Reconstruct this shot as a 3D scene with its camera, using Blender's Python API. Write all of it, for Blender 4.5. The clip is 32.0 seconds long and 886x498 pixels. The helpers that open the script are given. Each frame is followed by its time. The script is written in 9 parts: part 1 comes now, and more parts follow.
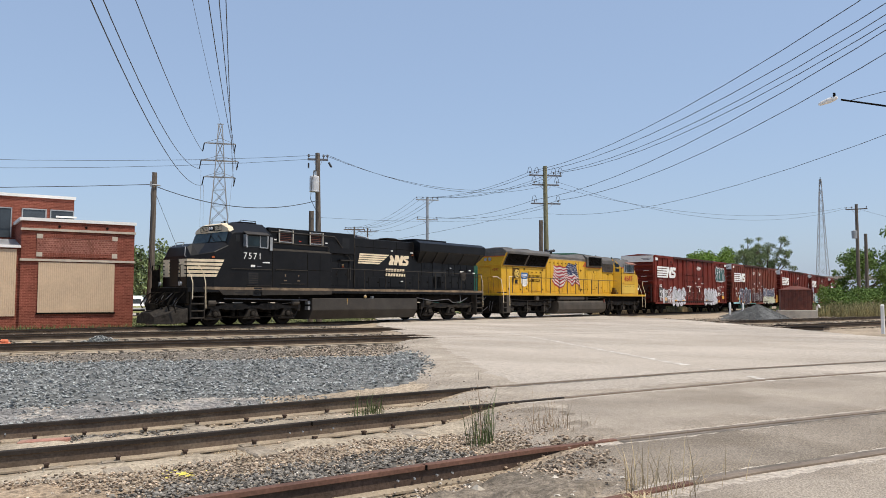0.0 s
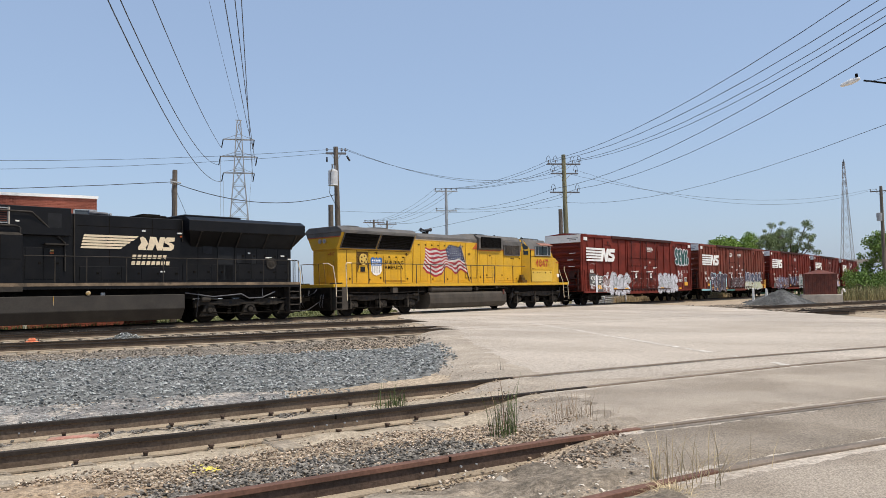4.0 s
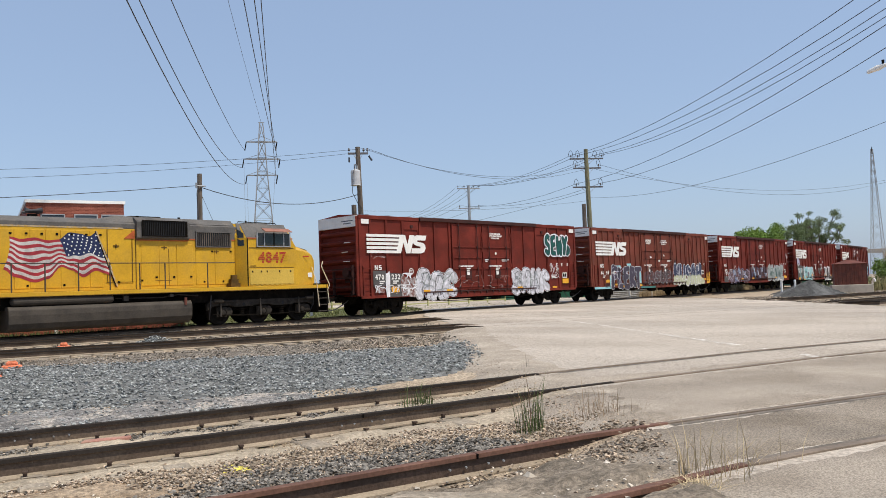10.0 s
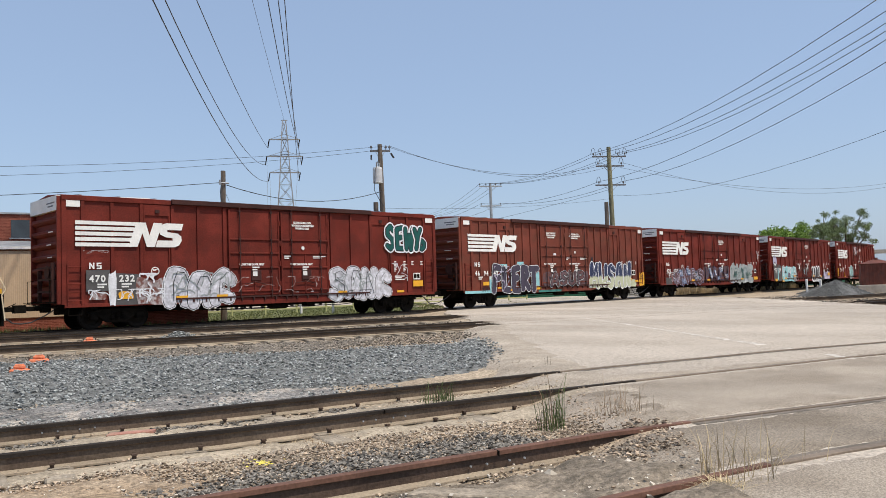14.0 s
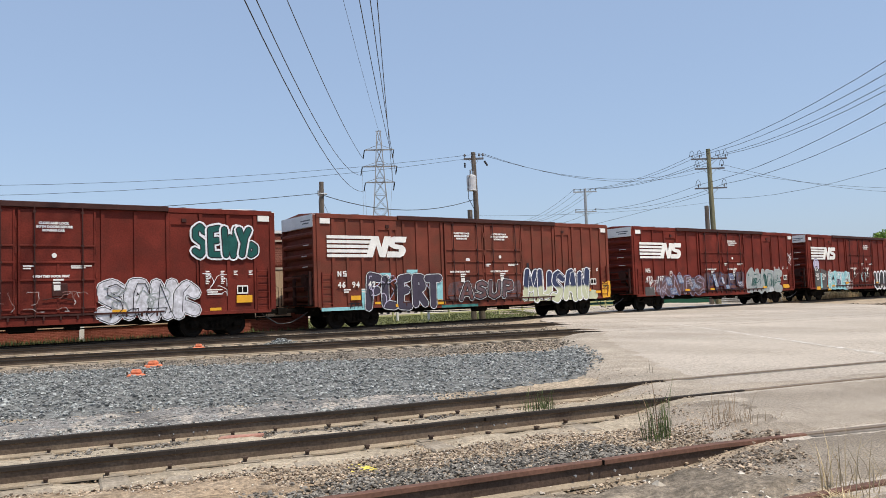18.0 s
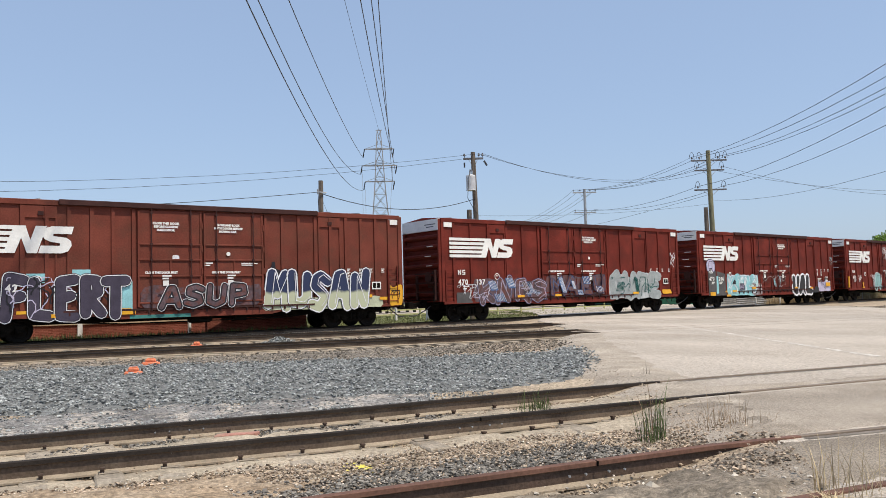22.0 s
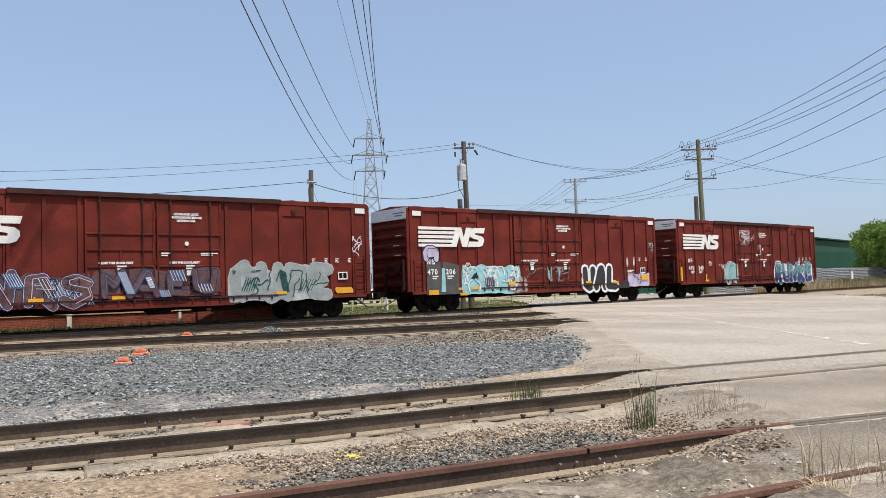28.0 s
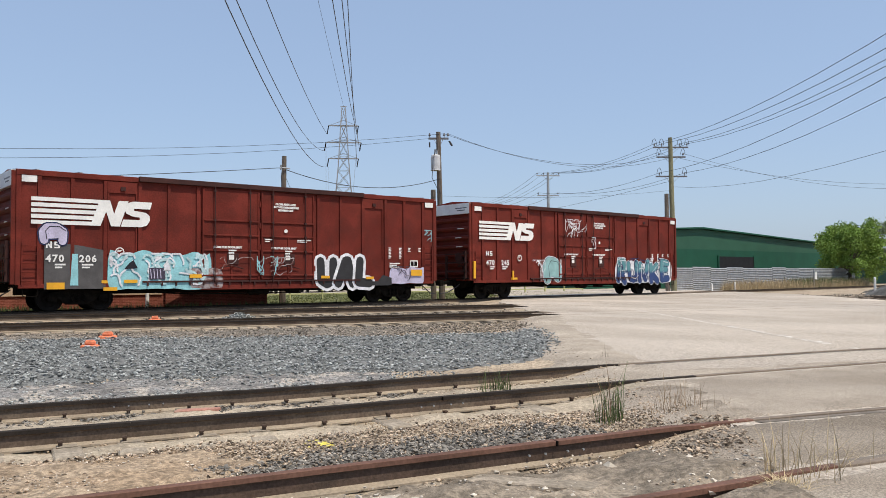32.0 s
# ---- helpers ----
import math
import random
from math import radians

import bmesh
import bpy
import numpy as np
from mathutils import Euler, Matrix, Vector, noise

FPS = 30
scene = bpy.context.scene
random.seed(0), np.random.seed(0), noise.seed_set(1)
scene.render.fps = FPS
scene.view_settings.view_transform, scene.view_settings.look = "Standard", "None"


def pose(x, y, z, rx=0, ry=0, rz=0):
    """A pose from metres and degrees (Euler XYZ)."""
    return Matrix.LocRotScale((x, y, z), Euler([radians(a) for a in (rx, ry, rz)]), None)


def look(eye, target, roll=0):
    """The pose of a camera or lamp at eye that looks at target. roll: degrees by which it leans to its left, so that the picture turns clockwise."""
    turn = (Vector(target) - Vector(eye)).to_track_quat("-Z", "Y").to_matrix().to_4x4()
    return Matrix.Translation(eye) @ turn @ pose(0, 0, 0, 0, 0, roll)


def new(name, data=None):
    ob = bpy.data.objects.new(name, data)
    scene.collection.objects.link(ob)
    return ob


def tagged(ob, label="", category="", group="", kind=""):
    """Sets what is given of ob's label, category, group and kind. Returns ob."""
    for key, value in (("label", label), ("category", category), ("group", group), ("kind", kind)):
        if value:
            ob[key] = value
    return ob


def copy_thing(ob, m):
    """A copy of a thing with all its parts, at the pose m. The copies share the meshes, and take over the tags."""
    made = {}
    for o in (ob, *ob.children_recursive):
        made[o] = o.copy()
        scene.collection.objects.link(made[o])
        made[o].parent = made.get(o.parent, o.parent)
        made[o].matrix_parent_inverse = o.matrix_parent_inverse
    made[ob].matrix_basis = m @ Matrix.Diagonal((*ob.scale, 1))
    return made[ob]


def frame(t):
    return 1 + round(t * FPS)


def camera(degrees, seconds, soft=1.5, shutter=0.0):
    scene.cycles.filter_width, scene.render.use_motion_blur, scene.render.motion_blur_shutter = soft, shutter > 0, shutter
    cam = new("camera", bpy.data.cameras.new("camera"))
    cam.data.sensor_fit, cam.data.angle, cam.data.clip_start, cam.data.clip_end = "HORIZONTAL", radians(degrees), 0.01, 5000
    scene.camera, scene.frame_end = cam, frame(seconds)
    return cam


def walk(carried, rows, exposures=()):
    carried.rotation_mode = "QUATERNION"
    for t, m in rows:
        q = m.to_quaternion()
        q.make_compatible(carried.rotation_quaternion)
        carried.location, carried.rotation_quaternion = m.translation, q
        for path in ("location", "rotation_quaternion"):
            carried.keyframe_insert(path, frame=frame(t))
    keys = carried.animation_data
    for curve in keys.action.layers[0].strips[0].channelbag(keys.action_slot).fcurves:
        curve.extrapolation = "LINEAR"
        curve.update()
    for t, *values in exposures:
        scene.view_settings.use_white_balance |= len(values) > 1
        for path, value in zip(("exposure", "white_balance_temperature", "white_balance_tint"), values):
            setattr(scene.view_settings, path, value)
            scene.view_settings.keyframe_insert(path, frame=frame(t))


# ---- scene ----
cam = camera(57.83, 32.0, soft=0.5)

# time, eye x y z, heading, tilt and roll in degrees
PATH = (
    (0, 0.033, 0.011, 1.168, 49.310, 3.636, 0.045),
    (0.5, 0.032, 0.005, 1.169, 49.549, 3.348, 0.271),
    (1, 0.030, 0.004, 1.174, 49.681, 3.248, 0.277),
    (1.5, 0.026, 0.007, 1.174, 49.710, 3.251, 0.294),
    (2, 0.024, 0.018, 1.180, 49.510, 3.318, 0.176),
    (2.5, 0.030, 0.010, 1.179, 49.115, 3.290, 0.062),
    (3, 0.032, 0.007, 1.183, 48.625, 3.246, -0.253),
    (3.5, 0.032, 0.008, 1.180, 48.197, 3.160, -0.678),
    (5.5, 0.026, 0.001, 1.173, 47.395, 2.607, -1.600),
    (6, 0.022, 0.001, 1.173, 47.255, 2.558, -1.668),
    (6.5, 0.022, -0.002, 1.170, 47.108, 2.588, -1.821),
    (7, 0.017, -0.004, 1.176, 46.892, 2.640, -1.864),
    (7.5, 0.020, -0.004, 1.172, 46.636, 2.750, -1.944),
    (8, 0.021, -0.004, 1.173, 46.418, 2.849, -1.959),
    (8.5, 0.025, -0.005, 1.178, 46.292, 2.912, -2.061),
    (9, 0.021, -0.006, 1.175, 46.261, 2.911, -2.082),
    (9.5, 0.017, -0.012, 1.178, 46.247, 2.891, -2.142),
    (10, 0.018, -0.013, 1.179, 46.188, 2.893, -2.130),
    (10.5, 0.020, -0.011, 1.177, 45.989, 2.901, -2.078),
    (11, 0.021, -0.004, 1.177, 45.737, 2.904, -2.038),
    (11.5, 0.016, -0.009, 1.176, 45.449, 2.855, -1.948),
    (12, 0.014, -0.003, 1.174, 45.246, 2.793, -1.901),
    (12.5, 0.009, -0.008, 1.171, 45.090, 2.744, -1.796),
    (13, 0.007, -0.015, 1.168, 44.972, 2.713, -1.808),
    (13.5, 0.015, -0.007, 1.167, 44.849, 2.734, -1.874),
    (14, 0.012, -0.014, 1.171, 44.650, 2.780, -1.790),
    (14.5, 0.007, -0.012, 1.175, 44.379, 2.874, -1.677),
    (16.5, -0.023, -0.009, 1.179, 40.843, 3.624, -1.875),
    (17, -0.031, 0.008, 1.175, 39.533, 3.652, -2.024),
    (17.5, -0.033, 0.021, 1.172, 38.565, 3.586, -2.057),
    (18, -0.030, 0.019, 1.172, 37.982, 3.531, -2.053),
    (18.5, -0.021, 0.008, 1.172, 37.795, 3.439, -2.013),
    (19, -0.012, 0.004, 1.172, 37.813, 3.405, -2.029),
    (19.5, -0.016, 0.002, 1.167, 37.937, 3.373, -1.884),
    (20, -0.014, -0.002, 1.170, 38.029, 3.389, -1.703),
    (20.5, -0.013, 0.003, 1.172, 38.055, 3.473, -1.580),
    (21, -0.020, -0.001, 1.173, 38.042, 3.549, -1.543),
    (21.5, -0.014, 0.003, 1.175, 38.001, 3.573, -1.569),
    (22, -0.015, -0.001, 1.172, 38.024, 3.502, -1.630),
    (22.5, -0.015, -0.000, 1.170, 38.145, 3.353, -1.675),
    (23, -0.015, 0.004, 1.171, 38.255, 3.207, -1.744),
    (23.5, -0.018, 0.003, 1.170, 38.343, 3.038, -1.755),
    (24, -0.009, 0.009, 1.166, 38.362, 2.920, -1.778),
    (24.5, -0.009, 0.013, 1.164, 38.381, 2.758, -1.822),
    (25, -0.005, 0.015, 1.158, 38.376, 2.585, -1.880),
    (25.5, -0.003, 0.015, 1.160, 38.415, 2.393, -1.967),
    (27.5, -0.001, 0.008, 1.162, 38.634, 2.536, -1.877),
    (28, -0.002, 0.013, 1.164, 38.659, 2.746, -1.800),
    (28.5, -0.011, 0.006, 1.170, 38.699, 2.953, -1.874),
    (29, -0.013, 0.003, 1.173, 38.853, 3.099, -1.930),
    (29.5, -0.017, -0.002, 1.180, 39.112, 3.142, -1.824),
    (30, -0.024, -0.008, 1.180, 39.451, 3.087, -1.441),
    (30.5, -0.019, -0.018, 1.194, 39.713, 2.920, -0.882),
    (31, -0.037, -0.014, 1.188, 39.992, 2.568, -0.386),
    (31.5, -0.046, -0.018, 1.188, 40.262, 2.223, -0.136),
    (32, -0.064, -0.003, 1.179, 40.702, 2.002, -0.334),
)


def gaze(x, y, z, heading, tilt, roll):
    h, e = radians(heading), radians(tilt)
    way = Vector((math.sin(h) * math.cos(e), math.cos(h) * math.cos(e), math.sin(e)))
    return look((x, y, z), Vector((x, y, z)) + way * 10, roll)


walk(cam, [(t, gaze(*p)) for t, *p in PATH], [(0, -0.04), (3, -0.04), (6, -0.02), (10, -0.07), (14, -0.05), (18, 0.0), (25, 0.01), (29, 0.0), (32, -0.02)])

# how far the train has come along its track, in metres, second by second
RUN = ((0, -0.14), (1, 3.76), (2, 7.68), (3, 11.62), (3.5, 13.59), (5.5, 21.34), (6, 23.26), (7, 27.06), (8, 30.85), (9, 34.65), (10, 38.50), (11, 42.35), (12, 46.14), (13, 49.91), (14, 53.66), (14.5, 55.52), (16.5, 62.88), (17, 64.71), (18, 68.35), (19, 71.98), (20, 75.60), (21, 79.22), (22, 82.82), (23, 86.45), (24, 90.16), (25, 93.94), (25.5, 95.84), (27.5, 103.49), (28, 105.40), (29, 109.25), (30, 113.17), (31, 117.10), (32, 121.04))
BEND, MIDWAY, CENTRE = 0.0013, 31.0, 32.2   # the main track: a wide curve about (MIDWAY, CENTRE)


def on_track(a, z=0.0):
    """Pose on the main track at the way a, x along the track."""
    b = a - MIDWAY
    return pose(a - BEND ** 2 * b ** 3 / 6, CENTRE + BEND * b * b / 2, z, 0, 0, math.degrees(math.atan(BEND * b)))


# ---- world and sun
world = bpy.data.worlds.new("sky")
scene.world = world
world.use_nodes = True
wn = world.node_tree
sky = wn.nodes.new("ShaderNodeTexSky")
sky.sky_type, sky.sun_disc = "NISHITA", False
SUN_EL, SUN_AZ = 63.0, 166.0     # degrees; azimuth clockwise from +y
sky.sun_elevation, sky.sun_rotation = radians(SUN_EL), radians(SUN_AZ)
sky.air_density, sky.dust_density, sky.ozone_density = 1.0, 1.6, 1.6
haze = wn.nodes.new("ShaderNodeMix")      # even summer haze over the whole sky
haze.data_type, haze.inputs[0].default_value, haze.inputs[7].default_value = "RGBA", 0.55, (2.66, 3.5, 5.02, 1)
wn.links.new(sky.outputs[0], haze.inputs[6])
wn.links.new(haze.outputs[2], wn.nodes["Background"].inputs[0])
wn.nodes["Background"].inputs[1].default_value = 0.157
sun_data = bpy.data.lights.new("sun", "SUN")
sun_data.energy, sun_data.angle, sun_data.color = 4.05, radians(0.5), (1.0, 0.91, 0.77)
sun = new("sun", sun_data)
sd = Vector((math.sin(radians(SUN_AZ)) * math.cos(radians(SUN_EL)), math.cos(radians(SUN_AZ)) * math.cos(radians(SUN_EL)), math.sin(radians(SUN_EL))))
sun.matrix_world = look(sd * 100, (0, 0, 0))
scene.view_settings.exposure = 0.0

# ---- materials


def material(name, colour, rough=0.7, metal=0.0, var=0.25, scale=3.0, fine=40.0, bump=0.0, second=None, amount=0.5, spread=(0.45, 0.65), each=0.0, stretch=(1, 1, 1), spec=0.25, speck=0.0):
    """A surface with broad stains, fine grain, and a second tint that shows in patches."""
    m = bpy.data.materials.new(name)
    m.use_nodes = True
    nt = m.node_tree
    b = nt.nodes["Principled BSDF"]
    b.inputs["Roughness"].default_value, b.inputs["Metallic"].default_value = rough, metal
    b.inputs["Specular IOR Level"].default_value = spec
    co = nt.nodes.new("ShaderNodeTexCoord")
    mp = nt.nodes.new("ShaderNodeMapping")
    mp.inputs["Scale"].default_value = stretch
    nt.links.new(co.outputs["Object"], mp.inputs[0])

    def grain(s, detail=4.0):
        n = nt.nodes.new("ShaderNodeTexNoise")
        n.inputs["Scale"].default_value, n.inputs["Detail"].default_value = s, detail
        nt.links.new(mp.outputs[0], n.inputs["Vector"])
        return n
    broad, small = grain(scale, 6), grain(fine, 3)

    def mix(a, c, f, mode="MIX"):
        x = nt.nodes.new("ShaderNodeMix")
        x.data_type, x.blend_type = "RGBA", mode
        for sock, v in ((x.inputs[6], a), (x.inputs[7], c), (x.inputs[0], f)):
            if isinstance(v, bpy.types.NodeSocket):
                nt.links.new(v, sock)
            else:
                sock.default_value = v
        return x.outputs[2]

    def ramp(src, lo, hi):
        r = nt.nodes.new("ShaderNodeMapRange")
        r.inputs[1].default_value, r.inputs[2].default_value = lo, hi
        nt.links.new(src, r.inputs[0])
        return r.outputs[0]
    base = (*colour, 1)
    dark = (*[c * (1 - var) for c in colour], 1)
    lite = (*[min(1, c * (1 + var)) for c in colour], 1)
    out = mix(dark, lite, ramp(broad.outputs[0], 0.3, 0.7))
    if second:
        f = nt.nodes.new("ShaderNodeMath")
        f.operation = "MULTIPLY"
        f.inputs[1].default_value = amount
        n2 = grain(scale * 1.7, 8)
        nt.links.new(ramp(n2.outputs[0], *spread), f.inputs[0])
        out = mix(out, (*second, 1), f.outputs[0])
    g = nt.nodes.new("ShaderNodeMapRange")
    g.inputs[1].default_value, g.inputs[2].default_value, g.inputs[3].default_value, g.inputs[4].default_value = 0.3, 0.7, 1 - var * 0.7, 1 + var * 0.7
    nt.links.new(small.outputs[0], g.inputs[0])
    comb = nt.nodes.new("ShaderNodeCombineColor")
    for k in range(3):
        nt.links.new(g.outputs[0], comb.inputs[k])
    out = mix(out, comb.outputs[0], 1.0, "MULTIPLY")
    if speck:
        # light and dark grit at a size between stains and grain
        grit = grain(fine * 0.33, 2)
        gm = nt.nodes.new("ShaderNodeMapRange")
        gm.inputs[1].default_value, gm.inputs[2].default_value, gm.inputs[3].default_value, gm.inputs[4].default_value = 0.36, 0.64, 1 - speck, 1 + speck
        nt.links.new(grit.outputs[0], gm.inputs[0])
        c3 = nt.nodes.new("ShaderNodeCombineColor")
        for k in range(3):
            nt.links.new(gm.outputs[0], c3.inputs[k])
        out = mix(out, c3.outputs[0], 1.0, "MULTIPLY")
    if each:
        info = nt.nodes.new("ShaderNodeObjectInfo")
        geo = nt.nodes.new("ShaderNodeNewGeometry")
        ad = nt.nodes.new("ShaderNodeMath")
        nt.links.new(info.outputs["Random"], ad.inputs[0])
        nt.links.new(geo.outputs["Random Per Island"], ad.inputs[1])
        wr = nt.nodes.new("ShaderNodeMath")
        wr.operation = "FRACT"
        nt.links.new(ad.outputs[0], wr.inputs[0])
        e = nt.nodes.new("ShaderNodeMapRange")
        e.inputs[3].default_value, e.inputs[4].default_value = 1 - each, 1 + each
        nt.links.new(wr.outputs[0], e.inputs[0])
        c2 = nt.nodes.new("ShaderNodeCombineColor")
        for k in range(3):
            nt.links.new(e.outputs[0], c2.inputs[k])
        out = mix(out, c2.outputs[0], 1.0, "MULTIPLY")
    nt.links.new(out, b.inputs["Base Color"])
    if bump:
        bp = nt.nodes.new("ShaderNodeBump")
        bp.inputs["Strength"].default_value, bp.inputs["Distance"].default_value = bump, 0.02
        nt.links.new(small.outputs[0], bp.inputs["Height"])
        nt.links.new(bp.outputs[0], b.inputs["Normal"])
    return m


M_dirt = material("dirt", (0.34, 0.27, 0.195), 0.95, var=0.3, scale=0.6, fine=45, bump=1.0, second=(0.45, 0.365, 0.265), amount=0.8, speck=0.28)
M_road = material("road_surface", (0.47, 0.41, 0.342), 0.9, var=0.16, scale=0.22, fine=170, bump=0.4, second=(0.34, 0.287, 0.23), amount=0.75, spread=(0.42, 0.7), speck=0.28, stretch=(1, 0.45, 1))
M_rail = material("rail_steel", (0.115, 0.085, 0.064), 0.8, 0.0, var=0.35, scale=1.5, fine=40, bump=0.2, second=(0.21, 0.165, 0.122), amount=0.5, spec=0.1)
# rusty web darker than the head: the head's shade is put into it
M_rust = material("rusty_rail", (0.09, 0.06, 0.045), 0.8, 0.0, var=0.35, scale=2, fine=40, bump=0.3, second=(0.06, 0.045, 0.035), amount=0.7)
M_railtop = material("dark_rail_head", (0.035, 0.029, 0.025), 0.8, 0.0, var=0.25, scale=2, fine=40, spec=0.08)
M_rusttop = material("rusty_rail_head", (0.15, 0.078, 0.055), 0.75, 0.0, var=0.3, scale=2, fine=40)
M_foot = material("dusty_rail_foot", (0.3, 0.245, 0.18), 0.95, var=0.25, scale=3, fine=50)
M_tie = material("tie_wood", (0.26, 0.22, 0.17), 0.95, var=0.4, scale=2, fine=30, bump=0.6, second=(0.45, 0.38, 0.3), amount=0.6)
M_ballast = material("ballast_stone", (0.272, 0.28, 0.27), 0.9, var=0.25, scale=6, fine=60, each=0.6)
M_oldgrey = material("weathered_gravel", (0.24, 0.205, 0.165), 0.95, var=0.3, scale=6, fine=60, each=0.8)
M_darkstone = material("dark_track_stone", (0.165, 0.15, 0.13), 0.9, var=0.3, scale=6, fine=60, each=0.7)
M_dusty = material("dusty_rail_top", (0.2, 0.158, 0.122), 0.8, var=0.2, scale=2, fine=30)
M_gravel = material("old_gravel", (0.325, 0.255, 0.188), 0.95, var=0.3, scale=6, fine=60, each=0.75)
M_black = material("black_paint", (0.005, 0.005, 0.006), 0.4, var=0.35, scale=1.2, fine=20, second=(0.011, 0.01, 0.009), amount=0.4, spec=0.22)
M_under = material("grimy_steel", (0.008, 0.007, 0.006), 0.85, var=0.4, scale=3, fine=30, second=(0.022, 0.018, 0.014), amount=0.5, spec=0.05)
M_yellow = material("yellow_paint", (0.6, 0.345, 0.022), 0.45, var=0.12, scale=1, fine=15, second=(0.5, 0.3, 0.05), amount=0.35)
M_grey = material("grey_paint", (0.105, 0.1, 0.095), 0.65, var=0.25, scale=1.5, fine=20, second=(0.16, 0.14, 0.12), amount=0.5)
M_oxide = material("oxide_red_paint", (0.152, 0.028, 0.02), 0.6, var=0.25, scale=0.8, fine=18, second=(0.1, 0.024, 0.018), amount=0.7, spec=0.08)
M_white = material("white_paint", (0.78, 0.77, 0.74), 0.6, var=0.08, scale=2, fine=20)
M_tan = material("tan_panel", (0.56, 0.42, 0.29), 0.7, var=0.08, scale=1, fine=10)
M_wood = material("weathered_pole", (0.145, 0.12, 0.098), 0.9, var=0.35, scale=2, fine=12, bump=0.4, stretch=(6, 6, 0.5))
M_pole_green = material("treated_pole", (0.22, 0.21, 0.13), 0.9, var=0.3, scale=2, fine=12, bump=0.4, stretch=(6, 6, 0.5))
M_galv = material("galvanised_steel", (0.36, 0.37, 0.38), 0.55, 0.5, var=0.2, scale=3, fine=30)
M_wire = material("cable_black", (0.05, 0.05, 0.055), 0.6, var=0.1)
M_green = material("green_siding", (0.012, 0.075, 0.045), 0.6, var=0.12, scale=0.5, fine=8)
M_leaf = material("leaf", (0.135, 0.21, 0.05), 0.7, var=0.3, scale=2, fine=20, each=0.45)
M_grass = material("grass_blade", (0.095, 0.125, 0.045), 0.8, var=0.3, scale=2, fine=20, each=0.35)
M_dry = material("dry_grass", (0.46, 0.365, 0.225), 0.85, var=0.25, scale=4, fine=20, each=0.4)
M_weed = material("dead_weed", (0.27, 0.185, 0.11), 0.85, var=0.25, scale=4, fine=20, each=0.4)
M_glass = material("dark_glass", (0.012, 0.016, 0.018), 0.08, var=0.1, spec=0.5)
M_orange = material("orange_paint", (0.75, 0.22, 0.11), 0.7, var=0.3, scale=8)
M_insul = material("insulator_grey", (0.13, 0.13, 0.14), 0.5, var=0.2)
M_conc = material("concrete", (0.45, 0.40, 0.33), 0.9, var=0.2, scale=1.5, fine=25, bump=0.3)

# ---- mesh tools


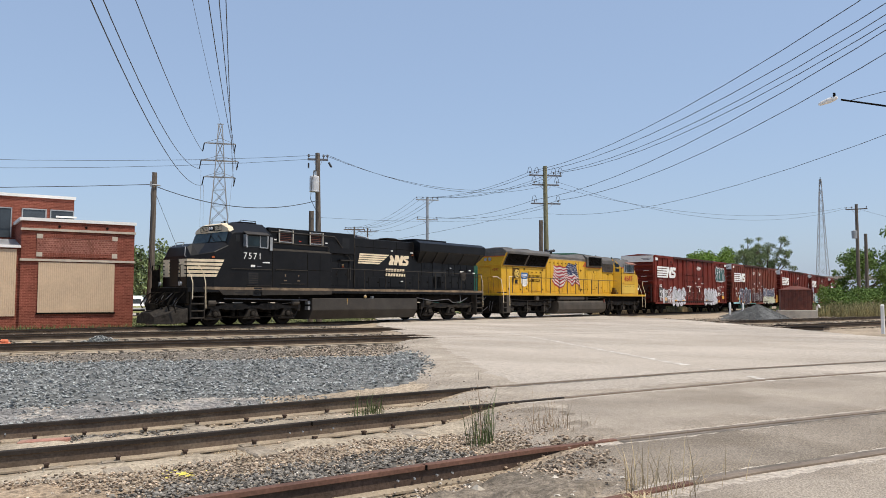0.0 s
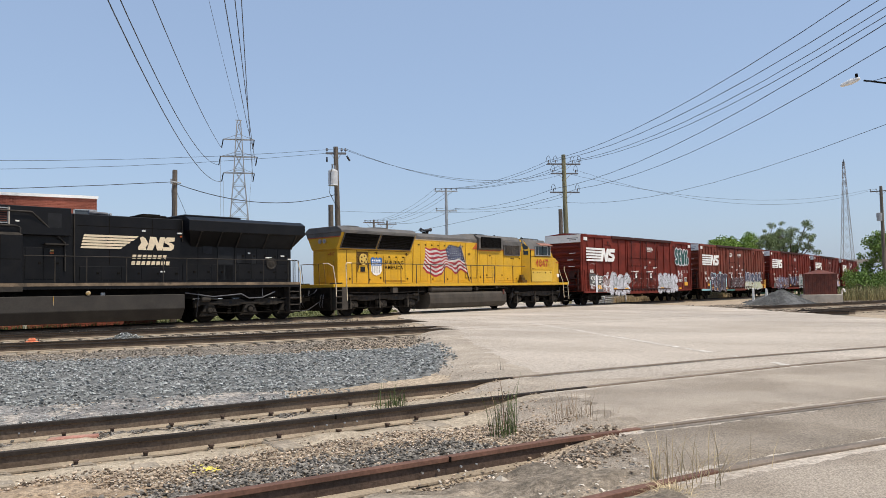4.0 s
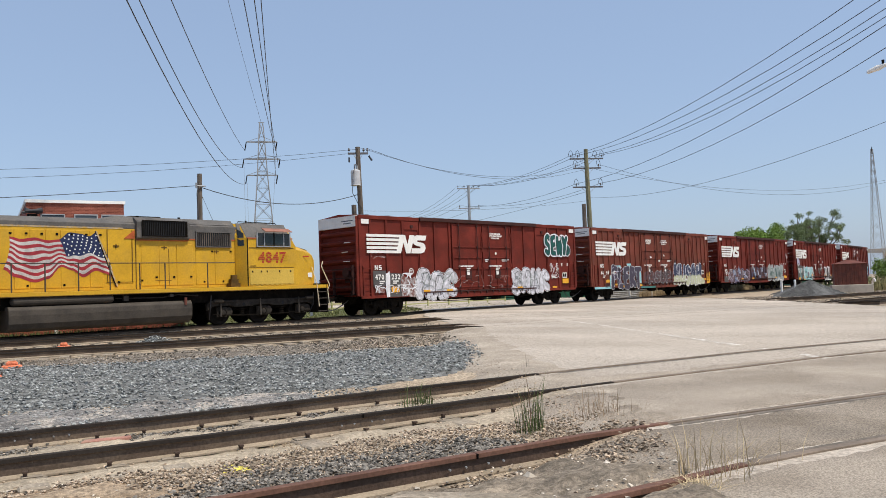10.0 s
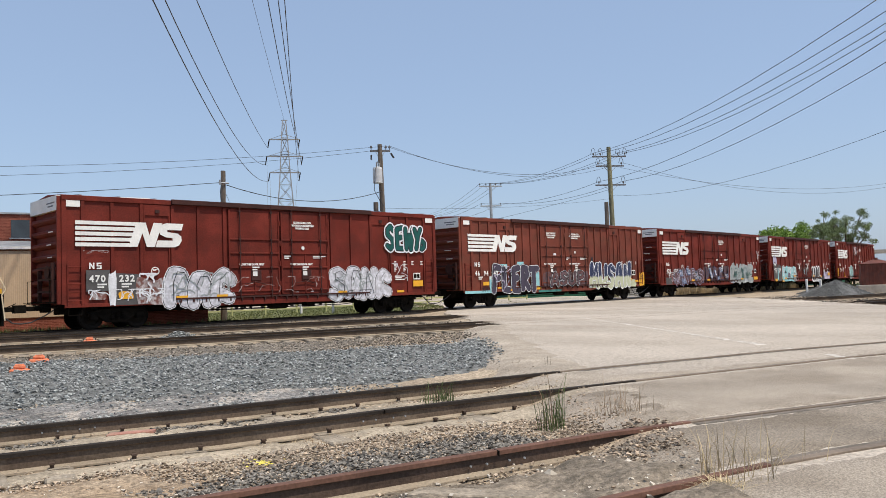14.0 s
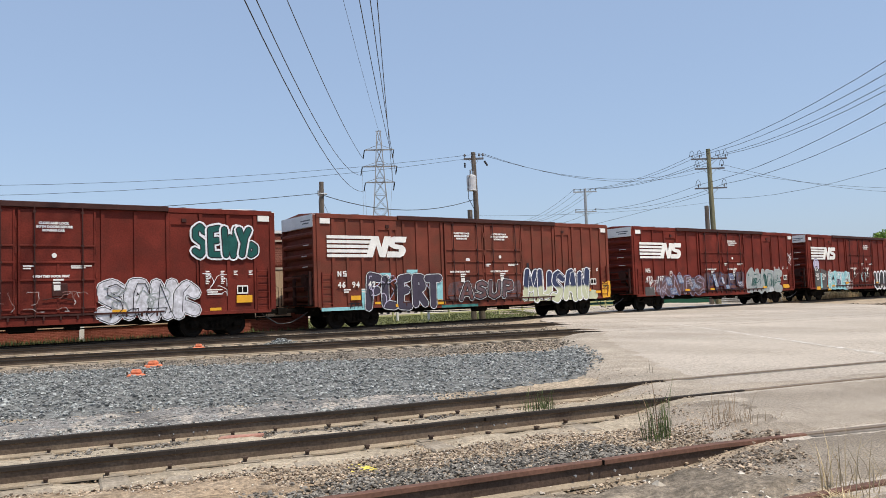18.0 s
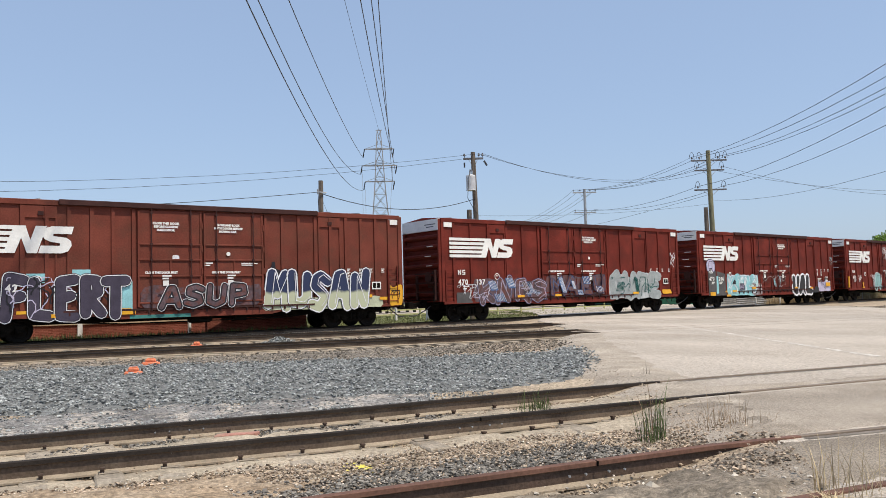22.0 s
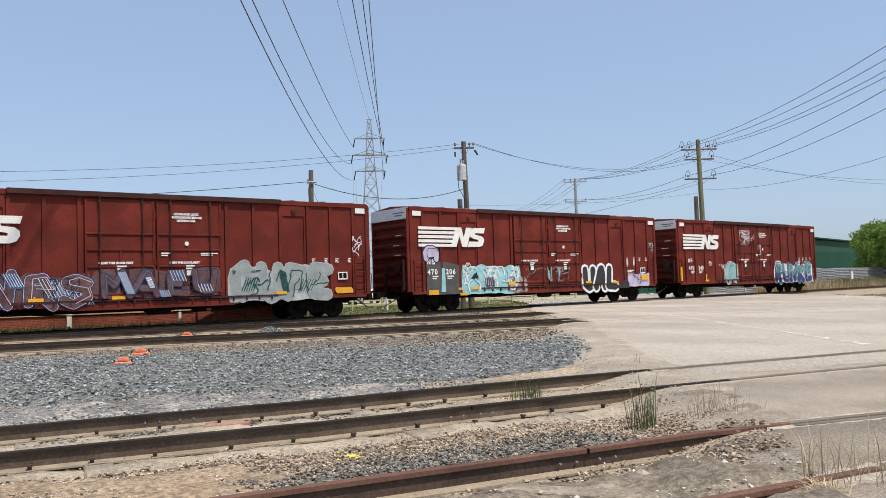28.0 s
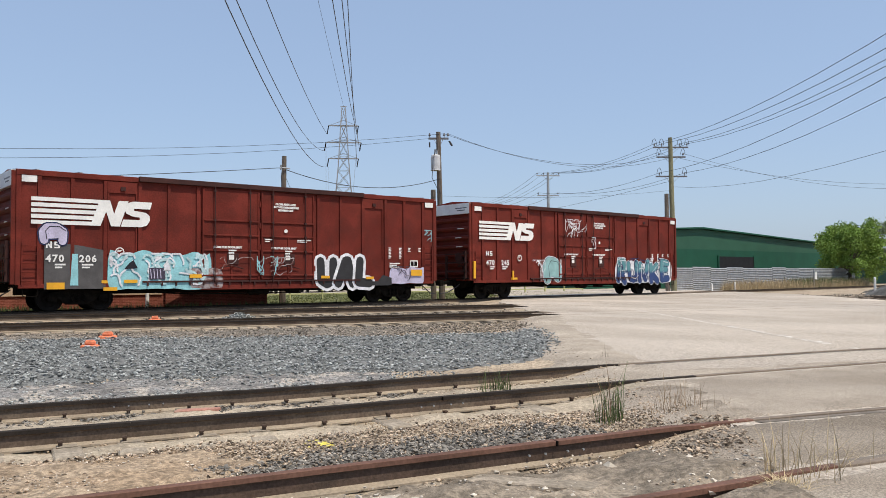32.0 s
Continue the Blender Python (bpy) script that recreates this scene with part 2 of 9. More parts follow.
class Form:
    """Collects faces for one mesh."""

    def __init__(self):
        self.v, self.f = [], []

    def add(self, verts, faces):
        n = len(self.v)
        self.v += [tuple(p) for p in verts]
        self.f += [tuple(i + n for i in q) for q in faces]
        return self

    def box(self, x0, x1, y0, y1, z0, z1):
        v = [(x, y, z) for x in (x0, x1) for y in (y0, y1) for z in (z0, z1)]
        return self.add(v, [(0, 1, 3, 2), (4, 6, 7, 5), (0, 4, 5, 1), (2, 3, 7, 6), (0, 2, 6, 4), (1, 5, 7, 3)])

    def prism(self, pts, lo, hi, axis="y"):
        """A polygon pulled along an axis. y: pts are (x, z); x: (y, z); z: (x, y)."""
        def at(a, b, c):
            return {"y": (a, c, b), "x": (c, a, b), "z": (a, b, c)}[axis]
        n = len(pts)
        v = [at(a, b, lo) for a, b in pts] + [at(a, b, hi) for a, b in pts]
        return self.add(v, [tuple(range(n))[::-1], tuple(range(n, 2 * n))] + [(i, (i + 1) % n, n + (i + 1) % n, n + i) for i in range(n)])

    def rod(self, a, b, r, r2=None, sides=8):
        a, b = Vector(a), Vector(b)
        r2 = r if r2 is None else r2
        d = (b - a).normalized()
        u = d.orthogonal().normalized()
        w = d.cross(u)
        ring = [(math.cos(2 * math.pi * i / sides), math.sin(2 * math.pi * i / sides)) for i in range(sides)]
        v = [a + (u * c + w * s) * r for c, s in ring] + [b + (u * c + w * s) * r2 for c, s in ring]
        return self.add(v, [(i, (i + 1) % sides, sides + (i + 1) % sides, sides + i) for i in range(sides)] + [tuple(range(sides))[::-1], tuple(range(sides, 2 * sides))])

    def tube(self, pts, r, sides=6):
        pts = [Vector(p) for p in pts]
        n, v = len(pts), []
        u = (pts[1] - pts[0]).orthogonal().normalized()
        for i, p in enumerate(pts):
            d = (pts[min(i + 1, n - 1)] - pts[max(i - 1, 0)]).normalized()
            u = (u - d * u.dot(d)).normalized()
            w = d.cross(u)
            v += [p + (u * math.cos(2 * math.pi * k / sides) + w * math.sin(2 * math.pi * k / sides)) * r for k in range(sides)]
        f = [(i * sides + k, i * sides + (k + 1) % sides, (i + 1) * sides + (k + 1) % sides, (i + 1) * sides + k) for i in range(n - 1) for k in range(sides)]
        return self.add(v, f + [tuple(range(sides))[::-1], tuple(range((n - 1) * sides, n * sides))])

    def lathe(self, prof, centre, axis, sides=20):
        """A profile of (radius, along) turned about an axis through centre."""
        d = Vector(axis).normalized()
        u = d.orthogonal().normalized()
        w = d.cross(u)
        c = Vector(centre)
        v = []
        for r, h in prof:
            for i in range(sides):
                t = 2 * math.pi * i / sides
                v.append(c + d * h + (u * math.cos(t) + w * math.sin(t)) * r)
        f = []
        for k in range(len(prof) - 1):
            for i in range(sides):
                j = (i + 1) % sides
                f.append((k * sides + i, k * sides + j, (k + 1) * sides + j, (k + 1) * sides + i))
        f += [tuple(range(sides))[::-1], tuple(range((len(prof) - 1) * sides, len(prof) * sides))]
        return self.add(v, f)

    def mesh(self, name, mat, bevel=0.0):
        me = bpy.data.meshes.new(name)
        me.from_pydata(self.v, [], self.f)
        bm = bmesh.new()
        bm.from_mesh(me)
        bmesh.ops.recalc_face_normals(bm, faces=bm.faces)
        if bevel:
            edges = [e for e in bm.edges if len(e.link_faces) == 2 and e.calc_face_angle(0) > 0.5]
            bmesh.ops.bevel(bm, geom=edges, offset=bevel, segments=1, affect="EDGES")
        bm.to_mesh(me)
        bm.free()
        me.materials.append(mat)
        return me


def part(name, form, mat, parent, label="", bevel=0.0, at=None):
    ob = new(name, form.mesh(name, mat, bevel) if isinstance(form, Form) else form)
    if parent is not None:
        ob.parent = parent
    if at is not None:
        ob.matrix_basis = at
    if label:
        tagged(ob, label)
    return ob


def thing(name, label, category, group="", kind="", at=None):
    ob = new(name)
    ob.empty_display_size = 0.2
    if at is not None:
        ob.matrix_basis = at
    return tagged(ob, label, category, group, kind)


def single(name, form, mat, label, category="", group="", kind="", bevel=0.0, at=None):
    ob = part(name, form, mat, None, "", bevel, at)
    return tagged(ob, label, category, group, kind)

# ---- ground, road and tracks
ROAD = [(6.75, 4.0), (8.0, 5.7), (9.6, 7.6), (11.3, 9.6), (13.2, 11.6), (15.9, 14.4), (19.1, 17.3), (23.0, 22.2), (28.0, 28.4), (33.0, 33.0), (40.0, 41.0), (56.0, 62.0), (74.0, 62.0), (60.0, 37.0), (51.3, 24.5), (43.0, 16.8), (37.0, 11.9), (31.5, 7.6), (26.0, 2.0), (14.0, -12.0), (-12.0, -14.0), (-6.0, -7.5), (1.0, -0.6), (4.1, 1.8)]
ROAD_Z = -0.062


def from_outline(xs, ys, outline):
    """Distance of points to an outline, negative inside."""
    d = np.full(xs.shape, 1e9)
    inside = np.zeros(xs.shape, bool)
    n = len(outline)
    for i in range(n):
        (ax, ay), (bx, by) = outline[i], outline[(i + 1) % n]
        ex, ey = bx - ax, by - ay
        t = np.clip(((xs - ax) * ex + (ys - ay) * ey) / (ex * ex + ey * ey + 1e-12), 0, 1)
        d = np.minimum(d, np.hypot(xs - ax - t * ex, ys - ay - t * ey))
        cross = (ay > ys) != (by > ys)
        with np.errstate(divide="ignore", invalid="ignore"):
            inside ^= cross & (xs < ex * (ys - ay) / (by - ay if by != ay else 1e-9) + ax)
    return np.where(inside, -d, d)


def ripple(x, y, s, seed=0.0):
    return np.sin(x * 1.7 / s + seed) * np.cos(y * 1.3 / s + 1.1 * seed) * 0.5 + np.sin(x * 3.9 / s + y * 2.7 / s + seed) * 0.3 + np.sin(x * 7.3 / s - y * 8.1 / s + 2 * seed) * 0.2


BLUE = [(-22, 19.5), (3.5, 11.0), (7.7, 8.75), (9.9, 8.9), (11.7, 10.3), (13.2, 11.9), (14.3, 13.4), (10.3, 15.0), (5.9, 18.9), (-22, 30)]


def ground_height(x, y):
    d = from_outline(x, y, ROAD)
    far = np.clip((np.hypot(x - 10, y - 10) - 30) / 60, 0, 1)
    base = -0.225 + 0.022 * ripple(x, y, 1.1) + 0.012 * ripple(x, y, 0.31, 2.0)
    bank = np.clip(1 - from_outline(x, y, BLUE) / 1.0, 0, 1) ** 2 * 0.05
    main = np.clip(1 - (np.abs(y - CENTRE - BEND * (x - MIDWAY) ** 2 / 2) - 1.3) / 1.6, 0, 1) * 0.06
    base = base + bank + main
    k = np.clip((d - 0.1) / 1.1, 0, 1)
    k = k * k * (3 - 2 * k)
    z = (ROAD_Z - 0.006) * (1 - k) + base * k
    z = np.where(d < 0, ROAD_Z - 0.05, z)
    return z * (1 - far) + -0.2 * far


def ground_sheet():
    xs = np.concatenate([[-3000, -900, -300, -120, -60, -30, -16], np.arange(-9, 24, 0.14), np.arange(24, 62, 1.2), [64, 70, 80, 100, 140, 220, 400, 900, 3000]])
    ys = np.concatenate([[-3000, -900, -300, -100, -40, -16, -8], np.arange(-2, 20, 0.14), np.arange(20.2, 42, 0.6), [44, 50, 60, 80, 120, 220, 400, 900, 3000]])
    gx, gy = np.meshgrid(xs, ys, indexing="ij")
    z = ground_height(gx, gy)
    f = Form()
    f.v = list(zip(gx.ravel().tolist(), gy.ravel().tolist(), z.ravel().tolist()))
    ny = len(ys)
    f.f = [(i * ny + j, (i + 1) * ny + j, (i + 1) * ny + j + 1, i * ny + j + 1) for i in range(len(xs) - 1) for j in range(ny - 1)]
    me = bpy.data.meshes.new("ground")
    me.from_pydata(f.v, [], f.f)
    me.materials.append(M_dirt)
    me.polygons.foreach_set("use_smooth", [True] * len(me.polygons))
    return tagged(new("ground", me), "bare brown dirt and gravel ground of a rail yard", kind="structure")


ground_sheet()


def road_edge(pts, rough=0.12, step=0.5):
    """The road's outline with a crumbled edge."""
    rng = random.Random(3)
    out = []
    for (ax, ay), (bx, by) in zip(pts, pts[1:] + pts[:1]):
        n = max(1, int(math.hypot(bx - ax, by - ay) / step)) if max(ax, bx) < 30 else 1
        for k in range(n):
            t = k / n
            r = rough if n > 1 else 0
            out.append((ax + (bx - ax) * t + rng.uniform(-r, r), ay + (by - ay) * t + rng.uniform(-r, r)))
    return out


road = single("road", Form().prism(road_edge(ROAD), -0.3, ROAD_Z, "z"), M_road, "pale worn road surface crossing the tracks", kind="structure")
RAIL = [(-0.07, -0.17), (0.07, -0.17), (0.07, -0.155), (0.012, -0.135), (0.012, -0.045), (0.036, -0.035), (0.036, -0.004), (0.03, 0), (-0.03, 0), (-0.036, -0.004), (-0.036, -0.035), (-0.012, -0.045), (-0.012, -0.135), (-0.07, -0.155)]
GAUGE = 1.505
M_groove = material("dark_flangeway", (0.17, 0.145, 0.12), 0.95, var=0.3, scale=3, fine=40)
M_paint = material("worn_road_paint", (0.66, 0.62, 0.56), 0.8, var=0.15, scale=4, fine=60, second=(0.45, 0.395, 0.33), amount=1.0, spread=(0.38, 0.54))


def offset_line(points, off):
    pts = []
    for i, p in enumerate(points):
        a, b = Vector(points[max(i - 1, 0)]), Vector(points[min(i + 1, len(points) - 1)])
        d = (b - a).normalized()
        pts.append((p[0] - d.y * off, p[1] + d.x * off))
    return pts


def rail_line(points, zs, mat, parent, name="rail"):
    """A rail swept along points; zs is its top at each point."""
    f = Form()
    n = len(RAIL)
    head = {M_rail: M_railtop, M_rust: M_rusttop}.get(mat, mat)
    for i, p in enumerate(points):
        a, b = Vector(points[max(i - 1, 0)]), Vector(points[min(i + 1, len(points) - 1)])
        d = (b - a).normalized()
        f.v += [(p[0] - d.y * u, p[1] + d.x * u, zs[i] + w) for u, w in RAIL]
    for k in range(len(points) - 1):
        for i in range(n):
            j = (i + 1) % n
            f.f.append((k * n + i, k * n + j, (k + 1) * n + j, (k + 1) * n + i))
    f.f += [tuple(range(n))[::-1], tuple(range((len(points) - 1) * n, len(points) * n))]
    me = f.mesh(name, mat)
    if head is not mat:
        # head in its own tone, dust-covered foot
        me.materials.append(head)
        me.materials.append(M_foot)
        slots = [1 if k % n in (5, 6, 7, 8, 9) else 2 if k % n in (1, 2, 12, 13) else 0 for k in range(len(f.f) - 2)] + [0, 0]
        me.polygons.foreach_set("material_index", slots)
    return part(name, me, mat, parent)


TIE = Form().box(-1.28, 1.28, -0.115, 0.115, -0.16, 0.0).mesh("tie", M_tie, 0.015)
PLATE = Form().box(-0.13, 0.13, -0.08, 0.08, 0, 0.012).mesh("tie_plate", M_tie, 0.004)
SPIKE = Form().box(-0.016, 0.016, -0.016, 0.016, 0, 0.05).box(-0.03, 0.02, -0.02, 0.02, 0.04, 0.055).mesh("spike", M_rust)


def smooth_line(points, step=0.8):
    """Points of a soft curve through the given ones (Catmull-Rom)."""
    out = []
    for i in range(len(points) - 1):
        p0, p1, p2, p3 = (Vector(points[min(max(i + k, 0), len(points) - 1)]) for k in (-1, 0, 1, 2))
        n = max(1, int((p2 - p1).length / step))
        for k in range(n):
            t = k / n
            q = 0.5 * ((2 * p1) + (p2 - p0) * t + (2 * p0 - 5 * p1 + 4 * p2 - p3) * t * t + (3 * p1 - p0 - 3 * p2 + p3) * t ** 3)
            out.append((q.x, q.y))
    return out + [tuple(points[-1])]


def track_line(points, z, mat, label, ties=None, tie_top=-0.19, sunk=False, plates=False):
    """A track through points of its nearer rail; ties between two x values."""
    t = thing("railway_track", label, "railway track", kind="structure")
    pts = smooth_line(points)
    for off in (0, GAUGE):
        line = offset_line(pts, off)
        la = np.array(line)
        near = from_outline(la[:, 0], la[:, 1], ROAD)
        zs = [z - (0.06 if sunk and d < -0.2 else 0) for d in near]
        # the lengths in the road lie under dust
        start = 0
        for i in range(1, len(line)):
            if i == len(line) - 1 or (near[i] < 0) != (near[start] < 0):
                rail_line(line[start:i + 1], zs[start:i + 1], M_dusty if near[start] < 0 else mat, t)
                start = i
    if ties:
        lo, hi, gap = ties
        rng = random.Random(len(label))
        s, mid = 0.0, offset_line(pts, GAUGE / 2)
        for a, b in zip(mid, mid[1:]):
            L = math.hypot(b[0] - a[0], b[1] - a[1])
            while s < L:
                x, y = a[0] + (b[0] - a[0]) * s / L, a[1] + (b[1] - a[1]) * s / L
                if lo < x < hi and from_outline(np.array([x]), np.array([y]), ROAD)[0] > 0.9:
                    ang = math.degrees(math.atan2(b[1] - a[1], b[0] - a[0]))
                    m = pose(x + rng.uniform(-0.03, 0.03), y + rng.uniform(-0.03, 0.03), tie_top + rng.uniform(-0.025, 0.012), rng.uniform(-0.6, 0.6), rng.uniform(-0.4, 0.4), ang + 90 + rng.uniform(-2.5, 2.5))
                    o = part("tie", TIE, M_tie, t, at=m)
                    if plates:
                        for side in (-1, 1):
                            part("tie_plate", PLATE, M_rust, o, at=pose(side * GAUGE / 2, 0, 0.0))
                            for e in (-1, 1):
                                part("spike", SPIKE, M_rust, o, at=pose(side * GAUGE / 2 + e * 0.09, rng.choice((-0.05, 0.05)), 0.0, 0, 0, 0 if e < 0 else 180))
                s += gap
            s -= L
    return t


track_near = track_line([(-9, 5.75), (3.76, 2.68), (5.39, 2.26), (7.33, 1.58), (16, -1.7)], -0.045, M_rust, "rusty disused track sunk in dirt and road", (-6, 5, 0.62), -0.2)
track_mid = track_line([(-16, 11.6), (1.47, 7.27), (3.68, 6.65), (6.99, 5.93), (11.46, 4.72), (15.6, 3.3), (34, -4)], -0.045, M_rail, "dark steel side track with half buried ties", (-9, 8.5, 0.56), -0.205, plates=True)
track_line([(-30, 34), (3.8, 23.06), (10.36, 20.5), (18.5, 17.55), (36.95, 12.25), (46.85, 9.85), (140, -8)], 0.0, M_rail, "dark steel yard track crossing the road", (-4, 18.5, 0.56), -0.165, True)
track_line([(-30, 39.5), (4.8, 28.9), (14.24, 26.2), (22.4, 23.3), (42.7, 17.4), (62.8, 13.2), (180, -5)], 0.0, M_rail, "dark steel second yard track crossing the road", (-4, 22.5, 0.56), -0.165, True)
main_pts = [tuple(on_track(-40 + 8 * k).translation[:2]) for k in range(36)]
track_line(offset_line(main_pts, -GAUGE / 2), 0.0, M_rail, "main line track under the freight train", (4, 34, 0.56), -0.165)
# rail joints: a gap in the head and bolts through the web
for tr, p, ang in ((track_near, (4.5, 4.03), -14.5), (track_mid, (5.31, 6.28), -12.5), (track_mid, (3.0, 8.42), -15.5)):
    c, s = math.cos(radians(ang)), math.sin(radians(ang))
    part("joint_gap", Form().box(-0.004, 0.004, -0.0368, 0.03, -0.036, 0.0008), M_under, tr, at=pose(p[0], p[1], -0.045, 0, 0, ang))
    for x in (-0.24, -0.1, 0.1, 0.24):
        part("bolt", Form().rod((0, -0.01, -0.085), (0, -0.026, -0.085), 0.009, sides=6), M_galv, tr, at=pose(p[0] + c * x, p[1] + s * x, -0.045, 0, 0, ang))
# flangeways: dark strips laid flat for the slots beside the rails in the road
for tr_pts, k in (([(3.76, 2.68), (5.39, 2.26), (7.33, 1.58), (16, -1.7)], 0), ([(6.99, 5.93), (11.46, 4.72), (15.6, 3.3), (34, -4)], 1)):
    sm = smooth_line(tr_pts, 0.7)
    for side in (0.085, GAUGE - 0.085):
        mid = [p for p in offset_line(sm, side) if from_outline(np.array([p[0]]), np.array([p[1]]), ROAD)[0] < -0.05]
        f = Form()
        a, b = offset_line(mid, -0.04), offset_line(mid, 0.04)
        for i in range(len(mid) - 1):
            f.add([(*a[i], ROAD_Z + 0.004), (*a[i + 1], ROAD_Z + 0.004), (*b[i + 1], ROAD_Z + 0.004), (*b[i], ROAD_Z + 0.004)], [(0, 1, 2, 3)])
        part("flangeway", f, M_groove, road)


def dash(a, b, w, seed):
    """A worn painted stripe, broken at its edges."""
    rng = random.Random(seed)
    A, B = Vector((*a, 0)), Vector((*b, 0))
    d = (B - A).normalized()
    n = Vector((-d.y, d.x, 0))
    L = (B - A).length
    m = max(4, int(L / 0.25))
    up = [A + d * L * i / m + n * (w / 2 * rng.uniform(0.6, 1.1)) for i in range(m + 1)]
    lo = [A + d * L * i / m - n * (w / 2 * rng.uniform(0.6, 1.1)) for i in range(m + 1)]
    f = Form()
    for i in range(m):
        f.add([(p.x, p.y, ROAD_Z + 0.004) for p in (lo[i], lo[i + 1], up[i + 1], up[i])], [(0, 1, 2, 3)])
    part("lane_marking", f, M_paint, road)


for k, (a, b, w) in enumerate((((24.8, 18.1), (21.0, 13.8), 0.09), ((20.8, 13.5), (17.5, 9.8), 0.11), ((17.4, 9.65), (14.6, 6.45), 0.13), ((14.15, 5.95), (13.8, 5.5), 0.12), ((13.2, 4.8), (11.0, 2.5), 0.13), ((13.0, 3.85), (12.3, 3.2), 0.08))):
    dash(a, b, w * 1.5, k)


def stones(name, label, outline, count, lo, hi, mat, seed, lift=0.0, flat=0.6):
    """Loose broken stones over an outline, one joined heap of small chunks."""
    rng = np.random.default_rng(seed)
    o = np.array(outline)
    px, py = [], []
    while len(px) < count:
        x = rng.uniform(o[:, 0].min(), o[:, 0].max(), count)
        y = rng.uniform(o[:, 1].min(), o[:, 1].max(), count)
        keep = from_outline(x, y, outline) < rng.uniform(-0.25, 0.12, count)
        px += x[keep].tolist()
        py += y[keep].tolist()
    px, py = np.array(px[:count]), np.array(py[:count])
    r = lo + (hi - lo) * rng.random(count) ** 2.2
    z = ground_height(px, py) + r * flat * 0.35 + lift * rng.random(count)
    base = np.array([(1, 0, 0), (-0.5, 0.86, 0), (-0.5, -0.86, 0), (0.45, 0.5, 0.8), (-0.75, 0.05, 0.7), (0.35, -0.6, 0.75), (0, 0, -0.8)])
    v = base[None] * rng.uniform(0.6, 1.25, (count, 7, 3)) * r[:, None, None]
    v[:, :, 2] *= flat
    a = rng.uniform(0, 6.28, count)
    c, s = np.cos(a)[:, None], np.sin(a)[:, None]
    tilt = rng.uniform(-0.5, 0.5, count)[:, None]
    x1, y1, z1 = v[:, :, 0], v[:, :, 1], v[:, :, 2]
    x1, z1 = x1 * np.cos(tilt) - z1 * np.sin(tilt), x1 * np.sin(tilt) + z1 * np.cos(tilt)
    vx, vy = x1 * c - y1 * s, x1 * s + y1 * c
    vv = np.stack([vx + px[:, None], vy + py[:, None], z1 + z[:, None]], -1).reshape(-1, 3)
    tri = np.array([(3, 4, 5), (0, 1, 3), (1, 4, 3), (1, 2, 4), (2, 5, 4), (2, 0, 5), (0, 3, 5), (0, 6, 1), (1, 6, 2), (2, 6, 0)])
    ff = (tri[None] + 7 * np.arange(count)[:, None, None]).reshape(-1, 3)
    me = bpy.data.meshes.new(name)
    me.from_pydata(vv.tolist(), [], ff.tolist())
    me.materials.append(mat)
    return tagged(new(name, me), label, "gravel", kind="stuff")


stones("ballast_bed", "fresh blue-grey crushed stone spread beside the track", BLUE, 76000, 0.014, 0.044, M_ballast, 1, 0.05)
stones("near_gravel", "brown and grey gravel between the side tracks", [(-6, 7.5), (-6, 8.6), (1.5, 6.9), (3.7, 6.3), (6.3, 5.65), (7.6, 5.5), (6.6, 4.1), (4.7, 4.1), (3.5, 4.45), (-6, 6.9)], 28000, 0.007, 0.024, M_gravel, 2, 0.01)
stones("near_gravel", "dark crushed stone beside the rusty rail", [(2.4, 5.75), (4.4, 5.35), (5.6, 5.1), (5.75, 4.5), (4.7, 4.15), (2.6, 4.75)], 7000, 0.008, 0.032, M_darkstone, 3, 0.015)
stones("old_gravel", "old brown gravel along the yard tracks", [(-20, 29), (3.8, 22.6), (10.4, 20.1), (17.6, 17.2), (15.2, 14.2), (10.4, 15.3), (6, 19), (-20, 27)], 18000, 0.016, 0.046, M_oldgrey, 4, 0.02)
stones("old_gravel", "grey gravel between the yard tracks", [(-14, 31), (4.3, 25.0), (11, 22.6), (20.2, 19.3), (22.5, 22.6), (14.2, 25.7), (4.8, 28.4), (-14, 35)], 13500, 0.019, 0.052, M_oldgrey, 5, 0.02)
stones("old_gravel", "grey gravel beside the main track", [(-6, 33.0), (5, 30.7), (14.5, 28.0), (22.8, 25.0), (27.0, 28.5), (27.0, 34.5), (18, 35), (-6, 36)], 13500, 0.019, 0.052, M_oldgrey, 6, 0.03)
stones("track_gravel", "sandy gravel between the side track rails", [(-6, 9.8), (1.6, 8.2), (8.0, 7.3), (7.6, 5.95), (1.4, 7.5), (-6, 9.0)], 3500, 0.012, 0.04, M_gravel, 7)
stones("near_gravel", "loose stones in the rusty track", [(3.3, 3.9), (4.8, 3.6), (6.3, 3.4), (6.4, 2.6), (5.2, 2.4), (3.4, 2.9)], 900, 0.006, 0.024, M_gravel, 8)
stones("old_gravel", "grey gravel along the tracks beyond the road", [(37, 12.5), (43, 17.5), (52, 25), (58, 24), (90, 14), (90, 0), (46, 9)], 10500, 0.033, 0.091, M_oldgrey, 9, 0.03)
stones("road_edge_gravel", "fine dirt and stones over the road's crumbled edge", [(6.2, 3.4), (7.6, 5.9), (9.2, 8.0), (11.0, 10.2), (12.9, 12.2), (18.6, 17.8), (19.6, 17.0), (13.6, 11.2), (11.8, 9.1), (8.5, 5.3), (7.2, 3.6)], 5000, 0.006, 0.026, M_gravel, 10)
stones("near_gravel", "pebbles strewn on the road by the rusty rails", [(4.4, 1.9), (6.9, 3.9), (8.6, 5.6), (9.6, 5.4), (8.0, 3.4), (5.6, 1.6)], 900, 0.005, 0.016, M_gravel, 11)


